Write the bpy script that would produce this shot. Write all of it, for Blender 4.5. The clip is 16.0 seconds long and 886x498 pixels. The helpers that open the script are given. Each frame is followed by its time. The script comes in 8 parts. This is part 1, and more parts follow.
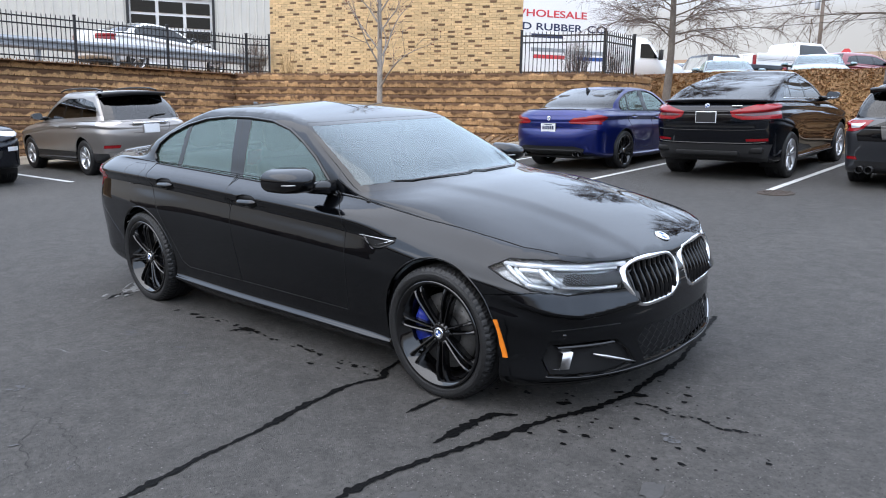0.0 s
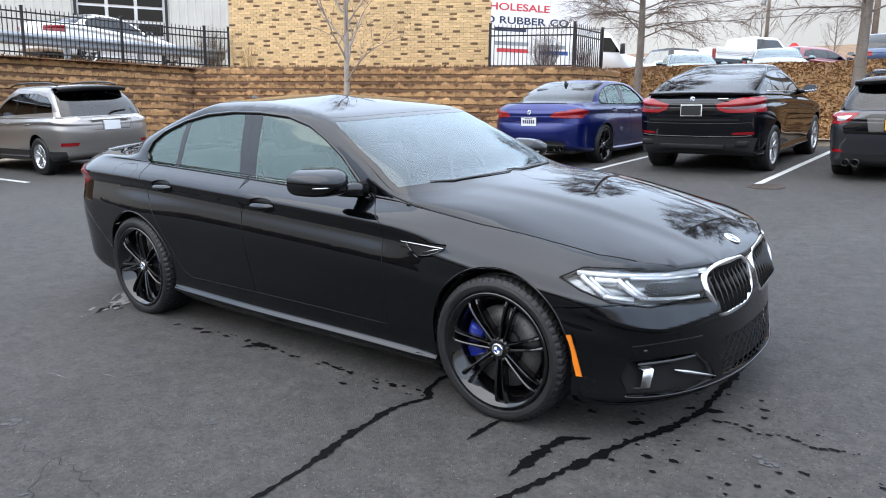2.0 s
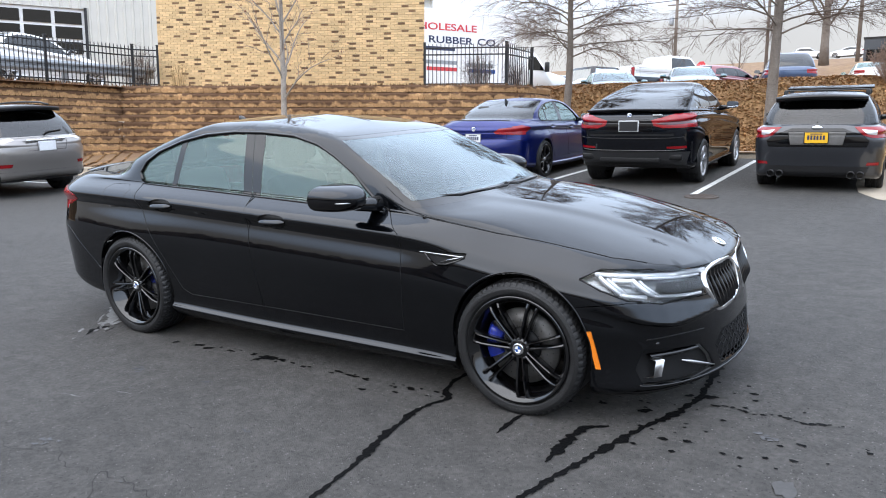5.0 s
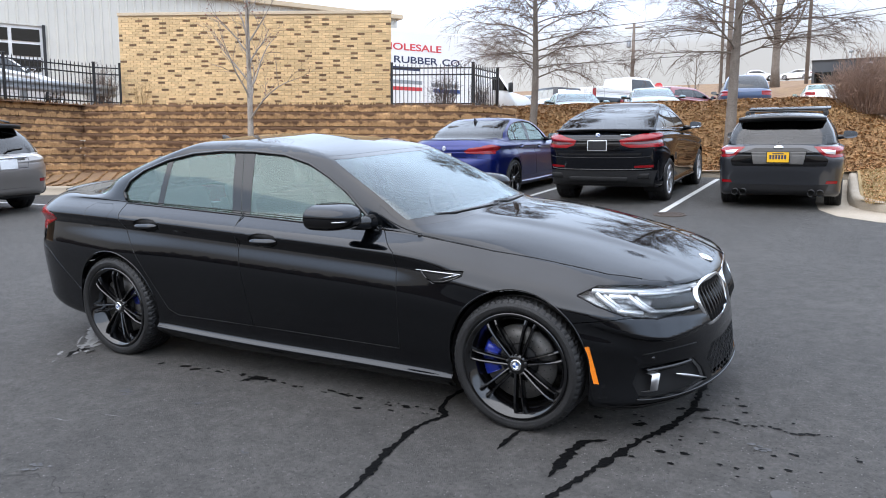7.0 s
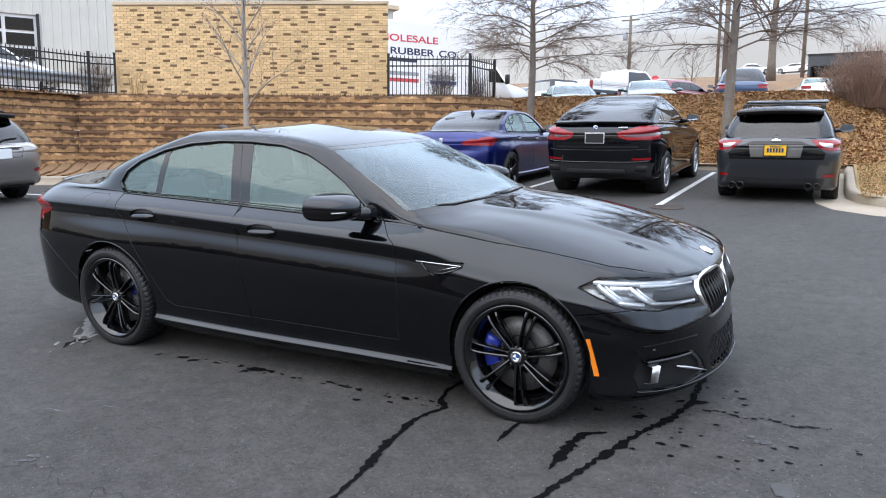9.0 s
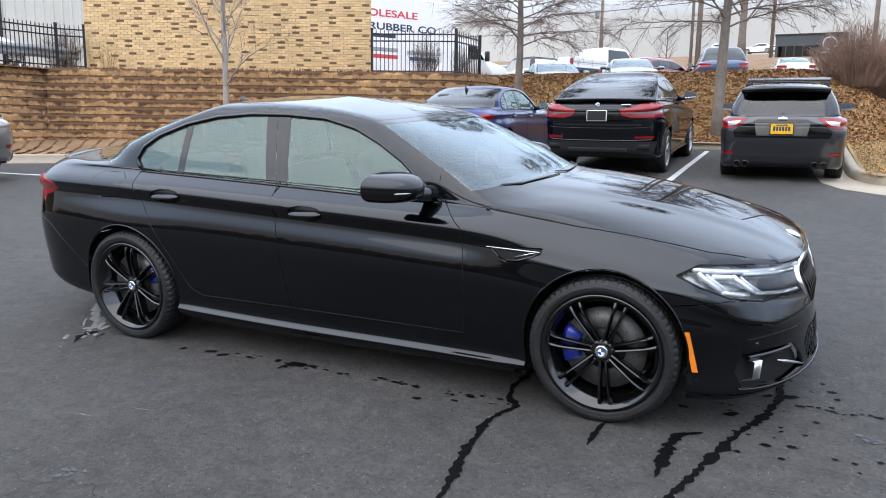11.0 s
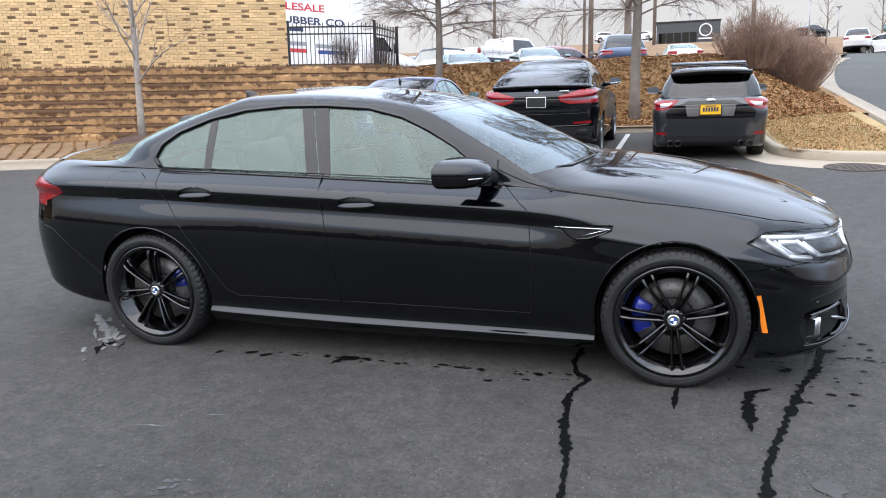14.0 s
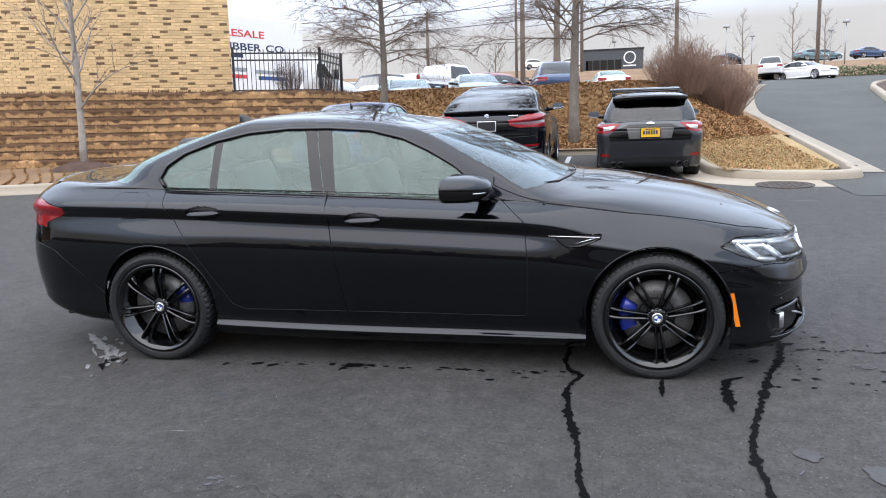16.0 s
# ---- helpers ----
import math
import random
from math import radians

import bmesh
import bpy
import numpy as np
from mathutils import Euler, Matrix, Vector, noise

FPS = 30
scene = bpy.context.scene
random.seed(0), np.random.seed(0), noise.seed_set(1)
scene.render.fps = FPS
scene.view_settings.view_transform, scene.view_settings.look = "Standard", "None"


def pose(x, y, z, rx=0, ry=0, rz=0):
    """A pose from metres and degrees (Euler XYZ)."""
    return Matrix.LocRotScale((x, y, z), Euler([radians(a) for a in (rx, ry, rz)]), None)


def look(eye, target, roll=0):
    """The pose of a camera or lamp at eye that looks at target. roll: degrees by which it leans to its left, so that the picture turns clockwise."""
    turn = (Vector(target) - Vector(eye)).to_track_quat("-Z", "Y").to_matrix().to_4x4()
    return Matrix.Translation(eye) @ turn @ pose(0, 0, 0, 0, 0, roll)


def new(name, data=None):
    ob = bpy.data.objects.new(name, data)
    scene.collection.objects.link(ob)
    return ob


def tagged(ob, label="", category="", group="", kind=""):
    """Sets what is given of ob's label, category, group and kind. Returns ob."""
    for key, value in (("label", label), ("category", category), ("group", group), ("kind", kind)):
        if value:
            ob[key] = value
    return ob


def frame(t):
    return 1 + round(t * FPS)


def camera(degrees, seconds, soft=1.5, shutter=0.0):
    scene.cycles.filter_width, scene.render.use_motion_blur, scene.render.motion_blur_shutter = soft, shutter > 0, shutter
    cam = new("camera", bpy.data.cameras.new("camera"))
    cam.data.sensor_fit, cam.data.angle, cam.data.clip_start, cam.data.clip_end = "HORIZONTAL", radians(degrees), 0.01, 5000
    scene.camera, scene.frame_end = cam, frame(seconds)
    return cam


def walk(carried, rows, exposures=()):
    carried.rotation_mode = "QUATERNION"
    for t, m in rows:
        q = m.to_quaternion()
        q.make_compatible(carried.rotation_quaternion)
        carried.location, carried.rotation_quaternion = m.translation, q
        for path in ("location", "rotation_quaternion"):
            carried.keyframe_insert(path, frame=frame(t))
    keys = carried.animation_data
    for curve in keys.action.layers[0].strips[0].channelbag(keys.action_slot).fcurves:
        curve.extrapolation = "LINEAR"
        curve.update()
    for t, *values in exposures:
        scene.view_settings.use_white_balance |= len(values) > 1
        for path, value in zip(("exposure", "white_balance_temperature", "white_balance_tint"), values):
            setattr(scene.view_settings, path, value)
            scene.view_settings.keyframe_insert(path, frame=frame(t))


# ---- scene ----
cam = camera(61.9, 16.0, soft=1.0)
# the car park slopes up, away from the camera; the eye's rows are given over the car park itself
PATH = [
    (0, (3.893, -3.589, 1.567), (2.598, -2.127, 1.137), -1.4),
    (0.5, (3.714, -3.629, 1.575), (2.458, -2.133, 1.144), -1.6),
    (1, (3.545, -3.682, 1.578), (2.312, -2.167, 1.144), -1.8),
    (1.5, (3.391, -3.65, 1.564), (2.174, -2.125, 1.127), -1.5),
    (2, (3.28, -3.622, 1.563), (2.085, -2.082, 1.116), -1.5),
    (2.5, (3.139, -3.668, 1.569), (1.98, -2.1, 1.123), -1.7),
    (3, (3.037, -3.735, 1.575), (1.904, -2.145, 1.139), -2.0),
    (3.5, (3.041, -3.8, 1.577), (1.924, -2.196, 1.15), -2.0),
    (4, (3.084, -3.918, 1.583), (1.994, -2.295, 1.158), -1.9),
    (6.5, (2.892, -4.216, 1.601), (1.941, -2.497, 1.225), -1.6),
    (7, (2.885, -4.227, 1.602), (1.945, -2.499, 1.24), -1.5),
    (7.5, (2.885, -4.233, 1.604), (1.955, -2.498, 1.25), -1.4),
    (8, (2.883, -4.227, 1.6), (1.961, -2.487, 1.248), -1.4),
    (8.5, (2.88, -4.224, 1.602), (1.962, -2.485, 1.24), -1.2),
    (9, (2.853, -4.224, 1.595), (1.926, -2.494, 1.212), -1.2),
    (9.2, (2.819, -4.214, 1.578), (1.888, -2.488, 1.188), -1.2),
    (11.3, (2.108, -4.104, 1.55), (1.299, -2.33, 1.103), -0.7),
    (11.5, (2.029, -4.078, 1.536), (1.246, -2.294, 1.085), -0.6),
    (12, (1.842, -4.054, 1.532), (1.116, -2.249, 1.066), -0.7),
    (12.5, (1.667, -4.107, 1.532), (0.985, -2.287, 1.06), -1.0),
    (13, (1.626, -4.224, 1.539), (0.962, -2.397, 1.067), -1.4),
    (13.5, (1.594, -4.363, 1.543), (0.962, -2.525, 1.074), -1.9),
    (14, (1.467, -4.484, 1.549), (0.878, -2.63, 1.084), -2.3),
    (14.5, (1.391, -4.599, 1.55), (0.834, -2.733, 1.095), -2.2),
    (15, (1.394, -4.731, 1.548), (0.869, -2.851, 1.112), -1.9),
    (15.5, (1.354, -4.834, 1.561), (0.885, -2.936, 1.139), -2.0),
    (16, (1.192, -4.888, 1.558), (0.774, -2.975, 1.151), -2.3),
]

walk(cam, [(t, pose(0, 0, 0, 3.74, 0, 0) @ look(eye, target, roll)) for t, eye, target, roll in PATH],
     [(0.0, 0.3, 6850, 11), (1.0, 0.32, 6900, 11), (1.5, 0.46, 6950, 10), (4.0, 0.46, 6950, 10), (6.5, 0.46, 6900, 11), (7.3, 0.34, 6900, 11), (9.0, 0.34, 6900, 11), (11.5, 0.32, 6900, 11), (12.0, 0.44, 6900, 12),
      (12.5, 0.48, 6950, 12), (13.2, 0.44, 7000, 12), (14.5, 0.46, 7100, 12), (15.5, 0.46, 7100, 12), (16.0, 0.33, 7050, 12)])

# ---- world and light ----
world = bpy.data.worlds.new("overcast_sky")
scene.world = world
world.use_nodes = True
wn, wl = world.node_tree.nodes, world.node_tree.links
sky = wn.new("ShaderNodeTexSky")
sky.sky_type, sky.sun_disc = "NISHITA", False
sky.sun_elevation, sky.sun_rotation = radians(42), radians(200)
sky.dust_density, sky.air_density = 3.0, 1.0
coord = wn.new("ShaderNodeTexCoord")
split_z = wn.new("ShaderNodeSeparateXYZ")
cloud = wn.new("ShaderNodeTexNoise")
cloud.inputs["Scale"].default_value, cloud.inputs["Detail"].default_value = 2.6, 5
wl.new(coord.outputs["Generated"], split_z.inputs["Vector"])
wl.new(coord.outputs["Generated"], cloud.inputs["Vector"])
# an overcast sky: three times as bright overhead as over the horizon
sky_ramp = wn.new("ShaderNodeValToRGB")
sky_ramp.color_ramp.elements[0].position, sky_ramp.color_ramp.elements[0].color = 0.0, (5.3, 5.45, 5.75, 1)
sky_ramp.color_ramp.elements[1].position, sky_ramp.color_ramp.elements[1].color = 1.0, (23.5, 27.5, 35.0, 1)
low_sky = sky_ramp.color_ramp.elements.new(0.14)
low_sky.color = (6.0, 6.25, 6.75, 1)
mid_sky = sky_ramp.color_ramp.elements.new(0.23)
mid_sky.color = (13.4, 17.0, 22.8, 1)
cloud_gain = wn.new("ShaderNodeMapRange")
cloud_gain.inputs["From Min"].default_value, cloud_gain.inputs["From Max"].default_value = 0.3, 0.7
cloud_gain.inputs["To Min"].default_value, cloud_gain.inputs["To Max"].default_value = 0.86, 1.1
cloud_mul = wn.new("ShaderNodeVectorMath")
cloud_mul.operation = "MULTIPLY"
cloud_mix = wn.new("ShaderNodeMix")
cloud_mix.data_type = "RGBA"
cloud_mix.inputs["Factor"].default_value = 0.9
wl.new(split_z.outputs["Z"], sky_ramp.inputs["Fac"])
wl.new(cloud.outputs["Fac"], cloud_gain.inputs["Value"])
wl.new(sky_ramp.outputs["Color"], cloud_mul.inputs[0])
wl.new(cloud_gain.outputs["Result"], cloud_mul.inputs[1])
wl.new(sky.outputs["Color"], cloud_mix.inputs["A"])
wl.new(cloud_mul.outputs["Vector"], cloud_mix.inputs["B"])
wl.new(cloud_mix.outputs["Result"], wn["Background"].inputs["Color"])
wn["Background"].inputs["Strength"].default_value = 0.1
sun_data = bpy.data.lights.new("sun", "SUN")
sun_data.energy, sun_data.angle, sun_data.color = 1.45, radians(80), (1.0, 0.9, 0.76)
sun_lamp = new("sun", sun_data)
sun_lamp.matrix_world = look((0, 0, 30), (6, 22, 0))


# ---- materials ----
def surf(name, base, rough=0.5, metal=0.0, coat=0.0, var=0.15, scale=3.0, fine=60.0, bump=0.0, bump_scale=80.0, spec=0.5, rand=0.0, other=None, amount=0.5, island=0.0):
    """A painted or natural surface: two scales of variation, an optional second colour in patches, and fine relief."""
    m = bpy.data.materials.new(name)
    m.use_nodes = True
    nt = m.node_tree
    b = nt.nodes["Principled BSDF"]
    b.inputs["Roughness"].default_value, b.inputs["Metallic"].default_value = rough, metal
    b.inputs["Coat Weight"].default_value, b.inputs["Coat Roughness"].default_value = coat, 0.03
    b.inputs["Specular IOR Level"].default_value = spec
    tc = nt.nodes.new("ShaderNodeTexCoord")
    big, small = nt.nodes.new("ShaderNodeTexNoise"), nt.nodes.new("ShaderNodeTexNoise")
    for n, s in ((big, scale), (small, fine)):
        n.inputs["Scale"].default_value, n.inputs["Detail"].default_value = s, 5
        nt.links.new(tc.outputs["Object"], n.inputs["Vector"])
    ramp = nt.nodes.new("ShaderNodeValToRGB")
    ramp.color_ramp.elements[0].position, ramp.color_ramp.elements[1].position = 0.5 - amount / 2 * 0.6, 0.5 + amount / 2 * 0.6
    two = other or [c * (1 - var) for c in base]
    ramp.color_ramp.elements[0].color, ramp.color_ramp.elements[1].color = (*two, 1), (*base, 1)
    nt.links.new(big.outputs["Fac"], ramp.inputs["Fac"])
    grain = nt.nodes.new("ShaderNodeMapRange")
    grain.inputs["From Min"].default_value, grain.inputs["From Max"].default_value = 0.25, 0.75
    grain.inputs["To Min"].default_value, grain.inputs["To Max"].default_value = 1 - var, 1 + var
    nt.links.new(small.outputs["Fac"], grain.inputs["Value"])
    hsv = nt.nodes.new("ShaderNodeHueSaturation")
    nt.links.new(ramp.outputs["Color"], hsv.inputs["Color"])
    if rand or island:
        info = nt.nodes.new("ShaderNodeNewGeometry" if island else "ShaderNodeObjectInfo")
        rand = rand or island
        spread, times = nt.nodes.new("ShaderNodeMapRange"), nt.nodes.new("ShaderNodeMath")
        spread.inputs["To Min"].default_value, spread.inputs["To Max"].default_value = 1 - rand, 1 + rand
        times.operation = "MULTIPLY"
        nt.links.new(info.outputs["Random Per Island" if island else "Random"], spread.inputs["Value"])
        nt.links.new(spread.outputs["Result"], times.inputs[0])
        nt.links.new(grain.outputs["Result"], times.inputs[1])
        nt.links.new(times.outputs[0], hsv.inputs["Value"])
    else:
        nt.links.new(grain.outputs["Result"], hsv.inputs["Value"])
    nt.links.new(hsv.outputs["Color"], b.inputs["Base Color"])
    if bump:
        rel, bn = nt.nodes.new("ShaderNodeTexNoise"), nt.nodes.new("ShaderNodeBump")
        rel.inputs["Scale"].default_value, rel.inputs["Detail"].default_value = bump_scale, 6
        bn.inputs["Strength"].default_value, bn.inputs["Distance"].default_value = bump, 0.02
        nt.links.new(tc.outputs["Object"], rel.inputs["Vector"])
        nt.links.new(rel.outputs["Fac"], bn.inputs["Height"])
        nt.links.new(bn.outputs["Normal"], b.inputs["Normal"])
    return m


def pane(name, tint, ior=1.6, rough=0.0, haze_share=0.0, haze_colour=(0.6, 0.66, 0.66), sheen=(1, 1, 1)):
    """Window glass: clear tint, gloss by Fresnel, and a pale diffuse haze painted in for sky sheen."""
    m = bpy.data.materials.new(name)
    m.use_nodes = True
    nt = m.node_tree
    nt.nodes.remove(nt.nodes["Principled BSDF"])
    clear, gloss, fres, mix = (nt.nodes.new("ShaderNode" + k) for k in ("BsdfTransparent", "BsdfGlossy", "Fresnel", "MixShader"))
    clear.inputs["Color"].default_value, gloss.inputs["Roughness"].default_value, fres.inputs["IOR"].default_value = (*tint, 1), rough, ior
    gloss.inputs["Color"].default_value = (*sheen, 1)
    under = clear
    if haze_share:
        haze, both, spots, amount, tc = (nt.nodes.new("ShaderNode" + k) for k in ("BsdfDiffuse", "MixShader", "TexNoise", "MapRange", "TexCoord"))
        haze.inputs["Color"].default_value = (*haze_colour, 1)
        spots.inputs["Scale"].default_value = 3.0
        amount.inputs["To Min"].default_value, amount.inputs["To Max"].default_value = haze_share * 0.7, haze_share * 1.3
        nt.links.new(tc.outputs["Object"], spots.inputs["Vector"])
        nt.links.new(spots.outputs["Fac"], amount.inputs["Value"])
        nt.links.new(amount.outputs["Result"], both.inputs["Fac"])
        nt.links.new(clear.outputs[0], both.inputs[1])
        nt.links.new(haze.outputs[0], both.inputs[2])
        under = both
    nt.links.new(fres.outputs["Fac"], mix.inputs["Fac"])
    nt.links.new(under.outputs[0], mix.inputs[1])
    nt.links.new(gloss.outputs[0], mix.inputs[2])
    nt.links.new(mix.outputs[0], nt.nodes["Material Output"].inputs["Surface"])
    return m




def flaked(m, colour, rough=0.28):
    """Metallic flakes under the clear coat: a broad, faint second gloss."""
    nt = m.node_tree
    flake, both = nt.nodes.new("ShaderNodeBsdfGlossy"), nt.nodes.new("ShaderNodeAddShader")
    flake.inputs["Color"].default_value, flake.inputs["Roughness"].default_value = (*colour, 1), rough
    nt.links.new(nt.nodes["Principled BSDF"].outputs[0], both.inputs[0])
    nt.links.new(flake.outputs[0], both.inputs[1])
    nt.links.new(both.outputs[0], nt.nodes["Material Output"].inputs["Surface"])
    return m


BLACK_PAINT = flaked(surf("black_car_paint", (0.0008, 0.0009, 0.0012), 0.015, 0, 0.0, 0.05, 2, 400, spec=0.4), (0.006, 0.0075, 0.01), 0.2)
BLUE_PAINT = surf("blue_car_paint", (0.001, 0.009, 0.11), 0.3, 0.6, 0.7, 0.06, 2, 400)
DARK_PAINT = flaked(surf("deep_black_car_paint", (0.002, 0.0024, 0.0036), 0.03, 0, 0.0, 0.05, 2, 400, spec=0.42), (0.006, 0.0075, 0.011))
GREY_PAINT = surf("dark_grey_car_paint", (0.032, 0.035, 0.042), 0.3, 0.5, 1.0, 0.06, 2, 400)
TAUPE_PAINT = surf("warm_silver_car_paint", (0.243, 0.225, 0.2115), 0.32, 0.55, 0.9, 0.05, 2, 300)
WHITE_PAINT = surf("white_car_paint", (0.74, 0.74, 0.74), 0.3, 0, 0.8, 0.03, 2, 300)
TEAL_PAINT = surf("pale_teal_car_paint", (0.12, 0.2, 0.22), 0.3, 0.4, 0.8, 0.05, 2, 300)
RED_PAINT = surf("dark_red_car_paint", (0.2, 0.03, 0.04), 0.3, 0.2, 0.8, 0.05, 2, 300)
NAVY_PAINT = surf("navy_car_paint", (0.03, 0.06, 0.13), 0.3, 0.3, 0.8, 0.05, 2, 300)
GLASS = pane("tinted_window_glass", (0.6, 0.72, 0.67), 1.74, haze_share=0.07, haze_colour=(0.38, 0.56, 0.49), sheen=(0.86, 1.0, 0.95))
SCREEN = pane("windscreen_glass", (0.55, 0.63, 0.67), 1.72, haze_share=0.05, haze_colour=(0.5, 0.64, 0.7), sheen=(0.88, 0.97, 1.0))
DARK_GLASS = pane("privacy_window_glass", (0.06, 0.065, 0.07), 1.6)
CLEAR = pane("clear_lamp_glass", (0.92, 0.94, 0.95), 1.35)
RUBBER = surf("tyre_rubber", (0.014, 0.014, 0.0145), 0.5, 0, 0, 0.25, 8, 120, 0.25, 150, spec=0.35)
DULL_BLACK = surf("dull_black_plastic", (0.004, 0.004, 0.0045), 0.55, 0, 0, 0.1, 6, 150, 0.1, 300, spec=0.3)
CLEAR_RED = surf("silvery_clear_lens", (0.55, 0.52, 0.5), 0.2, 0.1, 0.6, 0.15, 20, 200)
TRIM = surf("black_plastic_trim", (0.012, 0.012, 0.013), 0.45, 0, 0, 0.1, 6, 150, 0.1, 300)
GLOSS_BLACK = surf("gloss_black_trim", (0.003, 0.003, 0.0035), 0.08, 0, 0.0, 0.05, 6, 150)
WHEEL_BLACK = surf("gloss_black_wheel", (0.003, 0.003, 0.0035), 0.08, 0.0, 0.35, 0.1, 6, 150)
SILVER = surf("silver_alloy", (0.55, 0.55, 0.56), 0.3, 0.9, 0, 0.08, 6, 150)
CHROME = surf("chrome", (0.82, 0.83, 0.85), 0.1, 1.0, 0, 0.04, 6, 150)
STEEL = surf("brake_disc_steel", (0.14, 0.136, 0.132), 0.5, 0.7, 0, 0.15, 12, 120)
CALIPER = surf("blue_brake_caliper", (0.008, 0.022, 0.24), 0.3, 0.1, 0.5, 0.08, 12, 120)
AMBER = surf("amber_reflector", (0.85, 0.22, 0.015), 0.3, 0, 0.6, 0.08, 10, 200)
LAMP_RED = surf("red_lamp_lens", (0.24, 0.003, 0.007), 0.2, 0, 0.2, 0.15, 20, 200)
LAMP_DARK = surf("dark_red_lamp_lens", (0.07, 0.004, 0.006), 0.12, 0, 1.0, 0.15, 20, 200)
LAMP_WHITE = surf("white_lamp_reflector", (0.75, 0.77, 0.8), 0.2, 0.3, 0.8, 0.1, 20, 200)
LAMP_HOUSE = surf("grey_lamp_housing", (0.3, 0.31, 0.32), 0.25, 0.5, 0.5, 0.2, 20, 200)
SEAT = surf("black_leather", (0.025, 0.025, 0.027), 0.5, 0, 0, 0.15, 6, 120, 0.2, 120)
PLATE_WHITE = surf("white_number_plate", (0.7, 0.71, 0.72), 0.4, 0, 0, 0.06, 20, 200)
PLATE_YELLOW = surf("yellow_number_plate", (0.75, 0.42, 0.02), 0.4, 0, 0, 0.06, 20, 200)
INK = surf("dark_blue_ink", (0.02, 0.03, 0.08), 0.5)
RED_INK = surf("red_lettering", (0.62, 0.05, 0.06), 0.5)
BADGE_BLUE = surf("blue_badge_enamel", (0.02, 0.08, 0.3), 0.25, 0, 0.6)
BADGE_WHITE = surf("white_badge_enamel", (0.8, 0.8, 0.8), 0.25, 0, 0.6)

def asphalt_material(name, base, dark, fleck, grit=95.0):
    """Worn asphalt: broad stains, palm-sized mottling, pale stone chips and dark pits."""
    m = surf(name, base, 0.78, 0, 0, 0.3, 0.7, 260, 0.7, 260, 0.4, other=dark, amount=1.0)
    nt = m.node_tree
    b = nt.nodes["Principled BSDF"]
    tc = nt.nodes.new("ShaderNodeTexCoord")

    def noise_gain(scale, lo, hi, detail=4, rough=0.6):
        n, r = nt.nodes.new("ShaderNodeTexNoise"), nt.nodes.new("ShaderNodeMapRange")
        n.inputs["Scale"].default_value, n.inputs["Detail"].default_value, n.inputs["Roughness"].default_value = scale, detail, rough
        r.inputs["From Min"].default_value, r.inputs["From Max"].default_value = 0.3, 0.7
        r.inputs["To Min"].default_value, r.inputs["To Max"].default_value = lo, hi
        nt.links.new(tc.outputs["Object"], n.inputs["Vector"])
        nt.links.new(n.outputs["Fac"], r.inputs["Value"])
        return r.outputs["Result"]

    def times(a, c):
        k = nt.nodes.new("ShaderNodeMath")
        k.operation = "MULTIPLY"
        nt.links.new(a, k.inputs[0])
        nt.links.new(c, k.inputs[1])
        return k.outputs[0]

    gain = times(times(noise_gain(9.0, 0.76, 1.24), noise_gain(42.0, 0.7, 1.32)), noise_gain(0.28, 0.9, 1.1, 2))
    old = b.inputs["Base Color"].links[0].from_socket
    scale = nt.nodes.new("ShaderNodeVectorMath")
    scale.operation = "SCALE"
    nt.links.new(old, scale.inputs[0])
    nt.links.new(gain, scale.inputs["Scale"])
    colour = scale.outputs[0]
    for size, reach, share, tint in ((grit, 0.32, 0.93, fleck), (grit * 0.45, 0.18, 0.965, [c * 1.2 for c in fleck]), (grit * 0.7, 0.36, 0.84, [c * 0.35 for c in dark])):
        cell, near, pick, both, mix = (nt.nodes.new("ShaderNode" + k) for k in ("TexVoronoi", "MapRange", "Math", "Math", "Mix"))
        cell.inputs["Scale"].default_value = size
        nt.links.new(tc.outputs["Object"], cell.inputs["Vector"])
        near.inputs["From Min"].default_value, near.inputs["From Max"].default_value = reach, reach * 0.6
        nt.links.new(cell.outputs["Distance"], near.inputs["Value"])
        apart = nt.nodes.new("ShaderNodeSeparateColor")
        nt.links.new(cell.outputs["Color"], apart.inputs[0])
        pick.operation, pick.inputs[1].default_value = "GREATER_THAN", share
        nt.links.new(apart.outputs[0], pick.inputs[0])
        both.operation = "MULTIPLY"
        nt.links.new(near.outputs["Result"], both.inputs[0])
        nt.links.new(pick.outputs[0], both.inputs[1])
        mix.data_type = "RGBA"
        mix.inputs["B"].default_value = (*tint, 1)
        nt.links.new(both.outputs[0], mix.inputs["Factor"])
        nt.links.new(colour, mix.inputs["A"])
        colour = mix.outputs["Result"]
    nt.links.new(colour, b.inputs["Base Color"])
    return m


ASPHALT = asphalt_material("worn_asphalt", (0.0572, 0.0535, 0.0495), (0.043, 0.04, 0.037), (0.19, 0.182, 0.172))
ROAD = surf("grey_road_asphalt", (0.078, 0.079, 0.073), 0.85, 0, 0, 0.25, 0.6, 140, 0.4, 200, 0.3, other=(0.052, 0.053, 0.049), amount=1.0)
TAR = surf("wet_black_tar", (0.0018, 0.0018, 0.002), 0.7, 0, 0, 0.2, 10, 90, 0.3, 60, spec=0.08)
HAIRLINE = surf("grey_hairline_crack", (0.02, 0.019, 0.018), 0.9, 0, 0, 0.3, 10, 90)
LINE = surf("worn_white_line_paint", (0.62, 0.62, 0.6), 0.75, 0, 0, 0.22, 9, 120, 0.2, 200, other=(0.34, 0.34, 0.34), amount=0.9)
OIL = surf("dull_oil_stain", (0.038, 0.035, 0.033), 0.6, 0, 0, 0.2, 12, 60)
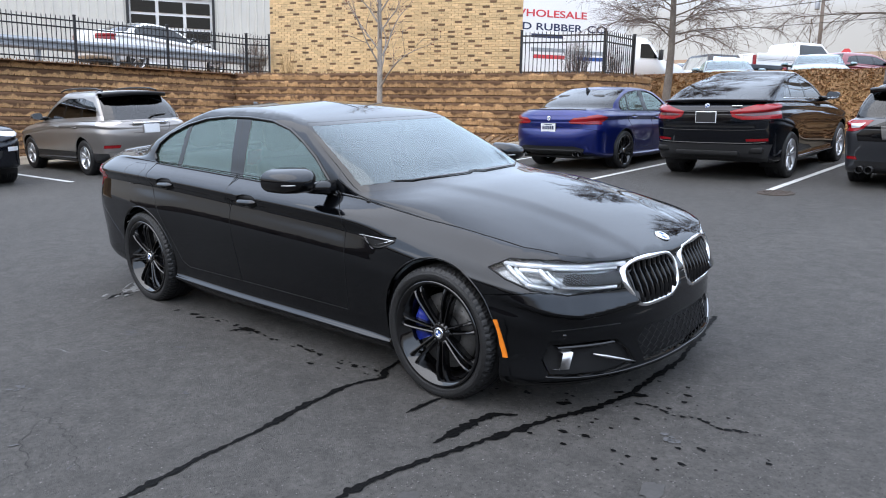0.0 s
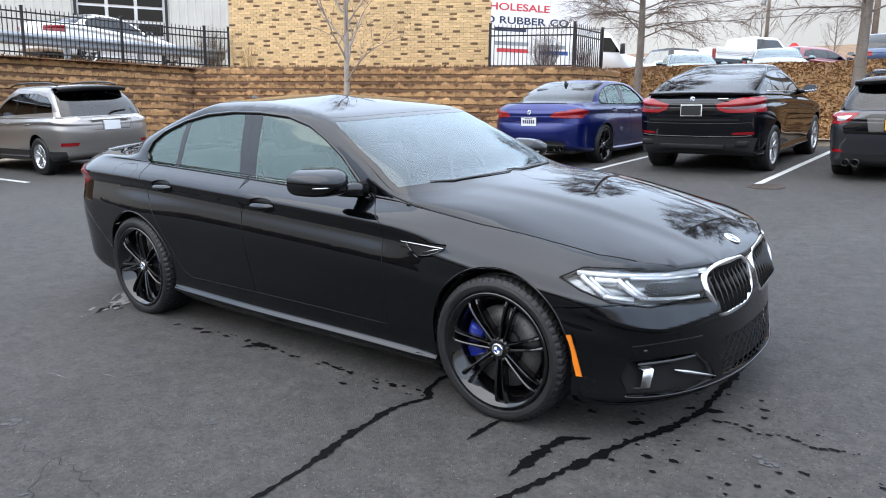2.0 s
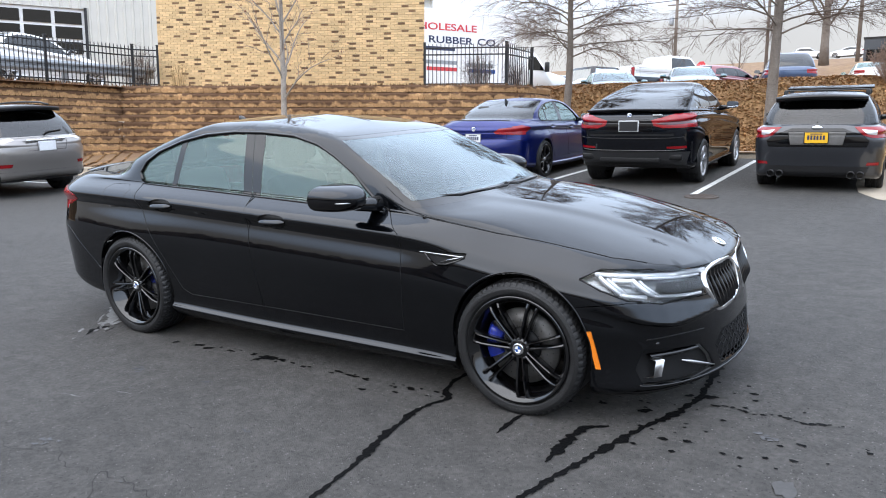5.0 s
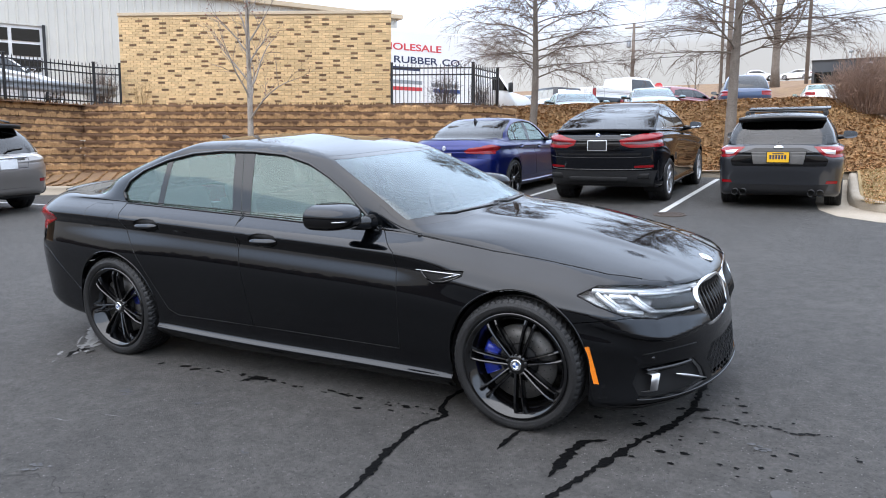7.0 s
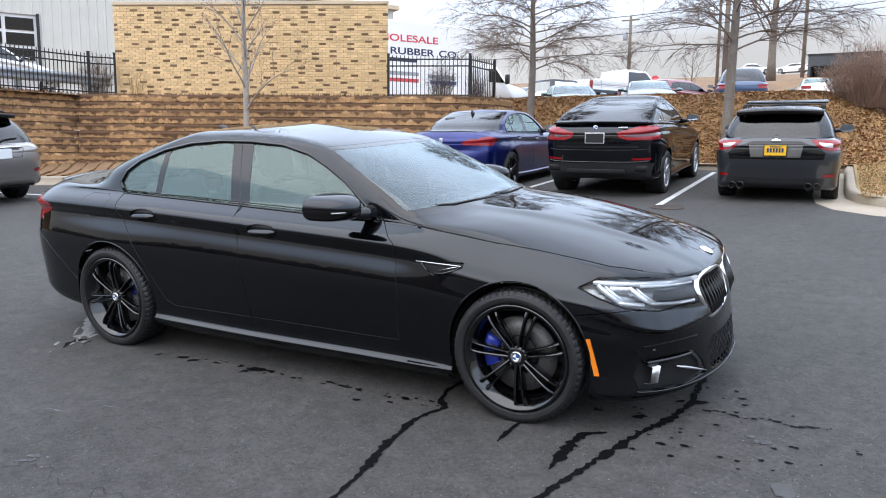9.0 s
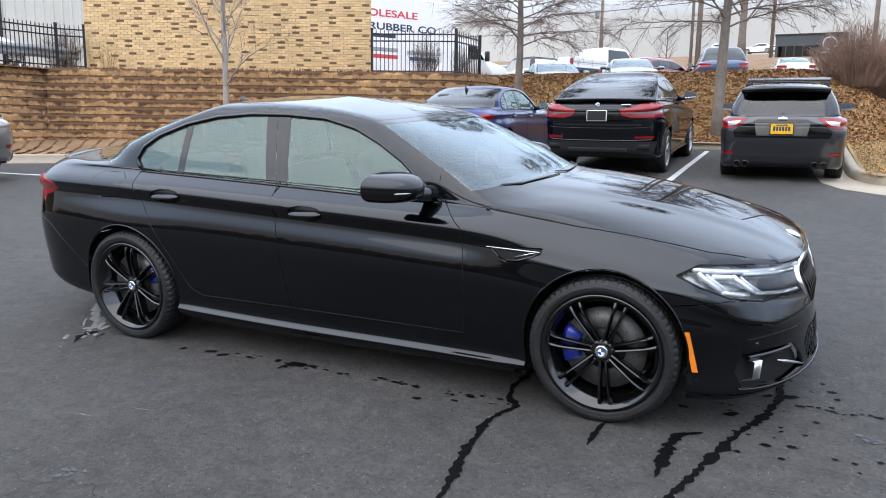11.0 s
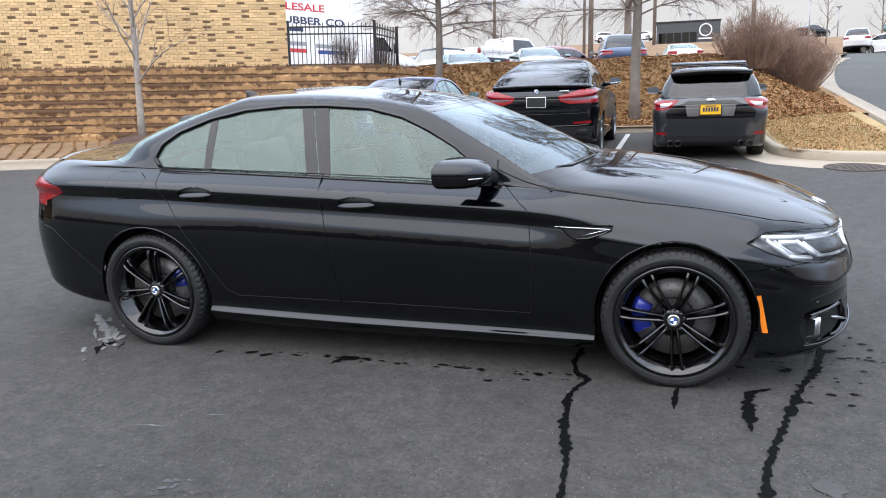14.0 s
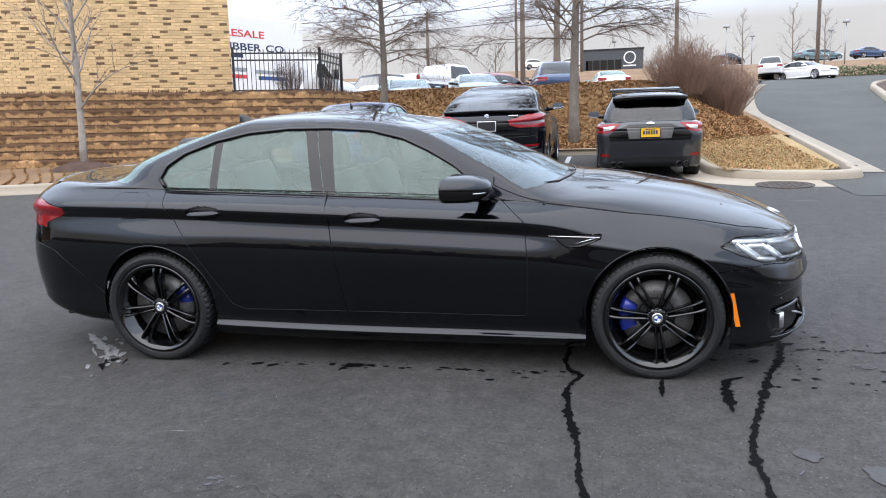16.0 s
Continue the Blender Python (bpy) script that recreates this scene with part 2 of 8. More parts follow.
SALT = surf("pale_salt_stain", (0.2, 0.2, 0.198), 0.9, 0, 0, 0.3, 12, 90)
FADE = surf("grey_scuff_stain", (0.085, 0.086, 0.09), 0.9, 0, 0, 0.3, 12, 90)
CONCRETE = surf("weathered_concrete", (0.333, 0.2835, 0.2205), 0.85, 0, 0, 0.16, 1.6, 60, 0.3, 60, other=(0.27, 0.225, 0.17), amount=0.9)
BRICK = surf("buff_brick", (0.684, 0.477, 0.252), 0.85, 0, 0, 0.1, 5, 60, 0.25, 90, rand=0.14)
BRICKWORK = surf("buff_brickwork", (0.684, 0.477, 0.252), 0.85, 0, 0, 0.1, 5, 60, 0.25, 90, island=0.14)
BRICK_DARK = surf("brown_brick", (0.2, 0.118, 0.062), 0.85, 0, 0, 0.2, 5, 60, 0.25, 90, rand=0.3)
MORTAR = surf("pale_mortar", (0.666, 0.513, 0.315), 0.9, 0, 0, 0.1, 4, 60, 0.2, 80)
CAP = surf("cream_metal_coping", (0.522, 0.414, 0.288), 0.5, 0, 0, 0.08, 2, 40)
SIDING = surf("pale_grey_metal_siding", (0.558, 0.5445, 0.4995), 0.45, 0.1, 0, 0.06, 1.2, 30)
def block_material():
    """Split-face block, its upper part dark brown with a scalloped edge, the rest stained tan."""
    m = surf("stained_split_face_block", (0.558, 0.342, 0.1665), 0.92, 0, 0, 0.28, 2.6, 30, 1.0, 30, rand=0.2, other=(0.38, 0.21, 0.095), amount=0.7)
    nt = m.node_tree
    b = nt.nodes["Principled BSDF"]
    tc, sep, wav, add, edge, mix, world_pos, patch = (nt.nodes.new("ShaderNode" + k) for k in ("TexCoord", "SeparateXYZ", "TexNoise", "Math", "MapRange", "Mix", "NewGeometry", "TexNoise"))
    wav.inputs["Scale"].default_value, wav.inputs["Detail"].default_value = 5.0, 6
    patch.inputs["Scale"].default_value = 0.8
    add.operation = "MULTIPLY_ADD"
    add.inputs[1].default_value = 0.34
    nt.links.new(world_pos.outputs["Position"], wav.inputs["Vector"])
    nt.links.new(world_pos.outputs["Position"], patch.inputs["Vector"])
    nt.links.new(tc.outputs["Object"], sep.inputs["Vector"])
    nt.links.new(wav.outputs["Fac"], add.inputs[0])
    nt.links.new(sep.outputs["Z"], add.inputs[2])
    lift = nt.nodes.new("ShaderNodeMath")
    lift.operation = "MULTIPLY_ADD"
    lift.inputs[1].default_value = 0.26
    nt.links.new(patch.outputs["Fac"], lift.inputs[0])
    nt.links.new(add.outputs[0], lift.inputs[2])
    edge.inputs["From Min"].default_value, edge.inputs["From Max"].default_value = 0.375, 0.43
    nt.links.new(lift.outputs[0], edge.inputs["Value"])
    mix.data_type = "RGBA"
    mix.inputs["B"].default_value = (0.1, 0.05, 0.024, 1)
    nt.links.new(edge.outputs["Result"], mix.inputs["Factor"])
    old = b.inputs["Base Color"].links[0].from_socket
    nt.links.new(old, mix.inputs["A"])
    nt.links.new(mix.outputs["Result"], b.inputs["Base Color"])
    return m


BLOCK = block_material()
SOIL = surf("brown_soil_and_straw", (0.225, 0.1395, 0.0675), 0.95, 0, 0, 0.35, 1.1, 30, 0.8, 24, other=(0.14, 0.075, 0.04), amount=0.8)
BANK = surf("leaf_strewn_bank", (0.297, 0.171, 0.0675), 0.95, 0, 0, 0.35, 0.9, 30, 0.9, 24, other=(0.19, 0.1, 0.045), amount=0.8)
LAWN = surf("dormant_grass", (0.36, 0.252, 0.117), 0.95, 0, 0, 0.3, 0.8, 40, 0.9, 40, other=(0.22, 0.15, 0.06), amount=0.9)
STRAW = surf("straw_blades", (0.378, 0.261, 0.117), 0.9, 0, 0, 0.3, 2, 30, other=(0.24, 0.14, 0.055), amount=0.8)
GREEN_BLADES = surf("green_grass_blades", (0.13, 0.15, 0.05), 0.9, 0, 0, 0.3, 2, 30)
MULCH = surf("dark_mulch", (0.075, 0.04, 0.028), 0.95, 0, 0, 0.35, 3, 40, 0.9, 30)
BARK = surf("grey_bark", (0.2, 0.17, 0.145), 0.9, 0, 0, 0.3, 5, 40, 0.8, 40, other=(0.13, 0.105, 0.085), amount=0.8)
PALE_BARK = surf("pale_maple_bark", (0.36, 0.32, 0.28), 0.9, 0, 0, 0.25, 5, 40, 0.6, 40, other=(0.22, 0.19, 0.16), amount=0.8)
PALE_TWIG = surf("pale_grey_twigs", (0.3, 0.245, 0.21), 0.9, 0, 0, 0.25, 4, 40)
TWIG = surf("brown_twigs", (0.15, 0.105, 0.085), 0.9, 0, 0, 0.25, 4, 40)
BUD = surf("red_winter_buds", (0.27, 0.09, 0.07), 0.8, 0, 0, 0.3, 6, 60)
BUSH = surf("red_brown_stems", (0.33, 0.215, 0.16), 0.9, 0, 0, 0.3, 3, 40)
IRON = surf("black_painted_iron", (0.01, 0.01, 0.012), 0.4, 0.2, 0.2, 0.15, 6, 80)
GALV = surf("galvanised_steel", (0.34, 0.36, 0.38), 0.45, 0.6, 0, 0.12, 3, 60)
WOOD_POLE = surf("weathered_pole_wood", (0.2, 0.165, 0.14), 0.9, 0, 0, 0.25, 4, 40)
TRUCK_WHITE = surf("white_truck_panel", (0.78, 0.78, 0.78), 0.4, 0, 0.2, 0.04, 1, 20)
RUST = surf("dark_iron_cover", (0.075, 0.058, 0.048), 0.8, 0.3, 0, 0.3, 10, 80, 0.5, 60)
HEDGE = surf("green_hedge_leaves", (0.06, 0.085, 0.03), 0.85, 0, 0, 0.3, 4, 40)
GREY_WALL = surf("dark_grey_facade", (0.06, 0.066, 0.075), 0.5, 0.1, 0, 0.1, 0.5, 20)


# ---- mesh helpers ----
def part(name, bm, material, parent=None, label="", smooth=True):
    """Links a bmesh as one mesh object, under a thing or a part."""
    me = bpy.data.meshes.new(name)
    if smooth:
        for f in bm.faces:
            f.smooth = True
    bm.to_mesh(me)
    bm.free()
    for m in material if isinstance(material, (list, tuple)) else [material]:
        me.materials.append(m)
    ob = new(name, me)
    ob.parent = parent
    if label:
        ob["label"] = label
    return ob


def thing(name, label, category, m=None, group="", kind=""):
    ob = tagged(new(name), label, category, group, kind)
    if m is not None:
        ob.matrix_basis = m
    return ob


def box(bm, x0, y0, z0, x1, y1, z1, bevel=0.0, m=None):
    verts = [bm.verts.new((x, y, z)) for x in (x0, x1) for y in (y0, y1) for z in (z0, z1)]
    faces = [bm.faces.new([verts[i] for i in q]) for q in ((0, 1, 3, 2), (4, 6, 7, 5), (0, 4, 5, 1), (2, 3, 7, 6), (0, 2, 6, 4), (1, 5, 7, 3))]
    if bevel:
        edges = list({e for f in faces for e in f.edges})
        out = bmesh.ops.bevel(bm, geom=edges, offset=bevel, segments=2, affect="EDGES", profile=0.5)
        verts = list({v for f in out["faces"] for v in f.verts} | {v for v in verts if v.is_valid})
    if m is not None:
        bmesh.ops.transform(bm, matrix=m, verts=verts)
    return verts


def box_bm(*a, **k):
    bm = bmesh.new()
    box(bm, *a, **k)
    return bm


def tube(bm, points, radii, sides=6, cap=True):
    """A tapered tube along a line of points."""
    rings = []
    n = len(points)
    pts = [Vector(p) for p in points]
    side = None
    for i, p in enumerate(pts):
        d = (pts[min(i + 1, n - 1)] - pts[max(i - 1, 0)]).normalized()
        if side is None:
            side = d.orthogonal().normalized()
        side = (side - d * side.dot(d)).normalized()
        up = d.cross(side)
        r = radii[i] if isinstance(radii, (list, tuple)) else radii
        rings.append([bm.verts.new(p + r * (side * math.cos(a) + up * math.sin(a))) for a in (2 * math.pi * k / sides for k in range(sides))])
    for a, b in zip(rings, rings[1:]):
        for k in range(sides):
            bm.faces.new((a[k], a[(k + 1) % sides], b[(k + 1) % sides], b[k]))
    if cap and sides > 2:
        bm.faces.new(rings[0][::-1])
        bm.faces.new(rings[-1])


def lathe(bm, profile, sides=48, axis="y", centre=(0, 0, 0)):
    """Turns (radius, along) pairs round an axis."""
    rings = []
    for r, h in profile:
        ring = []
        for k in range(sides):
            a = 2 * math.pi * k / sides
            c, s = r * math.cos(a), r * math.sin(a)
            v = (c, h, s) if axis == "y" else ((h, c, s) if axis == "x" else (c, s, h))
            ring.append(bm.verts.new(Vector(v) + Vector(centre)))
        rings.append(ring)
    for a, b in zip(rings, rings[1:]):
        for k in range(sides):
            bm.faces.new((a[k], a[(k + 1) % sides], b[(k + 1) % sides], b[k]))
    return rings


def sheet(bm, rows, close=False):
    """A grid of faces over rows of points."""
    vs = [[bm.verts.new(p) for p in row] for row in rows]
    for a, b in zip(vs, vs[1:]):
        for i in range(len(a) - 1):
            bm.faces.new((a[i], a[i + 1], b[i + 1], b[i]))
    return vs


def prism(bm, outline, depth, m=None):
    """A flat outline (x, z), given thickness along y."""
    a = [bm.verts.new((x, 0, z)) for x, z in outline]
    b = [bm.verts.new((x, depth, z)) for x, z in outline]
    bm.faces.new(a)
    bm.faces.new(b[::-1])
    for i in range(len(a)):
        j = (i + 1) % len(a)
        bm.faces.new((a[i], b[i], b[j], a[j]))
    if m is not None:
        bmesh.ops.transform(bm, matrix=m, verts=a + b)
    return a + b


def interp(x, table):
    """Smooth steps through (x, value) pairs."""
    if x <= table[0][0]:
        return table[0][1]
    for (a, va), (b, vb) in zip(table, table[1:]):
        if x <= b:
            t = (x - a) / (b - a)
            return va + (vb - va) * t
    return table[-1][1]


def smooth_interp(x, table):
    """A Catmull-Rom line through (x, value) pairs."""
    xs = [p[0] for p in table]
    if x <= xs[0]:
        return table[0][1]
    if x >= xs[-1]:
        return table[-1][1]
    i = max(k for k in range(len(xs)) if xs[k] <= x)
    (a, va), (b, vb) = table[i], table[i + 1]
    ma = (vb - table[i - 1][1]) / (b - table[i - 1][0]) if i else (vb - va) / (b - a)
    mb = (table[i + 2][1] - va) / (table[i + 2][0] - a) if i + 2 < len(table) else (vb - va) / (b - a)
    h, t = b - a, (x - a) / (b - a)
    return (2 * t**3 - 3 * t**2 + 1) * va + (t**3 - 2 * t**2 + t) * h * ma + (3 * t**2 - 2 * t**3) * vb + (t**3 - t**2) * h * mb


SLOPE = 3.74
LOT = pose(0, 0, 0, SLOPE, 0, 0)


# ---- cars: a body is lofted through rings that go round it, from the sill up to the roof ----
FRONT_S, REAR_S = 0.3, 0.72


def ring_points(r, taper, ss):
    """One ring's right half, from the nose's middle to the tail's middle; y is negative."""
    out = []
    for s in ss:
        if s < FRONT_S:
            a = s / FRONT_S * math.pi / 2
            x = r["xa"] + (r["xf"] - r["xa"]) * max(math.cos(a), 0) ** (2 / r["pf"])
            y = r["w"] * math.sin(a) ** (2 / r["pf"])
        elif s <= REAR_S:
            x, y = r["xa"] + (r["xb"] - r["xa"]) * (s - FRONT_S) / (REAR_S - FRONT_S), r["w"]
        else:
            a = (1 - s) / (1 - REAR_S) * math.pi / 2
            x = r["xb"] + (r["xr"] - r["xb"]) * max(math.cos(a), 0) ** (2 / r["pr"])
            y = r["w"] * math.sin(a) ** (2 / r["pr"])
        y += interp(x, r["dy"]) * min(1, y / 0.7) if "dy" in r else 0.0
        z = smooth_interp(x, r["z"]) + r.get("crown", 0) * (1 - (y / max(r["w"], 0.01)) ** 2)
        for c, amount, width, zc in r.get("flare", ()):
            y += amount * math.exp(-(((x - c) / width) ** 2) - ((z - zc) / 0.22) ** 2) * min(1, y / 0.8)
        out.append((x, -y * smooth_interp(x, taper), z))
    return out


def car_rings(d):
    """The rings of a car, from its main measures."""
    n, t, w, belt = d["nose"], d["tail"], d["w"], d["belt"]
    sill, low = d["sill"], d["low"]
    xa, xb, pf, pr = d["xa"], d["xb"], d.get("pf", 2.5), d.get("pr", 3.0)
    fl = d.get("flare", ())
    cd = d.get("crease", [(-3, 0.085), (0, 0.085), (1.2, 0.12), (2.4, 0.11)])

    def lower(f, dw, df, dr):
        return dict(xf=n - df, xr=t + dr, w=w - dw, xa=xa + d.get("chin", 0.0) * (1 - f), xb=xb, pf=pf - d.get("rounder", 0.0) * min(1, (1 - f) * 2.5), pr=pr, flare=fl,
                    z=[(x, interp(x, low) + f * (zb - d.get("waist", 0.2) - interp(x, low))) for x, zb in belt])

    def upper(k, dw, df, dr, lift):
        return dict(xf=n - df, xr=t + dr, w=w - dw, xa=xa - df * 0.5, xb=xb + dr * 0.5, pf=pf, pr=pr, flare=fl,
                    z=[(x, zb - interp(x, cd) * k + lift) for x, zb in belt])

    lo, band, tuck, jut = d.get("lip", 0.05), d.get("band", 0.0), d.get("tuck", 1.0), d.get("jut", 0.0)
    full = 0.035 * (1 - tuck)
    sill_only = lambda v: [(-1.35, v), (-1.02, 0.0), (0.98, 0.0), (1.3, v)]
    front = lambda v: [(0.75, 0.0), (1.2, v if d.get("smooth_wing") else 0.0), (2.0, v if d.get("smooth_wing") else 0.0), (2.3, 0.0)]
    rings = [lower(-0.1, 0.08, lo + 0.03, 0.2), lower(-0.045, 0.04, lo - 0.02, 0.05 + 0.08 * tuck), dict(lower(0.035, 0.01, lo * 0.3 - jut, 0.1 * tuck), dy=sill_only(-0.014)), dict(lower(0.1, 0.036, lo * 0.3 - jut, 0.09 * tuck), dy=sill_only(0.014)),
             lower(0.34, 0.022, 0.008 - jut, 0.06 * tuck - full), lower(0.62, 0.009, -0.5 * jut, 0.02 * tuck - full), lower(0.85, 0.003 - band * 0.3, 0.0, -0.5 * full), lower(1.0, 0.006 + band, 0.002, 0.0),
             dict(upper(1.6, 0.03 + band, 0.008, 0.004, 0), dy=front(0.02)), dict(upper(1.35, 0.031 + band, 0.014, 0.008, 0), dy=front(0.011)), dict(upper(0.92, 0.01, 0.022, 0.01, 0), dy=front(-0.034)), dict(upper(0.5, 0.036, 0.055, 0.03, 0), dy=front(-0.043))]
    rings.append(upper(0.0, w - d["belt_w"], 0.11, d.get("deck_in", 0.05), 0.0))
    # bonnet and boot decks, then the glasshouse
    for i, h in enumerate(d["house"]):
        rings.append(dict(pf=2.4, pr=2.6, **h))
    return rings


class Shell:
    """A closed grid over the rings, with faces told apart by part."""

    def __init__(self, d, nf=34, ns=60, nr=30, sub=4):
        rings = car_rings(d)
        ss = [FRONT_S * i / nf for i in range(nf)] + [FRONT_S + (REAR_S - FRONT_S) * i / ns for i in range(ns)] + [REAR_S + (1 - REAR_S) * i / nr for i in range(nr + 1)]
        pts = np.array([ring_points(r, d["taper"], ss) for r in rings])
        rows, ks = [], []
        for k in range(len(rings) - 1):
            p0, p1, p2, p3 = pts[max(k - 1, 0)], pts[k], pts[k + 1], pts[min(k + 2, len(rings) - 1)]
            g = d.get("subs", {}).get(k, sub)
            for j in range(g):
                u = j / g
                if k in d.get("sharp", ()):
                    rows.append(p1 + (p2 - p1) * u)
                else:
                    rows.append(0.5 * (2 * p1 + (p2 - p0) * u + (2 * p0 - 5 * p1 + 4 * p2 - p3) * u * u + (3 * p1 - p0 - 3 * p2 + p3) * u**3))
                ks.append(k + u)
        rows.append(pts[-1])
        ks.append(len(rings) - 1)
        self.bm = bm = bmesh.new()
        self.layer, self.kl, self.sl = bm.faces.layers.int.new("piece"), bm.faces.layers.float.new("k"), bm.faces.layers.float.new("s")
        n = len(ss)
        grid = []
        for row in rows:
            line = [bm.verts.new(p) for p in row]
            line += [bm.verts.new((p[0], -p[1], p[2])) for p in row[n - 2:0:-1]]
            grid.append(line)
        m = 2 * n - 2
        for i in range(len(grid) - 1):
            for j in range(m):
                f = bm.faces.new((grid[i][j], grid[i][(j + 1) % m], grid[i + 1][(j + 1) % m], grid[i + 1][j]))
                f.smooth = True
                jj = j if j < n - 1 else m - 1 - j
                f[self.kl], f[self.sl] = (ks[i] + ks[i + 1]) / 2, (ss[jj] + ss[min(jj + 1, n - 1)]) / 2
        bmesh.ops.remove_doubles(bm, verts=bm.verts, dist=1e-5)
        for v in bm.verts:
            x, y, z = v.co
            if "dome" in d and x > d["dome"][0] and z > interp(x, d["belt"]) - 0.02:
                x0, x1, wide0, wide1, rise = d["dome"]
                u = min(1, max(0, (x - x0) / (x1 - x0)))
                wide = wide0 + (wide1 - wide0) * u
                e = min(1, max(0, (wide - abs(y)) / 0.07 + 0.5))
                edge = min(1, max(0, (0.8 - abs(y)) / 0.45))
                v.co.z += (rise * (e * e * (3 - 2 * e) - 0.2 * math.exp(-(((abs(y) - wide - 0.07) / 0.05) ** 2))) + 0.027 * edge * (2 - edge)) * min(1, u * 6) * min(1, (1 - u) * 4)
        if "brow" in d:
            # the bumper's crease: a shelf under the headlamps that faces up, and a hollow below it
            for v in bm.verts:
                x, y, z = v.co
                if x > 1.7 and 0.38 < z < 0.7:
                    turn = math.degrees(math.atan2(abs(y), x - 1.6))
                    zc = interp(turn, [(15, 0.545), (35, 0.525), (50, 0.505), (60, 0.53), (72, 0.59)])
                    push = d["brow"] * interp(turn, [(8, 0.3), (30, 1), (55, 1), (70, 0.3), (76, 0)]) * interp(z - zc, [(-0.11, 0), (-0.05, -0.6), (-0.015, -0.45), (0.008, 1.0), (0.05, 0.5), (0.11, -0.2), (0.15, 0)])
                    out = Vector((x - 1.6, y, 0)).normalized()
                    v.co += out * push
        bmesh.ops.recalc_face_normals(bm, faces=bm.faces)
        top = max(bm.faces, key=lambda f: f.calc_center_median().z)
        if top.normal.z < 0:
            bmesh.ops.reverse_faces(bm, faces=bm.faces)
        bm.normal_update()
        self.names = ["body"]

    def piece(self, name):
        self.names.append(name)
        return len(self.names) - 1

    def grid_piece(self, name, test, over=None):
        """Names the faces by their place in the grid."""
        i = self.piece(name)
        for f in self.bm.faces:
            if (over is None or self.names[f[self.layer]] in over) and test(f[self.kl], f[self.sl], f.calc_center_median()):
                f[self.layer] = i
        return i

    def carve(self, name, poly, axes, near, over=("body",)):
        """Cuts a convex outline through the faces that near() takes, and names what lies inside it."""
        ax = ["xyz".index(c) for c in axes]
        area = sum(poly[i][0] * poly[(i + 1) % len(poly)][1] - poly[(i + 1) % len(poly)][0] * poly[i][1] for i in range(len(poly)))
        poly = poly if area > 0 else poly[::-1]
        lo = [min(p[i] for p in poly) - 0.03 for i in (0, 1)]
        hi = [max(p[i] for p in poly) + 0.03 for i in (0, 1)]
        bm = self.bm

        def chosen():
            out = []
            for f in bm.faces:
                c = f.calc_center_median()
                r = 0.12
                if lo[0] - r < c[ax[0]] < hi[0] + r and lo[1] - r < c[ax[1]] < hi[1] + r and near(c):
                    vs = [v.co for v in f.verts]
                    if max(v[ax[0]] for v in vs) > lo[0] and min(v[ax[0]] for v in vs) < hi[0] and max(v[ax[1]] for v in vs) > lo[1] and min(v[ax[1]] for v in vs) < hi[1]:
                        out.append(f)
            return out

        for (a, b) in zip(poly, poly[1:] + poly[:1]):
            co, no = [0, 0, 0], [0, 0, 0]
            co[ax[0]], co[ax[1]] = a
            no[ax[0]], no[ax[1]] = b[1] - a[1], a[0] - b[0]
            faces = chosen()
            geom = list({v for f in faces for v in f.verts}) + list({e for f in faces for e in f.edges}) + faces
            bmesh.ops.bisect_plane(bm, geom=geom, dist=2e-5, plane_co=co, plane_no=no)
        i = self.names.index(name) if name in self.names else self.piece(name)
        for f in chosen():
            c = f.calc_center_median()
            p = (c[ax[0]], c[ax[1]])
            if self.names[f[self.layer]] in over and all((b[0] - a[0]) * (p[1] - a[1]) - (b[1] - a[1]) * (p[0] - a[0]) > -1e-6 for a, b in zip(poly, poly[1:] + poly[:1])):
                f[self.layer] = i
        return i

    def arch(self, x, z, r, name="hole", zmin=-0.3, over=("body",)):
        poly = [(x + r * math.cos(a), z + r * math.sin(a)) for a in (math.pi * k / 22 for k in range(23))]
        poly += [(x - r, zmin), (x + r, zmin)]
        return self.carve(name, poly, "xz", lambda c: abs(c.y) > 0.45 and c.z < z + r + 0.1, over)

    def split(self, looks, root, gap=0.0028, lip=0.014):
        """Makes every named piece a mesh of its own, left and right apart where the piece lies on the sides; gives dict name -> objects."""
        bm = self.bm
        bm.normal_update()
        made = {}
        for i, name in enumerate(self.names):
            if name == "hole":
                continue
            look_of = looks.get(name, looks["body"])
            sides = (-1, 1) if look_of.get("sides") else (0,)
            for side in sides:
                faces = [f for f in bm.faces if f[self.layer] == i and (side == 0 or f.calc_center_median().y * side > 0)]
                if not faces:
                    continue
                index, cos, nos, polys = {}, [], [], []
                off = look_of.get("out", 0.0)
                for f in faces:
                    q = []
                    for v in f.verts:
                        if v not in index:
                            index[v] = len(cos)
                            cos.append(v.co + v.normal * off)
                            nos.append(v.normal.copy())
                        q.append(index[v])
                    polys.append(q)
                count = {}
                for q in polys:
                    for a, b in zip(q, q[1:] + q[:1]):
                        count.setdefault((min(a, b), max(a, b)), []).append((a, b, q))
                rim = [v[0] for v in count.values() if len(v) == 1]
                pull = {}
                for a, b, q in rim:
                    c = sum((cos[v] for v in q), Vector()) / len(q)
                    e = (cos[b] - cos[a])
                    if e.length < 1e-6:
                        continue
                    mid = (cos[a] + cos[b]) / 2
                    d = c - mid
                    d -= e * d.dot(e) / e.length_squared
                    if d.length < 1e-7:
                        continue
                    for v in (a, b):
                        pull.setdefault(v, []).append(d.normalized())
                for v, ds in pull.items():
                    d = sum(ds, Vector())
                    if d.length > 1e-6:
                        cos[v] = cos[v] + d.normalized() * look_of.get("gap", gap)
                inner = {}
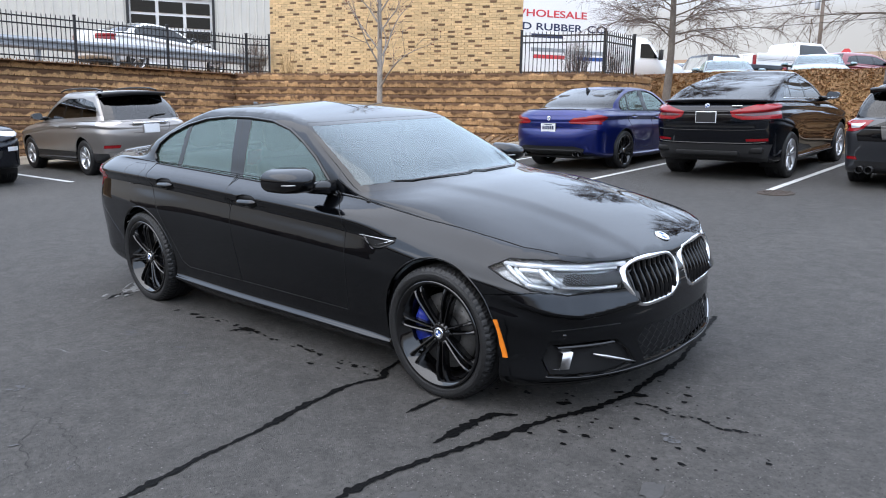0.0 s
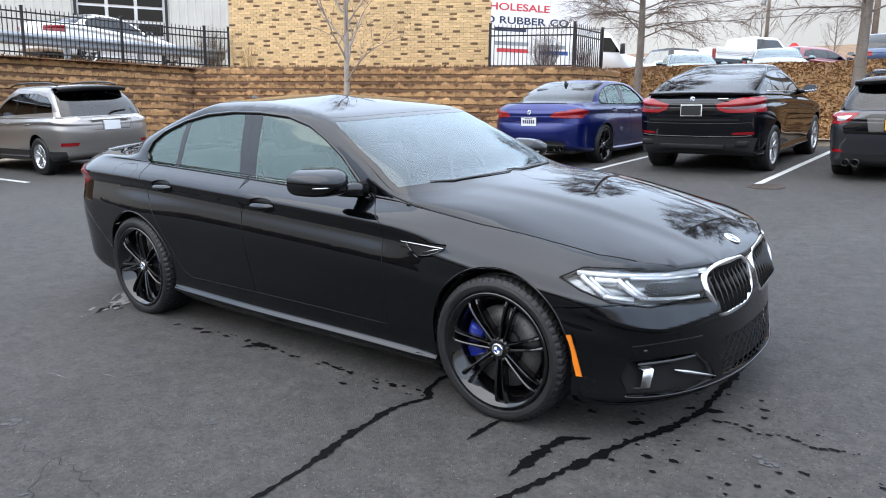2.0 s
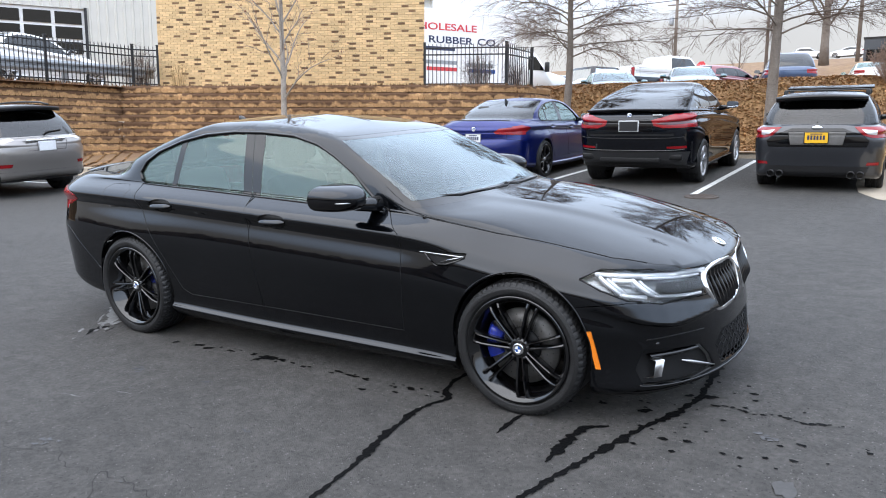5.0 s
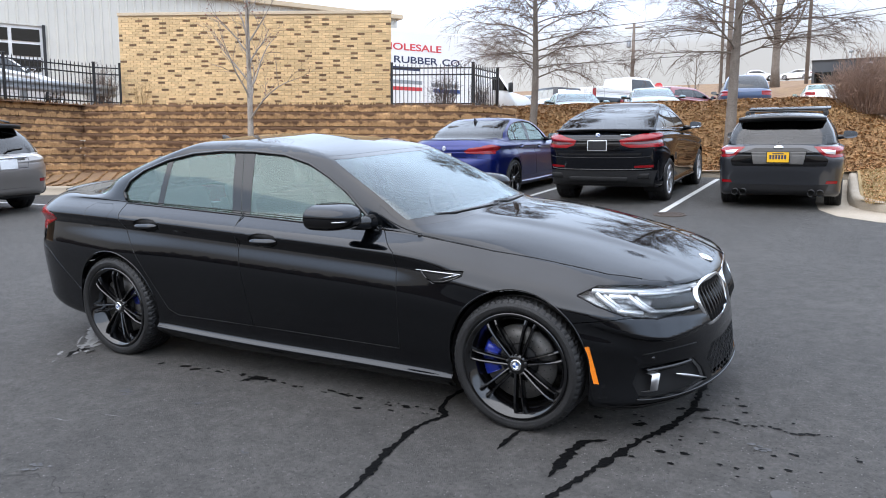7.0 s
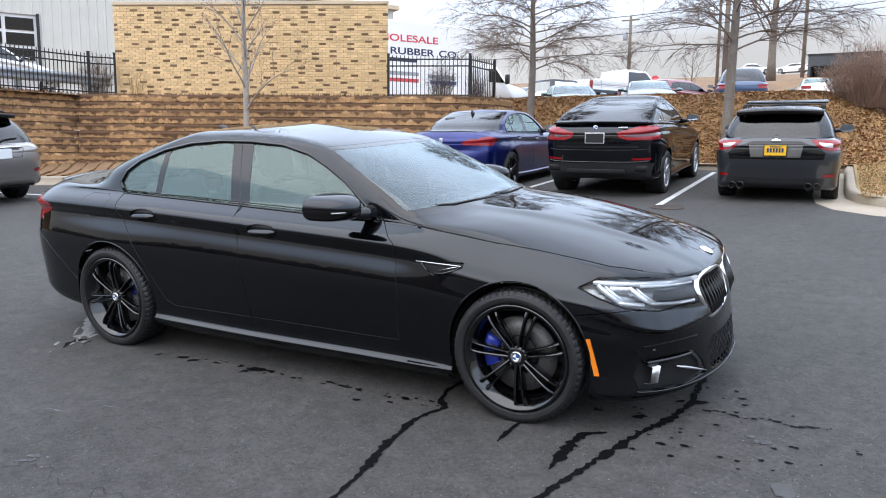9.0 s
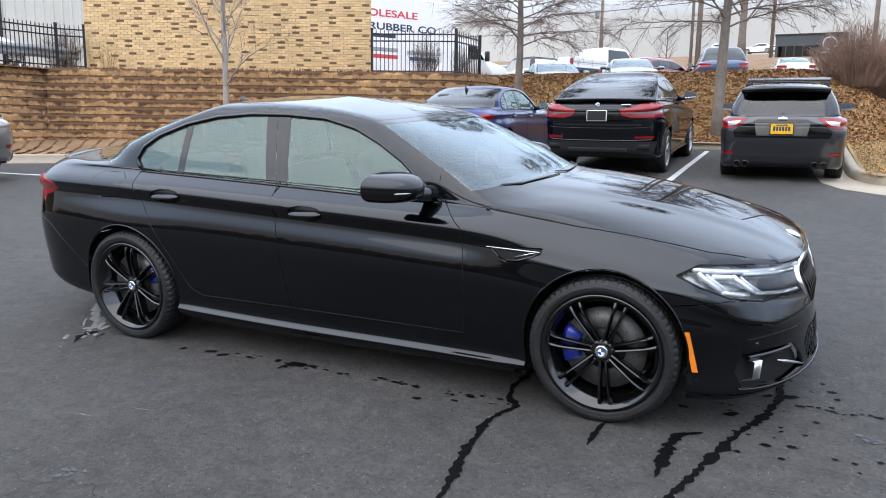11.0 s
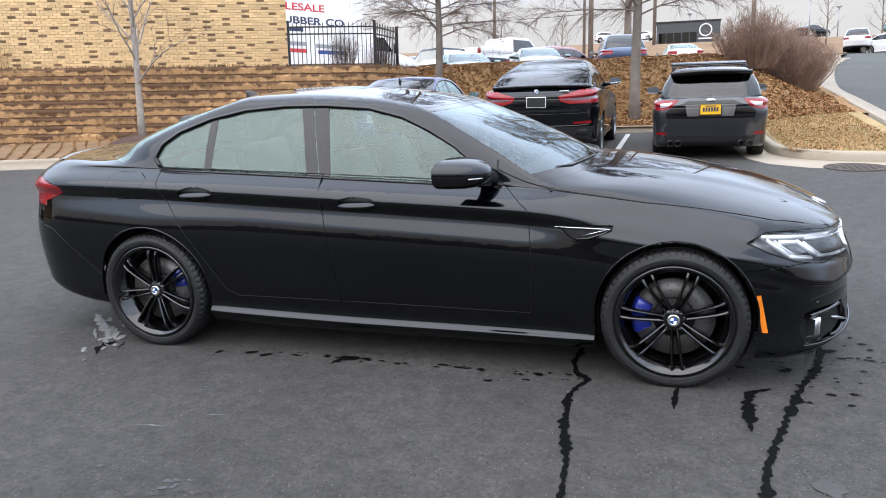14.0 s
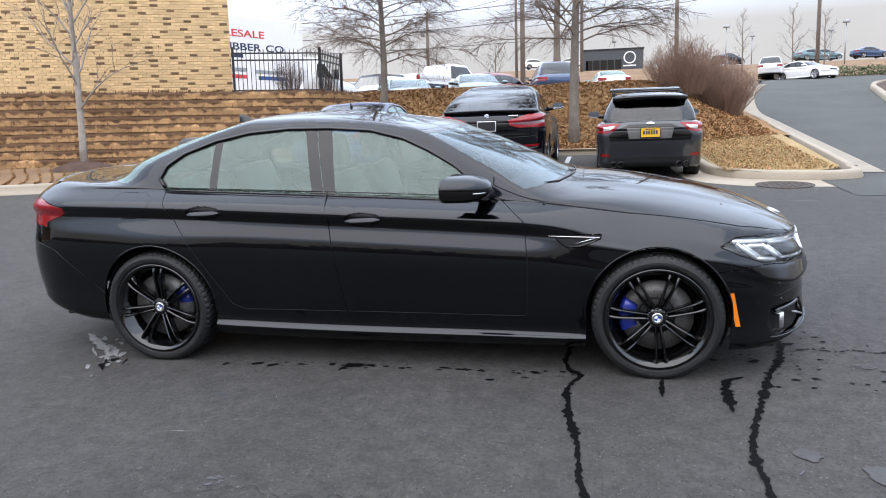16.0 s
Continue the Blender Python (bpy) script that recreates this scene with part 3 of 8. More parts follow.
                for a, b, q in rim:
                    for v in (a, b):
                        if v not in inner:
                            inner[v] = len(cos)
                            cos.append(cos[v] - nos[v] * look_of.get("lip", lip))
                            nos.append(nos[v])
                    polys.append([b, a, inner[a], inner[b]])
                me = bpy.data.meshes.new(name)
                me.from_pydata([tuple(c) for c in cos], [], polys)
                me.materials.append(look_of["mat"])
                for p in me.polygons:
                    p.use_smooth = True
                me.normals_split_custom_set_from_vertices([tuple(v) for v in nos])
                me.validate()
                ob = new(name, me)
                ob.parent = root
                if look_of.get("label"):
                    ob["label"] = look_of["label"]
                made.setdefault(name, []).append(ob)
                if look_of.get("liner"):
                    deep, lining = look_of["liner"]
                    me = bpy.data.meshes.new("lamp_housing")
                    me.from_pydata([tuple(c - m * deep) for c, m in zip(cos, nos)], [], [q for q in polys if max(q) < len(cos) - len(inner)])
                    me.materials.append(lining)
                    bowl = new("lamp_housing", me)
                    bowl.parent = ob
        return made


def surface_point(shell, origin, direction):
    """Where a ray meets the shell."""
    from mathutils.bvhtree import BVHTree
    if not hasattr(shell, "tree"):
        shell.tree = BVHTree.FromBMesh(shell.bm)
    return shell.tree.ray_cast(Vector(origin), Vector(direction))


# ---- wheels ----
SPOKES = {}
TYRE_MARK = surf("worn_tyre_lettering", (0.016, 0.016, 0.0165), 0.7)


def spoke_mesh(style, rim_r, material):
    """One spoke along +x: a faceted bar, wider and notched at the rim."""
    bm = bmesh.new()
    w0, w1 = {"double": (0.0105, 0.0095), "five": (0.024, 0.016), "star": (0.016, 0.011)}[style]
    prev = None
    for j in range(8):
        u = j / 7
        r = 0.04 + (rim_r - 0.014 - 0.04) * u
        ww = w0 + (w1 - w0) * u + (0.006 * max(0, (u - 0.72) / 0.28) - 0.0012 * math.sin(math.pi * u) if style == "double" else 0)
        tilt = 0.012 * (u - 0.5) if style == "double" else 0
        front = 0.036 - 0.032 * math.sin(u * math.pi / 2) + (0.016 * max(0, (u - 0.8) / 0.2) if style == "double" else 0) if style == "double" else 0.024 - 0.012 * u
        ring = [bm.verts.new((r, y, tilt + ww * t)) for t, y in ((-1, front + 0.016), (-0.55, front + 0.002), (0.05, front), (0.55, front + 0.005), (1, front + 0.022), (0.8, front + 0.05), (-0.8, front + 0.05))]
        if prev:
            for k in range(7):
                bm.faces.new((prev[k], prev[(k + 1) % 7], ring[(k + 1) % 7], ring[k]))
        prev = ring
    bm.faces.new(prev)
    bmesh.ops.recalc_face_normals(bm, faces=bm.faces)
    me = bpy.data.meshes.new("spoke")
    bm.to_mesh(me)
    bm.free()
    me.materials.append(material)
    return me


def wheel_parts(style, radius, width, rim_r, root, x, y, side, dark=True, fine=True, caliper=None):
    """A wheel under its car: rim with spokes, tyre, brake disc and hub cap. side: -1 right, 1 left."""
    sides = 180 if fine else 40
    bm = bmesh.new()
    e = 0.012
    # rim: lip, barrel
    lathe(bm, [(rim_r + 0.004, 0.012), (rim_r + 0.002, 0.0), (rim_r - 0.01, 0.0), (rim_r - 0.014, 0.01), (rim_r - 0.022, 0.013), (rim_r - 0.025, 0.04), (rim_r - 0.036, 0.045), (rim_r - 0.04, 0.1), (rim_r - 0.05, 0.106), (rim_r - 0.055, width - 0.02)], sides)
    lathe(bm, [(0.001, 0.035), (0.045, 0.034), (0.056, 0.042), (0.066, 0.09)], 32)
    m = Matrix.Translation((x, y, radius - 0.013)) @ (Matrix.Rotation(math.pi, 4, "Z") if side > 0 else Matrix.Identity(4))
    rim = part("wheel", bm, WHEEL_BLACK if dark else SILVER, root, "gloss black alloy wheel" if dark else "silver alloy wheel")
    rim.matrix_basis = m
    key = (style, rim_r, dark)
    if key not in SPOKES:
        SPOKES[key] = spoke_mesh(style, rim_r, WHEEL_BLACK if dark else SILVER)
    count = {"double": 7, "five": 5, "star": 10}[style]
    for i in range(count):
        for o in ((-1, 1) if style in ("double", "five") else (0,)):
            spoke = new("spoke", SPOKES[key])
            spoke.parent = rim
            a = 2 * math.pi * i / count + (math.pi / 2 if style != "double" else (-1.47 if x > 0 else -1.2)) + o * (0.118 if style == "double" else 0.18)
            spoke.matrix_basis = Matrix.Rotation(-a, 4, "Y") @ Matrix.Scale(-o if o else 1, 4, (0, 0, 1))
    bm = bmesh.new()
    R, n = radius, sides
    prof = [(rim_r, 0.016), (rim_r + 0.012, 0.004), (rim_r + 0.014, 0.001), (rim_r + 0.02, 0.002), (rim_r + 0.5 * (R - rim_r), -0.007), (R - 0.022, 0.0), (R - 0.018, 0.004), (R - 0.006, 0.018), (R, 0.045),
            (R, 0.08), (R - 0.008, 0.083), (R - 0.008, 0.09), (R, 0.093), (R, width / 2 - 0.004), (R - 0.008, width / 2), (R - 0.008, width / 2 + 0.008), (R, width / 2 + 0.011),
            (R, width - 0.09), (R - 0.008, width - 0.087), (R, width - 0.078), (R, width - 0.045), (R - 0.02, width - 0.005), (rim_r, width - 0.016)]
    rings = lathe(bm, prof, n)
    if fine:
        for ri in (6, 7, 8, 9):
            for k, v in enumerate(rings[ri]):
                if (k + ri // 2) % 3 == 0:
                    c = Vector((v.co.x, 0, v.co.z)).normalized()
                    v.co -= c * (0.0045 if ri != 9 else 0.002)
    for v in bm.verts:
        if v.co.z < 0.013 - radius:
            v.co.z = 0.013 - radius
            v.co.y += 0.006 * (1 if v.co.y > width / 2 else -1)
    tyre = part("tyre", bm, RUBBER, rim, "black rubber tyre with raised sidewall lettering")
    for f in tyre.data.polygons:
        f.use_smooth = math.hypot(f.center.x, f.center.z) < R - 0.03
    bm = bmesh.new()
    rings = lathe(bm, [(0.07, 0.1), (0.085, 0.088), (min(0.195, rim_r - 0.05), 0.088), (min(0.195, rim_r - 0.05), 0.118), (0.08, 0.12)], 48)
    if fine:
        for k in range(20):
            for q, r0 in enumerate((0.105, 0.135, 0.165)):
                a = 2 * math.pi * (k + q / 3) / 20
                ang = [a + 0.03 * math.cos(j * math.pi / 3) * 0.1 / r0 for j in range(6)]
                bm.faces.new([bm.verts.new(((r0 + 0.004 * math.sin(j * math.pi / 3)) * math.cos(ang[j]), 0.0872, (r0 + 0.004 * math.sin(j * math.pi / 3)) * math.sin(ang[j]))) for j in range(6)]).material_index = 1
    part("brake_disc", bm, [STEEL, TRIM], rim, "drilled steel brake disc" if fine else "")
    bm = bmesh.new()
    lathe(bm, [(0.05, 0.07), (0.092, 0.074), (0.1, 0.082), (0.101, 0.092)], 32)
    part("disc_hat", bm, DULL_BLACK, rim)
    if caliper:
        bm = bmesh.new()
        mid_a, span, deep = (math.pi - 0.05, 0.5, 0.0) if x > 0 else (0.42, 0.3, 0.016)
        arc = [mid_a + span * q for q in (-1, -0.85, -0.5, -0.12, 0.0, 0.12, 0.5, 0.85, 1)]
        rows = []
        for q, a in enumerate(arc):
            bulge = (-0.006, 0.004, 0.009, 0.005, -0.004, 0.005, 0.009, 0.004, -0.006)[q] - deep
            rows.append([(r * math.cos(a), yy, r * math.sin(a)) for r, yy in ((0.113, 0.085 + deep), (0.12, 0.066 - bulge), (0.185, 0.06 - bulge), (0.203, 0.08 + deep), (0.203, 0.14), (0.113, 0.14), (0.113, 0.085 + deep))])
        if side > 0:
            rows = [[(-p[0], p[1], p[2]) for p in r] for r in rows]
        vs = sheet(bm, rows)
        bm.faces.new([v for v in vs[0][:-1]])
        bm.faces.new([v for v in vs[-1][:-1]][::-1])
        part("caliper", bm, caliper, rim, "blue brake caliper")
    bm = bmesh.new()
    lathe(bm, [(0.031, 0.036), (0.031, 0.026), (0.027, 0.023), (0.018, 0.024), (0.016, 0.026)], 28)
    cap = part("hub_cap", bm, CHROME, rim, "round hub cap with a blue and white roundel" if caliper else "round hub cap")
    if caliper:
        bm = bmesh.new()
        for k in range(24):
            a, b = 2 * math.pi * k / 24, 2 * math.pi * (k + 1) / 24
            f = bm.faces.new([bm.verts.new(p) for p in ((0, 0.0235, 0), (0.0165 * math.cos(b), 0.0242, 0.0165 * math.sin(b)), (0.0165 * math.cos(a), 0.0242, 0.0165 * math.sin(a)))])
            f.material_index = (k // 6) % 2
        bmesh.ops.remove_doubles(bm, verts=bm.verts, dist=1e-5)
        roundel = part("roundel", bm, [BADGE_BLUE, BADGE_WHITE], rim)
        bm = bmesh.new()
        lathe(bm, [(0.001, 0.028), (0.006, 0.029), (0.0075, 0.038)], 8)
        first = part("wheel_bolt", bm, TRIM, rim)
        for k in range(5):
            a = 2 * math.pi * k / 5 + 0.3
            bolt = first if k == 0 else new("wheel_bolt", first.data)
            bolt.parent = rim
            bolt.location = (0.052 * math.cos(a), 0, 0.052 * math.sin(a))
        # raised sidewall lettering, as plain bars
        bm = bmesh.new()
        sheet(bm, [[(q * math.cos(b), y, q * math.sin(b)) for b in (0, 0.03)] for q, y in ((0.301, -0.0068), (0.303, -0.009), (0.318, -0.0085), (0.32, -0.006))])
        bar = part("lettering_bar", bm, TYRE_MARK, rim, smooth=False)
        for k, a in enumerate(start + j * 0.06 for start, n_bars in ((1.2, 9), (2.2, 6), (4.6, 9), (5.5, 6)) for j in range(n_bars)):
            ob = bar if k == 0 else new("lettering_bar", bar.data)
            ob.parent = rim
            ob.matrix_basis = Matrix.Rotation(-a, 4, "Y")
    return rim


def four_wheels(root, d, style, dark=True, fine=True, caliper=None):
    for x in (d["axle"], -d["axle"]):
        for side in (-1, 1):
            wheel_parts(style, d["tyre"], d["tyre_w"], d["rim"], root, x, side * d["track"], side, dark, fine, caliper)


def wells(root, d):
    """Dark wheel housings and the underside."""
    r = d["arch"] - 0.008
    for x in (d["axle"], -d["axle"]):
        for side in (-1, 1):
            bm = bmesh.new()
            rows = [[(x + r * math.cos(a), side * y, d["tyre"] + r * math.sin(a)) for a in (math.pi * (k / 16 * 1.3 - 0.15) for k in range(17))] for y in (d["track"] - 0.035, d["track"] - 0.36)]
            vs = sheet(bm, rows)
            bm.faces.new(vs[1])
            part("wheel_housing", bm, TRIM, root)
    bm = bmesh.new()
    t, n = d["tail"], d["nose"]
    a = d["axle"]
    w, zf = d["w"] - 0.12, d["floor"]
    for x0, x1, ww in ((-a + r, a - r, w), (a - r, a + r, d["track"] - 0.3), (-a - r, -a + r, d["track"] - 0.3), (a + r, n - 0.3, w - 0.15), (t + 0.3, -a - r, w - 0.1)):
        box(bm, x0, -ww, zf, x1, ww, zf + 0.06)
    part("underbody", bm, TRIM, root)


def cabin(root, d, seats=((0.05, 1), (-0.95, 1)), wheel=True):
    """Seats, dashboard and steering wheel, seen through the glass."""
    z = d["floor"] + 0.1
    for x, n in seats:
        for y in (-0.37, 0.37):
            bm = bmesh.new()
            box(bm, x - 0.3, y - 0.25, z + 0.05, x + 0.28, y + 0.25, z + 0.3, 0.06)
            box(bm, -0.08, -0.24, 0, 0.06, 0.24, 0.62, 0.05, pose(x - 0.28, y, z + 0.2, 0, -18, 0))
            seat = part("seat", bm, SEAT, root, "black leather car seat")
            bm = bmesh.new()
            box(bm, -0.06, -0.13, 0, 0.05, 0.13, 0.2, 0.045, pose(x - 0.49, y, z + 0.83, 0, -10, 0))
            part("headrest", bm, SEAT, seat)
    bm = bmesh.new()
    hx, hz = d["dash"]
    box(bm, hx - 0.35, -d["belt_w"] + 0.08, z + 0.25, hx + 0.1, d["belt_w"] - 0.08, hz, 0.06)
    part("dashboard", bm, TRIM, root)
    bm = bmesh.new()
    box(bm, d["tail"] + 0.55, -d["belt_w"] + 0.1, z, d["nose"] - 0.9, d["belt_w"] - 0.1, z + 0.05)
    part("cabin_floor", bm, SEAT, root)
    if wheel and "brow" in d:
        bm = bmesh.new()
        box(bm, 0.12, -0.07, 1.27, 0.3, 0.07, 1.33, 0.02)
        pod = part("sensor_pod", bm, TRIM, root, "black sensor pod behind the windscreen")
        part("inner_mirror", box_bm(0.14, -0.12, 1.2, 0.17, 0.12, 1.26, 0.012), TRIM, pod)
    if wheel:
        bm = bmesh.new()
        tube(bm, [(0.0, 0.185 * math.cos(a), 0.185 * math.sin(a)) for a in (2 * math.pi * k / 28 for k in range(29))], 0.016, 8)
        for a in (0, math.pi, -math.pi / 2):
            tube(bm, [(0.01, 0, 0), (0, 0.18 * math.cos(a), 0.18 * math.sin(a))], 0.018, 6)
        bmesh.ops.transform(bm, matrix=pose(hx - 0.5, 0.37, hz - 0.02, 0, -22, 0), verts=bm.verts)
        part("steering_wheel", bm, TRIM, root)


def mirrors(root, x, y, z, paint, big=1.0):
    """Door mirrors: a rounded shell with a dark lower half, a foot and a real mirror behind."""
    for side in (-1, 1):
        def shell_ring(u, n=20):
            ring = []
            f = (1 - u**3.2) ** 0.5 if u < 1 else 0.0
            for k in range(n):
                b = 2 * math.pi * k / n
                cy, cz = math.copysign(abs(math.cos(b)) ** 0.62, math.cos(b)), math.copysign(abs(math.sin(b)) ** 0.72, math.sin(b))
                ring.append((x + big * (-0.1 + 0.2 * u - 0.035 * cy * (1 - u)), side * (y + big * (0.112 * cy * f + 0.01)), z + big * (0.066 * cz * f * (1 - 0.12 * cy))))
            return ring
        bm = bmesh.new()
        rows = [shell_ring(u) for u in (0, 0.08, 0.2, 0.35, 0.5, 0.65, 0.78, 0.88, 0.95, 0.99)]
        rows = [r + [r[0]] for r in rows]
        vs = sheet(bm, rows)
        bm.faces.new(vs[-1][:-1])
        bmesh.ops.remove_doubles(bm, verts=bm.verts, dist=1e-5)
        bmesh.ops.recalc_face_normals(bm, faces=bm.faces)
        for f in bm.faces:
            if f.calc_center_median().z < z - 0.012:
                f.material_index = 1
        m = part("side_mirror", bm, [paint, GLOSS_BLACK], root, "glossy door mirror with a dark lower shell")
        bm = bmesh.new()
        bm.faces.new([bm.verts.new((p[0] + 0.006, p[1], p[2])) for p in shell_ring(0)])
        part("mirror_glass", bm, CHROME, m, "mirror glass", smooth=False)
        bm = bmesh.new()
        tube(bm, [(x + 0.045 * big, side * (y - 0.22), z - 0.06), (x + 0.03 * big, side * (y - 0.16), z - 0.052), (x + 0.01, side * (y - 0.08), z - 0.045), (x, side * (y - 0.02), z - 0.035)], [0.05, 0.042, 0.035, 0.028], 12)
        part("mirror_foot", bm, GLOSS_BLACK, m)
        bm = bmesh.new()
        tube(bm, [(x + big * 0.092 * math.cos(a), side * (y + big * 0.118 * math.sin(a)), z - 0.011) for a in (-0.9, -0.5, 0, 0.5, 0.9, 1.3)], 0.0035, 6)
        part("indicator_strip", bm, SILVER, m)


def plate(root, m, material, ink=INK, frame_mat=TRIM, w=0.305, h=0.152):
    """A number plate with plain bars, facing along the pose's -y."""
    bm = box_bm(-w / 2 - 0.012, 0.002, -h / 2 - 0.012, w / 2 + 0.012, 0.02, h / 2 + 0.012, 0.004)
    holder = part("plate_frame", bm, frame_mat, root)
    holder.matrix_basis = m
    bm = bmesh.new()
    box(bm, -w / 2, -0.004, -h / 2, w / 2, 0.006, h / 2)
    p = part("number_plate", bm, material, holder, "number plate with plain bars for its writing", smooth=False)
    if ink:
        bm = bmesh.new()
        for k in range(6):
            box(bm, -0.118 + k * 0.041, -0.0065, -0.03, -0.09 + k * 0.041, -0.003, 0.034)
        box(bm, -0.08, -0.0065, 0.048, 0.08, -0.003, 0.062)
        part("plate_bars", bm, ink, holder, smooth=False)


def roundel(root, m, r=0.041):
    bm = bmesh.new()
    lathe(bm, [(r, 0.0), (r, -0.005), (r * 0.75, -0.007), (r * 0.72, -0.005)], 28)
    bmesh.ops.transform(bm, matrix=m, verts=bm.verts)
    rim = part("badge", bm, CHROME, root, "round chrome badge")
    bm = bmesh.new()
    for k in range(24):
        a, b = 2 * math.pi * k / 24, 2 * math.pi * (k + 1) / 24
        f = bm.faces.new([bm.verts.new(p) for p in ((0, -0.0065, 0), (r * 0.74 * math.cos(a), -0.0058, r * 0.74 * math.sin(a)), (r * 0.74 * math.cos(b), -0.0058, r * 0.74 * math.sin(b)))])
        f.material_index = (k // 6) % 2
    bmesh.ops.transform(bm, matrix=m, verts=bm.verts)
    part("badge_face", bm, [BADGE_BLUE, BADGE_WHITE], rim)


# ---- the kinds of car ----
def house(belt, hood_x, cowl, back, roof_f, roof_r, zb_f, zb_r, roof, wb, wr, bulge=0.02, deck=None):
    """Rings of bonnet, glasshouse and roof for a plain car."""
    t = belt[0][0]
    out = [dict(xf=hood_x, xr=deck or back - 0.05, w=wb + 0.012, xa=hood_x - 0.75, xb=(deck or back) + 0.45, z=[(x, z + 0.012) for x, z in belt if x < hood_x - 0.5] + [(hood_x, interp(hood_x, belt) + 0.06)], crown=0.02)]
    zs = [zb_r + (zb_f - zb_r) * 0, zb_f]
    for h, side in ((0.0, 0.42), (0.36, 0.36), (0.7, 0.33), (1.0, 0.3)):
        e = h + 0.06 * math.sin(math.pi * h)
        xf, xr = cowl + (roof_f - cowl) * h, back + (roof_r - back) * h ** 1.15
        w = wb + (wr - wb) * h**1.35
        zf, zr = zb_f + (roof - 0.075 - zb_f) * e, zb_r + (roof - 0.075 - zb_r) * e
        out.append(dict(xf=xf, xr=xr, w=w, xa=xf - side, xb=xr + side * 0.75, z=[(xr, zr), (xr * 0.5 + xf * 0.5, (zr + zf) / 2 + 0.0), (xf, zf)]))
    out.append(dict(xf=roof_f - 0.1, xr=roof_r + 0.12, w=wr * 0.78, xa=roof_f - 0.35, xb=roof_r + 0.35, z=[(roof_r, roof - 0.03), ((roof_r + roof_f) / 2, roof - 0.02), (roof_f, roof - 0.035)]))
    out.append(dict(xf=roof_f - 0.25, xr=roof_r + 0.25, w=0.01, xa=roof_f - 0.32, xb=roof_r + 0.34, z=[(roof_r, roof - 0.015), ((roof_r + roof_f) / 2, roof), (roof_f, roof - 0.02)]))
    return out


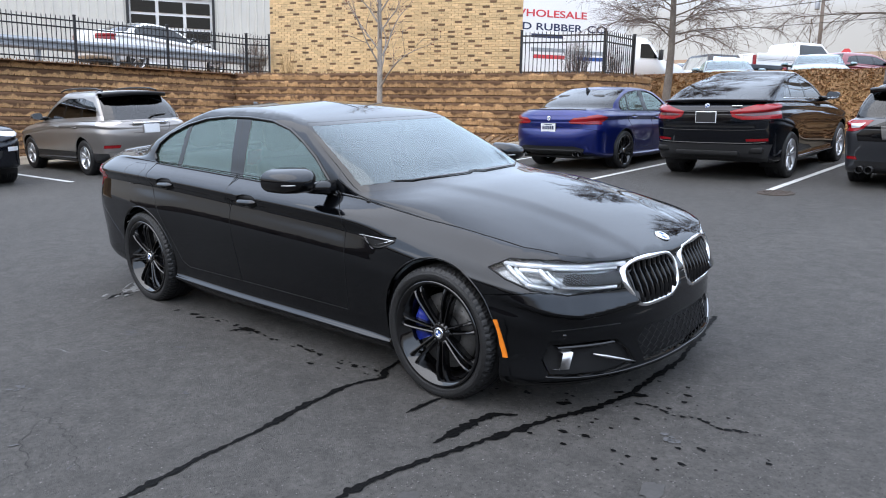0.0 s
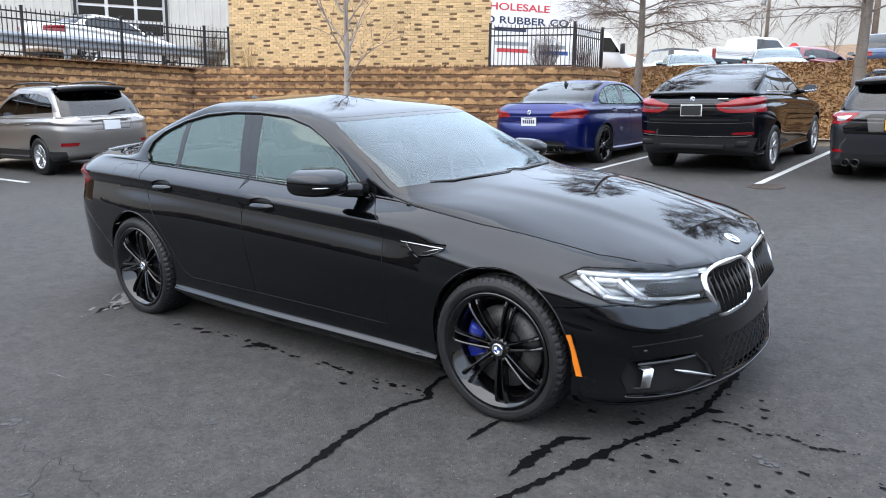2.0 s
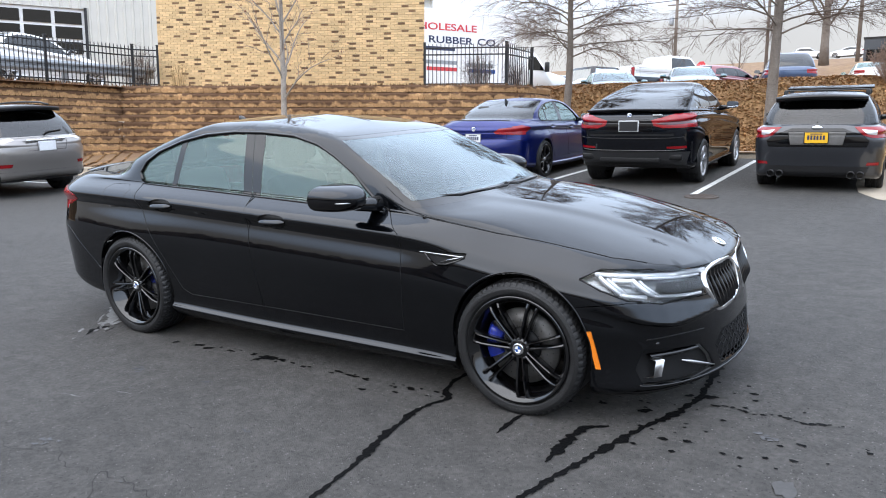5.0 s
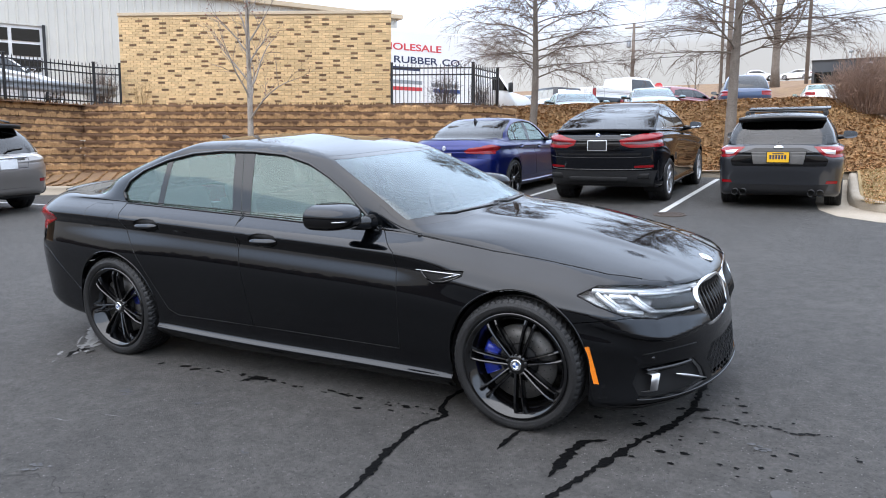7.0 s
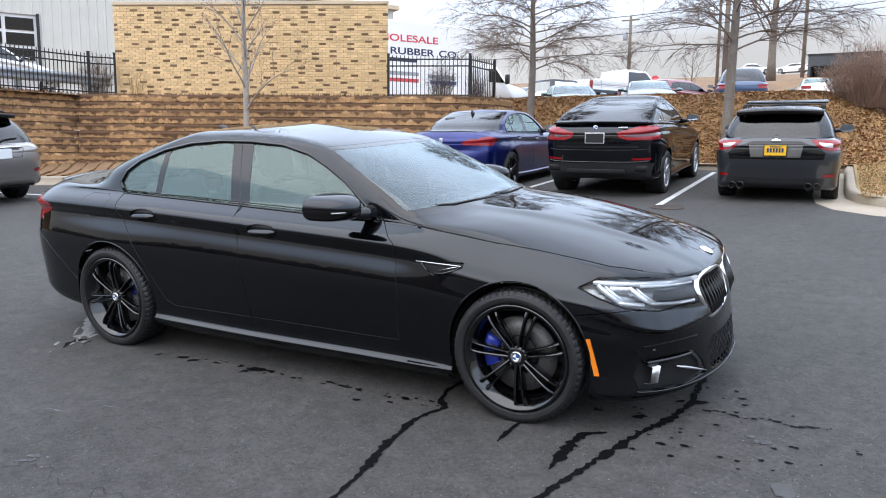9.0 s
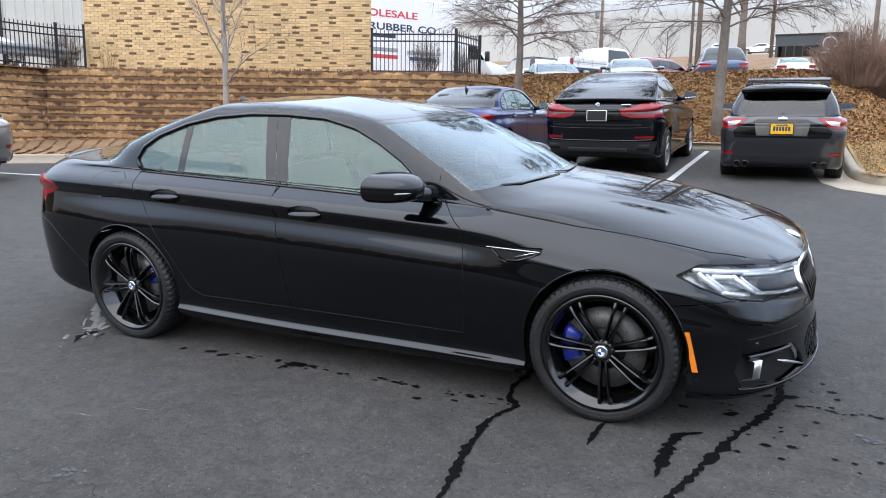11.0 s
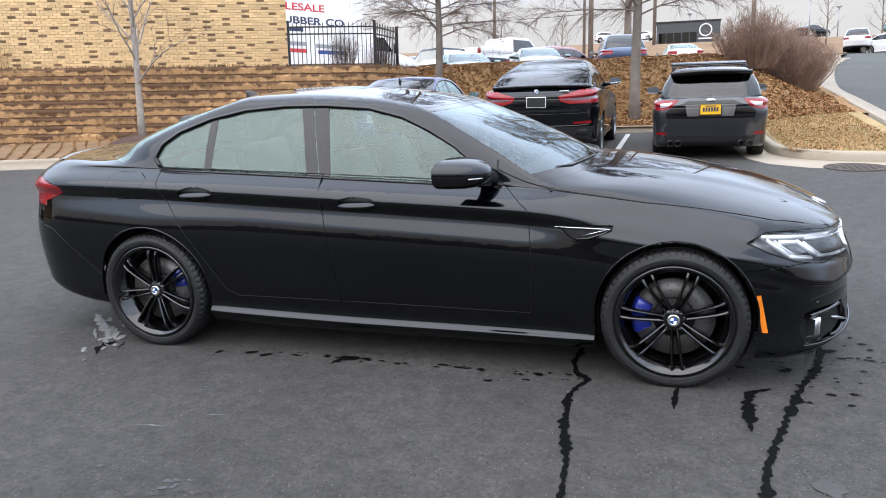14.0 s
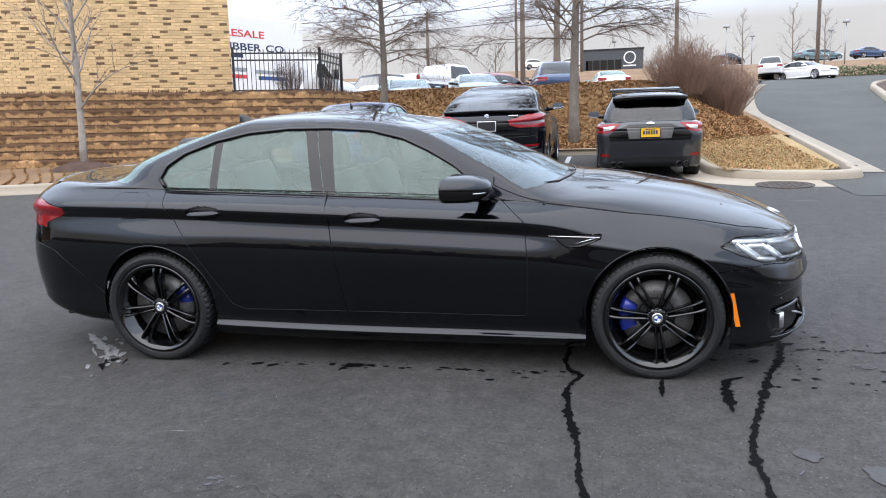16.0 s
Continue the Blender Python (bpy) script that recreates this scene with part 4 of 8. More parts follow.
SEDAN = dict(
    waist=0.262, smooth_wing=True, crease=[(-3, 0.105), (0.6, 0.112), (1.2, 0.12), (2.4, 0.11)],
    nose=2.375, tail=-2.612, lip=0.02, chin=0.11, rounder=0.45, band=0.004, tuck=0.0, jut=0.035, brow=0.024, subs={6: 6, 7: 10, 8: 5}, w=0.951, belt_w=0.822, sill=0.2, axle=1.491, tyre=0.351, tyre_w=0.275, rim=0.276, track=0.955, arch=0.376, floor=0.22, dash=(0.92, 0.98), xa=1.74, xb=-1.95,
    low=[(-2.6, 0.37), (-1.9, 0.265), (-1.0, 0.2), (1.0, 0.19), (1.85, 0.19), (2.05, 0.185), (2.4, 0.195)],
    belt=[(-2.62, 1.035), (-2.3, 1.06), (-2.0, 1.062), (-1.4, 1.05), (-0.45, 1.01), (0.64, 0.962), (1.0, 0.94), (1.5, 0.875), (1.9, 0.815), (2.15, 0.772), (2.38, 0.725)],
    taper=[(-2.6, 0.965), (-1.5, 1.0), (-0.8, 0.986), (0.3, 0.98), (1.0, 0.985), (1.5, 0.996), (2.0, 0.992), (2.4, 0.975)],
    flare=((1.491, 0.016, 0.42, 0.66), (-1.491, 0.018, 0.42, 0.66)),
    dome=(1.0, 2.44, 0.47, 0.3, 0.007),
    house=[dict(xf=1.74, xr=-2.46, w=0.816, xa=1.0, xb=-1.75, crown=0.045, z=[(-2.5, 1.075), (-2.2, 1.085), (-1.6, 1.068), (-0.45, 1.022), (0.64, 0.975), (1.0, 0.952), (1.4, 0.925), (1.74, 0.868)]),
           dict(xf=1.08, xr=-2.04, w=0.806, xa=0.7, xb=-1.5, z=[(-2.04, 1.11), (-1.5, 1.088), (-0.45, 1.042), (0.62, 0.993), (0.8, 0.995), (1.08, 1.025)]),
           dict(xf=0.79, xr=-1.82, w=0.768, xa=0.478, xb=-1.42, z=[(-1.78, 1.22), (-1.42, 1.195), (-0.45, 1.16), (0.45, 1.128), (0.79, 1.146)]),
           dict(xf=0.48, xr=-1.51, w=0.71, xa=0.25, xb=-1.16, z=[(-1.47, 1.33), (-1.16, 1.322), (-0.45, 1.308), (0.2, 1.276), (0.48, 1.276)]),
           dict(xf=0.215, xr=-1.12, w=0.642, xa=0.13, xb=-0.9, crown=0.012, z=[(-1.12, 1.428), (-0.9, 1.43), (-0.5, 1.43), (-0.1, 1.404), (0.13, 1.368), (0.215, 1.356)]),
           dict(xf=0.09, xr=-1.0, w=0.46, xa=-0.03, xb=-0.84, crown=0.006, z=[(-1.0, 1.46), (-0.55, 1.464), (-0.2, 1.437), (0.09, 1.396)]),
           dict(xf=-0.06, xr=-0.86, w=0.01, xa=-0.12, xb=-0.82, z=[(-0.86, 1.484), (-0.5, 1.486), (-0.25, 1.467), (-0.06, 1.436)])],
    dlo=[(-1.42, 1.056), (0.62, 0.966), (0.37, 1.165), (0.22, 1.25), (0.06, 1.322), (-0.14, 1.372), (-0.4, 1.392), (-0.65, 1.395), (-0.9, 1.378), (-1.12, 1.335), (-1.32, 1.265), (-1.43, 1.195), (-1.47, 1.12)],
    pillars=[[(-0.33, 0.95), (-0.395, 0.95), (-0.475, 1.43), (-0.385, 1.43)], [(-0.401, 0.95), (-0.47, 0.95), (-0.55, 1.43), (-0.481, 1.43)], [(-1.1, 0.98), (-1.145, 0.98), (-1.115, 1.43), (-1.07, 1.43)]],
    doors=[("front_door", [(-0.27, 0.335), (-0.385, 1.03), (0.62, 0.99), (0.775, 0.87), (0.8, 0.62), (0.79, 0.33)]),
           ("rear_door", [(-0.27, 0.335), (-0.385, 1.03), (-1.43, 1.07), (-1.37, 0.95), (-1.0, 0.37), (-0.92, 0.335)])])

b = [(-2.55, 1.165), (-2.0, 1.215), (-1.0, 1.19), (0.0, 1.14), (0.8, 1.1), (1.5, 1.03), (2.1, 0.93), (2.37, 0.84)]
COUPE_SUV = dict(nose=2.36, tail=-2.55, w=0.992, belt_w=0.86, sill=0.3, axle=1.4665, tyre=0.375, tyre_w=0.315, rim=0.255, track=0.985, arch=0.42, floor=0.3, dash=(0.85, 1.15), xa=1.7, xb=-1.9, pr=3.2,
                 low=[(-2.6, 0.45), (-1.9, 0.32), (-1, 0.28), (1, 0.28), (2.4, 0.26)], belt=b, taper=[(-2.6, 0.97), (-1.5, 1.0), (0, 0.98), (1.5, 0.99), (2.4, 0.95)],
                 flare=((1.4665, 0.02, 0.45, 0.75), (-1.4665, 0.025, 0.45, 0.75)),
                 house=house(b, 1.75, 1.05, -2.34, 0.05, -1.0, 1.16, 1.25, 1.7, 0.86, 0.64),
                 dlo=[(-1.62, 1.27), (0.6, 1.2), (0.2, 1.4), (-0.1, 1.5), (-0.4, 1.545), (-0.7, 1.545), (-1.1, 1.48), (-1.5, 1.36)],
                 pillars=[[(-0.3, 1.1), (-0.4, 1.1), (-0.48, 1.6), (-0.4, 1.6)], [(-1.2, 1.1), (-1.24, 1.1), (-1.2, 1.6), (-1.16, 1.6)]], doors=[])
b = [(-2.22, 0.96), (-1.6, 0.99), (-0.6, 0.965), (0.3, 0.94), (0.9, 0.915), (1.5, 0.84), (1.95, 0.75), (2.2, 0.68)]
HATCH = dict(nose=2.2, tail=-2.215, w=0.9, belt_w=0.79, sill=0.2, axle=1.3125, tyre=0.325, tyre_w=0.24, rim=0.235, track=0.885, arch=0.36, floor=0.2, dash=(0.8, 0.96), xa=1.6, xb=-1.75, pr=3.4,
             low=[(-2.3, 0.3), (-1.7, 0.22), (1, 0.18), (2.2, 0.17)], belt=b, taper=[(-2.3, 0.97), (-1.3, 1.0), (0, 0.975), (1.3, 0.99), (2.2, 0.95)],
             flare=((1.3125, 0.025, 0.4, 0.62), (-1.3125, 0.03, 0.4, 0.62)),
             house=house(b, 1.55, 0.95, -2.1, 0.0, -1.78, 0.975, 1.0, 1.475, 0.79, 0.6),
             dlo=[(-1.68, 1.07), (0.5, 0.99), (0.1, 1.22), (-0.2, 1.32), (-0.6, 1.355), (-1.2, 1.34), (-1.55, 1.28)],
             pillars=[[(-0.3, 0.9), (-0.4, 0.9), (-0.46, 1.4), (-0.38, 1.4)], [(-1.15, 0.9), (-1.22, 0.9), (-1.18, 1.4), (-1.12, 1.4)]], doors=[])
b = [(-2.44, 1.02), (-1.8, 1.06), (-0.6, 1.035), (0.3, 1.02), (0.9, 0.99), (1.5, 0.93), (2.0, 0.85), (2.3, 0.76)]
SUV = dict(nose=2.29, tail=-2.44, w=0.922, belt_w=0.82, sill=0.3, axle=1.3575, tyre=0.355, tyre_w=0.225, rim=0.225, track=0.9, arch=0.4, floor=0.28, dash=(0.85, 1.05), xa=1.65, xb=-1.85, pr=3.2,
           low=[(-2.5, 0.42), (-1.8, 0.32), (1, 0.28), (2.3, 0.28)], belt=b, taper=[(-2.5, 0.97), (-1.3, 1.0), (0, 0.98), (1.3, 0.99), (2.3, 0.95)],
           flare=((1.3575, 0.015, 0.42, 0.7), (-1.3575, 0.015, 0.42, 0.7)),
           house=house(b, 1.65, 1.0, -2.3, 0.1, -1.72, 1.05, 1.08, 1.66, 0.82, 0.62),
           dlo=[(-1.85, 1.16), (0.6, 1.07), (0.25, 1.3), (0.0, 1.42), (-0.4, 1.5), (-1.1, 1.5), (-1.6, 1.42), (-1.8, 1.3)],
           pillars=[[(-0.25, 1.0), (-0.35, 1.0), (-0.42, 1.6), (-0.34, 1.6)], [(-1.1, 1.0), (-1.2, 1.0), (-1.22, 1.6), (-1.12, 1.6)]], doors=[])
b = [(-2.5, 1.1), (-1.8, 1.13), (0.3, 1.1), (0.9, 1.09), (1.6, 1.06), (2.1, 1.01), (2.32, 0.9)]
BOXY_SUV = dict(nose=2.31, tail=-2.5, w=0.97, belt_w=0.86, sill=0.35, axle=1.4575, tyre=0.385, tyre_w=0.265, rim=0.255, track=0.95, arch=0.44, floor=0.33, dash=(0.85, 1.12), xa=1.85, xb=-2.0, pf=3.6, pr=3.4,
            low=[(-2.5, 0.45), (1, 0.32), (2.3, 0.36)], belt=b, taper=[(-2.5, 0.97), (0, 0.985), (1.5, 1.0), (2.4, 0.97)],
            flare=((1.4575, 0.02, 0.45, 0.75), (-1.4575, 0.02, 0.45, 0.75)),
            house=house(b, 1.8, 1.0, -2.35, 0.1, -1.9, 1.12, 1.14, 1.76, 0.86, 0.66),
            dlo=[(-1.9, 1.22), (0.6, 1.15), (0.25, 1.4), (0.0, 1.52), (-0.4, 1.6), (-1.2, 1.6), (-1.8, 1.5)],
            pillars=[[(-0.25, 1.0), (-0.35, 1.0), (-0.42, 1.7), (-0.34, 1.7)]], doors=[])


def mirrored(poly):
    return [(-a, b) for a, b in poly][::-1]


def sedan_details(sh, root, rear=False):
    """Lamps, grille, intakes, flaps and handles of the sports sedan."""
    paint_over = ("body",)
    # bonnet, boot lid and bumpers
    half = [(0.6, -0.775), (0.96, -0.812), (1.34, -0.822), (1.7, -0.806), (1.92, -0.782), (2.1, -0.7), (2.26, -0.54), (2.34, -0.3)]
    sh.carve("bonnet", half + [(2.36, 0.0)] + [(x, -y) for x, y in half][::-1], "xy", lambda c: c.x > 0.55 and c.z > interp(c.x, SEDAN["belt"]) - 0.055 and c.z < 1.12 and abs(c.y) < 0.85)
    n = len(car_rings(SEDAN)) - 6
    sh.grid_piece("cowl_panel", lambda k, s, c: n - 0.12 < k < n + 0.1 and s < 0.27, ("body", "bonnet"))
    head = [(1.802, 0.727), (1.885, 0.77), (2.084, 0.766), (2.28, 0.737), (2.34, 0.615), (2.15, 0.612), (2.02, 0.638), (1.9, 0.683)]
    sh.carve("headlamp", head, "xz", lambda c: c.x > 1.7 and abs(c.y) > 0.36 and c.z > 0.55, ("body", "bonnet"))
    kidney = [(-0.028, 0.67), (-0.08, 0.722), (-0.37, 0.732), (-0.47, 0.706), (-0.495, 0.632), (-0.405, 0.505), (-0.12, 0.498), (-0.034, 0.56)]
    for k in (kidney, mirrored(kidney)):
        sh.carve("grille_back", k, "yz", lambda c: c.x > 2.15 and c.z > 0.45, ("body", "bonnet", "headlamp"))
    air = [(-0.825, 0.225), (-0.84, 0.3), (-0.815, 0.39), (-0.54, 0.37), (-0.47, 0.3), (-0.44, 0.235), (-0.62, 0.215)]
    for k in (air, mirrored(air)):
        sh.carve("side_intake", k, "yz", lambda c: c.x > 1.85 and c.z < 0.6)
    sh.carve("centre_intake", [(-0.42, 0.34), (-0.36, 0.4), (0.36, 0.4), (0.42, 0.34), (0.38, 0.232), (-0.38, 0.232)], "yz", lambda c: c.x > 2.1 and c.z < 0.6)
    sh.carve("front_bumper", [(1.7, 0.0), (1.7, 0.585), (1.9, 0.612), (2.02, 0.628), (2.5, 0.6), (2.5, 0.0)], "xz", lambda c: c.x > 1.6)
    sh.carve("front_lip", [(1.95, 0.0), (1.95, 0.19), (2.5, 0.2), (2.5, 0.0)], "xz", lambda c: c.x > 1.9 and c.z < 0.4, ("body", "front_bumper"))
    sh.carve("front_marker", [(1.85, 0.485), (1.873, 0.487), (1.915, 0.3), (1.891, 0.3)], "xz", lambda c: c.x > 1.6, ("body", "front_bumper"))
    # gills, handles and fuel flap
    sh.carve("gill", [(0.93, 0.79), (1.195, 0.797), (1.19, 0.772), (1.09, 0.73), (1.02, 0.722), (0.985, 0.74)], "xz", lambda c: 0.7 < c.x < 1.4 and abs(c.y) > 0.6)
    for hx, hz, door in ((-0.14, 0.88, "front_door"), (-1.128, 0.926, "rear_door")):
        oval = [(hx + 0.113 * math.cos(a), hz + 0.043 * math.sin(a)) for a in (2 * math.pi * k / 16 for k in range(16))]
        sh.carve("handle_recess" if door == "front_door" else "rear_handle_recess", oval, "xz", lambda c: abs(c.y) > 0.7, (door, "body"))
    sh.carve("fuel_flap", [(-1.745, 1.02), (-1.71, 1.045), (-1.55, 1.045), (-1.48, 1.015), (-1.51, 0.9), (-1.7, 0.893)], "xz", lambda c: c.y < -0.6 and c.z > 0.8)
    # tail
    sh.carve("tail_lamp", [(-2.5, 0.99), (-2.3, 1.015), (-2.09, 0.958), (-2.09, 0.923), (-2.22, 0.878), (-2.5, 0.84)], "xz", lambda c: c.x < -1.9 and abs(c.y) > 0.72)
    lamp = [(-0.9, 0.84), (-0.9, 0.995), (-0.5, 0.965), (-0.4, 0.9), (-0.44, 0.865)]
    for k in (lamp, mirrored(lamp)):
        sh.carve("tail_lamp", k, "yz", lambda c: c.x < -2.25 and c.z > 0.7)
    sh.carve("boot_lid", [(-0.62, 0.7), (-0.66, 1.2), (0.66, 1.2), (0.62, 0.7)], "yz", lambda c: c.x < -2.02 and c.z > 0.6)
    sh.carve("rear_bumper", [(-2.8, 0.0), (-1.8, 0.0), (-1.8, 0.6), (-1.92, 0.635), (-2.2, 0.7), (-2.32, 0.8), (-2.8, 0.8)], "xz", lambda c: c.x < -1.8, ("body", "boot_lid"))
    sh.carve("diffuser", [(-0.62, 0.2), (-0.68, 0.42), (-0.5, 0.46), (0.5, 0.46), (0.68, 0.42), (0.62, 0.2)], "yz", lambda c: c.x < -2.1 and c.z < 0.6, ("body", "rear_bumper"))

    def nose(y, z, out=0.0):
        p = surface_point(sh, (3.5, y, z), (-1, 0, 0))[0]
        return (p.x + out, y, z) if p else (2.3 + out, y, z)

    # kidney grille: chrome frames and black bars
    for side in (-1, 1):
        k = [(-side * y, z) for y, z in kidney]
        c = (sum(p[0] for p in k) / 8, sum(p[1] for p in k) / 8)
        loop = []
        for i in range(8):
            (y0, z0), (y1, z1) = k[i], k[(i + 1) % 8]
            loop += [(y0 + (y1 - y0) * j / 5, z0 + (z1 - z0) * j / 5) for j in range(5)]
        for _ in range(2):
            loop = [tuple((loop[i - 1][q] + 2 * loop[i][q] + loop[(i + 1) % len(loop)][q]) / 4 for q in (0, 1)) for i in range(len(loop))]
        bm = bmesh.new()
        rows = []
        even = [nose(c[0] + (y - c[0]) * 0.97, c[1] + (z - c[1]) * 0.97)[0] for y, z in loop]
        for _ in range(12):
            even = [(even[i - 1] + 2 * even[i] + even[(i + 1) % len(even)]) / 4 for i in range(len(even))]
        for y, z in loop + loop[:1]:
            dy, dz = y - c[0], z - c[1]
            s = 1 / math.hypot(dy, dz)
            face = even[len(rows) % len(loop)]
            def at(o, out):
                return (face - 0.008 + out + 0.12 * dz * s * o * -1, y + dy * s * o, z + dz * s * o)
            rows.append([at(-0.019, -0.035), at(-0.018, 0.006), at(-0.013, 0.013), at(0.003, 0.012), at(0.011, 0.006), at(0.014, -0.008)])
        sheet(bm, rows)
        bmesh.ops.remove_doubles(bm, verts=bm.verts, dist=1e-5)
        frame_ob = part("grille_frame", bm, CHROME, root, "chrome kidney grille frame")
        for i in range(9):
            y = side * (0.08 + 0.045 * i)
            ins = [z for z in (0.5 + 0.005 * j for j in range(44)) if all((q[0] - p[0]) * (z - p[1]) - (q[1] - p[1]) * (y - p[0]) < 0 for p, q in zip(k, k[1:] + k[:1])) or all((q[0] - p[0]) * (z - p[1]) - (q[1] - p[1]) * (y - p[0]) > 0 for p, q in zip(k, k[1:] + k[:1]))]
            if len(ins) < 4:
                continue
            bm = bmesh.new()
            rows = []
            for j in range(7):
                z = ins[0] + (ins[-1] - ins[0]) * j / 6
                f = nose(y, z)[0]
                rows.append([(f - 0.045, y - 0.006, z), (f - 0.004, y - 0.006, z), (f + 0.001, y, z), (f - 0.004, y + 0.006, z), (f - 0.045, y + 0.006, z)])
            sheet(bm, rows)
            part("grille_bar", bm, GLOSS_BLACK, frame_ob)
    # badge on the bonnet
    p = surface_point(sh, (3.5, 0, 0.742), (-1, 0, 0))
    q, nq = surface_point(sh, (2.245, 0, 2.0), (0, 0, -1))[:2]
    rot = nq.to_track_quat("-Y", "Z").to_matrix().to_4x4()
    roundel(root, Matrix.Translation(q + nq * 0.002) @ rot)
    # honeycomb in the middle intake
    bm = bmesh.new()
    for r in range(6):
        z = 0.24 + 0.028 * r
        wide = 0.41 - 0.5 * max(0, 0.3 - z) if z < 0.36 else 0.45 - 1.6 * (z - 0.36)
        pts = []
        nn = int(2 * wide / 0.028)
        for i in range(nn + 1):
            y = -wide + 2 * wide * i / nn
            zz = z + (0.011 if (i + r) % 2 else -0.011)
            pts.append(nose(y, zz, -0.008))
        tube(bm, pts, 0.0035, 4, cap=False)
    part("intake_mesh", bm, DULL_BLACK, root, "black honeycomb intake mesh")
    for side in (-1, 1):
        bm = bmesh.new()
        sheet(bm, [[nose(side * y, z, o) for y, z, o in ((0.806, 0.252, -0.02), (0.796, 0.255, 0.01), (0.776, 0.332, 0.006), (0.773, 0.338, -0.03))], [nose(side * y, z, o) for y, z, o in ((0.772, 0.252, -0.025), (0.762, 0.255, 0.006), (0.736, 0.332, 0.0), (0.733, 0.338, -0.03))]])
        part("intake_fin", bm, SILVER, root, "bright fin in the side intake")
        bm = bmesh.new()
        tube(bm, [nose(side * (0.655 - 0.054 * i), 0.315 - 0.019 * i, 0.0) for i in range(5)], [0.003, 0.008, 0.007, 0.005, 0.002], 6)
        part("intake_blade", bm, SILVER, root, "thin bright blade across the side intake")
        bm = bmesh.new()
        sheet(bm, [[nose(side * y, z, o) for y, z, o in ((a, 0.365, -0.03), (a, 0.36, 0.002), (a, 0.346, -0.002), (a, 0.34, -0.03))] for a in (0.79, 0.73, 0.67, 0.61, 0.55)])
        part("intake_vane", bm, GLOSS_BLACK, root)
        bm = bmesh.new()
        tube(bm, [nose(side * y, 0.44 + 0.008 * math.sin((0.85 - y) * 8), 0.0) for y in (0.815, 0.79, 0.75, 0.7, 0.64, 0.58, 0.52)], 0.0035, 5)
        part("bumper_seam", bm, DULL_BLACK, root)
        bm = bmesh.new()
        lathe(bm, [(0.001, -0.003), (0.01, -0.002), (0.0115, 0.002)], 12, axis="x")
        bmesh.ops.transform(bm, matrix=Matrix.Translation(nose(side * 0.77, 0.415, 0.0)) @ pose(0, 0, 0, 0, 0, 180 + side * 45), verts=bm.verts)
        part("parking_sensor", bm, GLOSS_BLACK, root)

    bm = bmesh.new()
    tube(bm, [nose(0.84 * math.sin(1.57 * k / 12), 0.222 - 0.012 * math.sin(math.pi * min(1, abs(k) / 12)), 0.004) for k in range(-12, 13)], 0.0055, 6)
    part("lip_edge", bm, GLOSS_BLACK, root, "gloss edge of the front lip")

    def flank(x, z, side, out=0.0):
        p = surface_point(sh, (x, side * 2, z), (0, -side, 0))[0]
        return (x, p.y + side * out, z) if p else (x, side * (0.93 + out), z)

    # shut lines and wheel arch lips
    for piece in (half[:6], [(x, -y) for x, y in half[:6]]):
        pts = []
        for (x0, y0), (x1, y1) in zip(piece, piece[1:]):
            for u in (0, 0.2, 0.4, 0.6, 0.8):
                p = surface_point(sh, (x0 + (x1 - x0) * u, y0 + (y1 - y0) * u, 2.0), (0, 0, -1))[0]
                if p and p.z < 1.1 and p.z > 0.7:
                    pts.append(p)
        bm = bmesh.new()
        tube(bm, pts, 0.0032, 5)
        part("bonnet_seam", bm, DULL_BLACK, root)
    paint = BLUE_PAINT if rear else BLACK_PAINT
    for side in (-1, 1):
        for ax_ in (SEDAN["axle"], -SEDAN["axle"]):
            bm = bmesh.new()
            pts = [Vector(flank(ax_ + 0.383 * math.cos(a), SEDAN["tyre"] + 0.383 * math.sin(a), side, 0.0005)) for a in (math.pi * (k / 40 * 1.1 - 0.05) for k in range(41))]
            tube(bm, pts, 0.0045, 6)
            part("arch_lip", bm, GLOSS_BLACK, root)
        for _, poly in SEDAN["doors"]:
            pts = []
            for (x0, z0), (x1, z1) in zip(poly, poly[1:] + poly[:1]):
                for u in (0, 0.1, 0.2, 0.3, 0.4, 0.5, 0.6, 0.7, 0.8, 0.9):
                    pts.append(Vector(flank(x0 + (x1 - x0) * u, z0 + (z1 - z0) * u, side)))
            bm = bmesh.new()
            tube(bm, pts + pts[:1], 0.0021, 5)
            part("door_seam", bm, DULL_BLACK, root)
    for side in (-1, 1):
        # gill blades
        bm = bmesh.new()
        rows = []
        for u, w in ((0, 0.001), (0.3, 0.0018), (0.7, 0.0022), (1, 0.0014)):
            x, z = 0.915 + 0.27 * u, 0.787 - 0.006 * u
            rows.append([flank(x, z - w, side, 0.002), flank(x, z - w * 0.4, side, 0.012), flank(x, z + w, side, 0.004)])
        sheet(bm, rows)
        part("gill_blade", bm, SILVER, root, "bright blade across the wing gill")
        bm = bmesh.new()
        tube(bm, [flank(1.02, 0.73, side, -0.004), flank(1.08, 0.735, side, 0.002), flank(1.15, 0.758, side, 0.002), flank(1.185, 0.78, side, 0.001)], [0.001, 0.003, 0.003, 0.002], 6)
        part("gill_blade", bm, STEEL, root)
        bm = bmesh.new()
        tube(bm, [flank(1.05, 0.745, side, 0.003), flank(1.12, 0.765, side, 0.004), flank(1.17, 0.778, side, 0.003)], 0.003, 6)
        part("gill_blade", bm, CHROME, root)
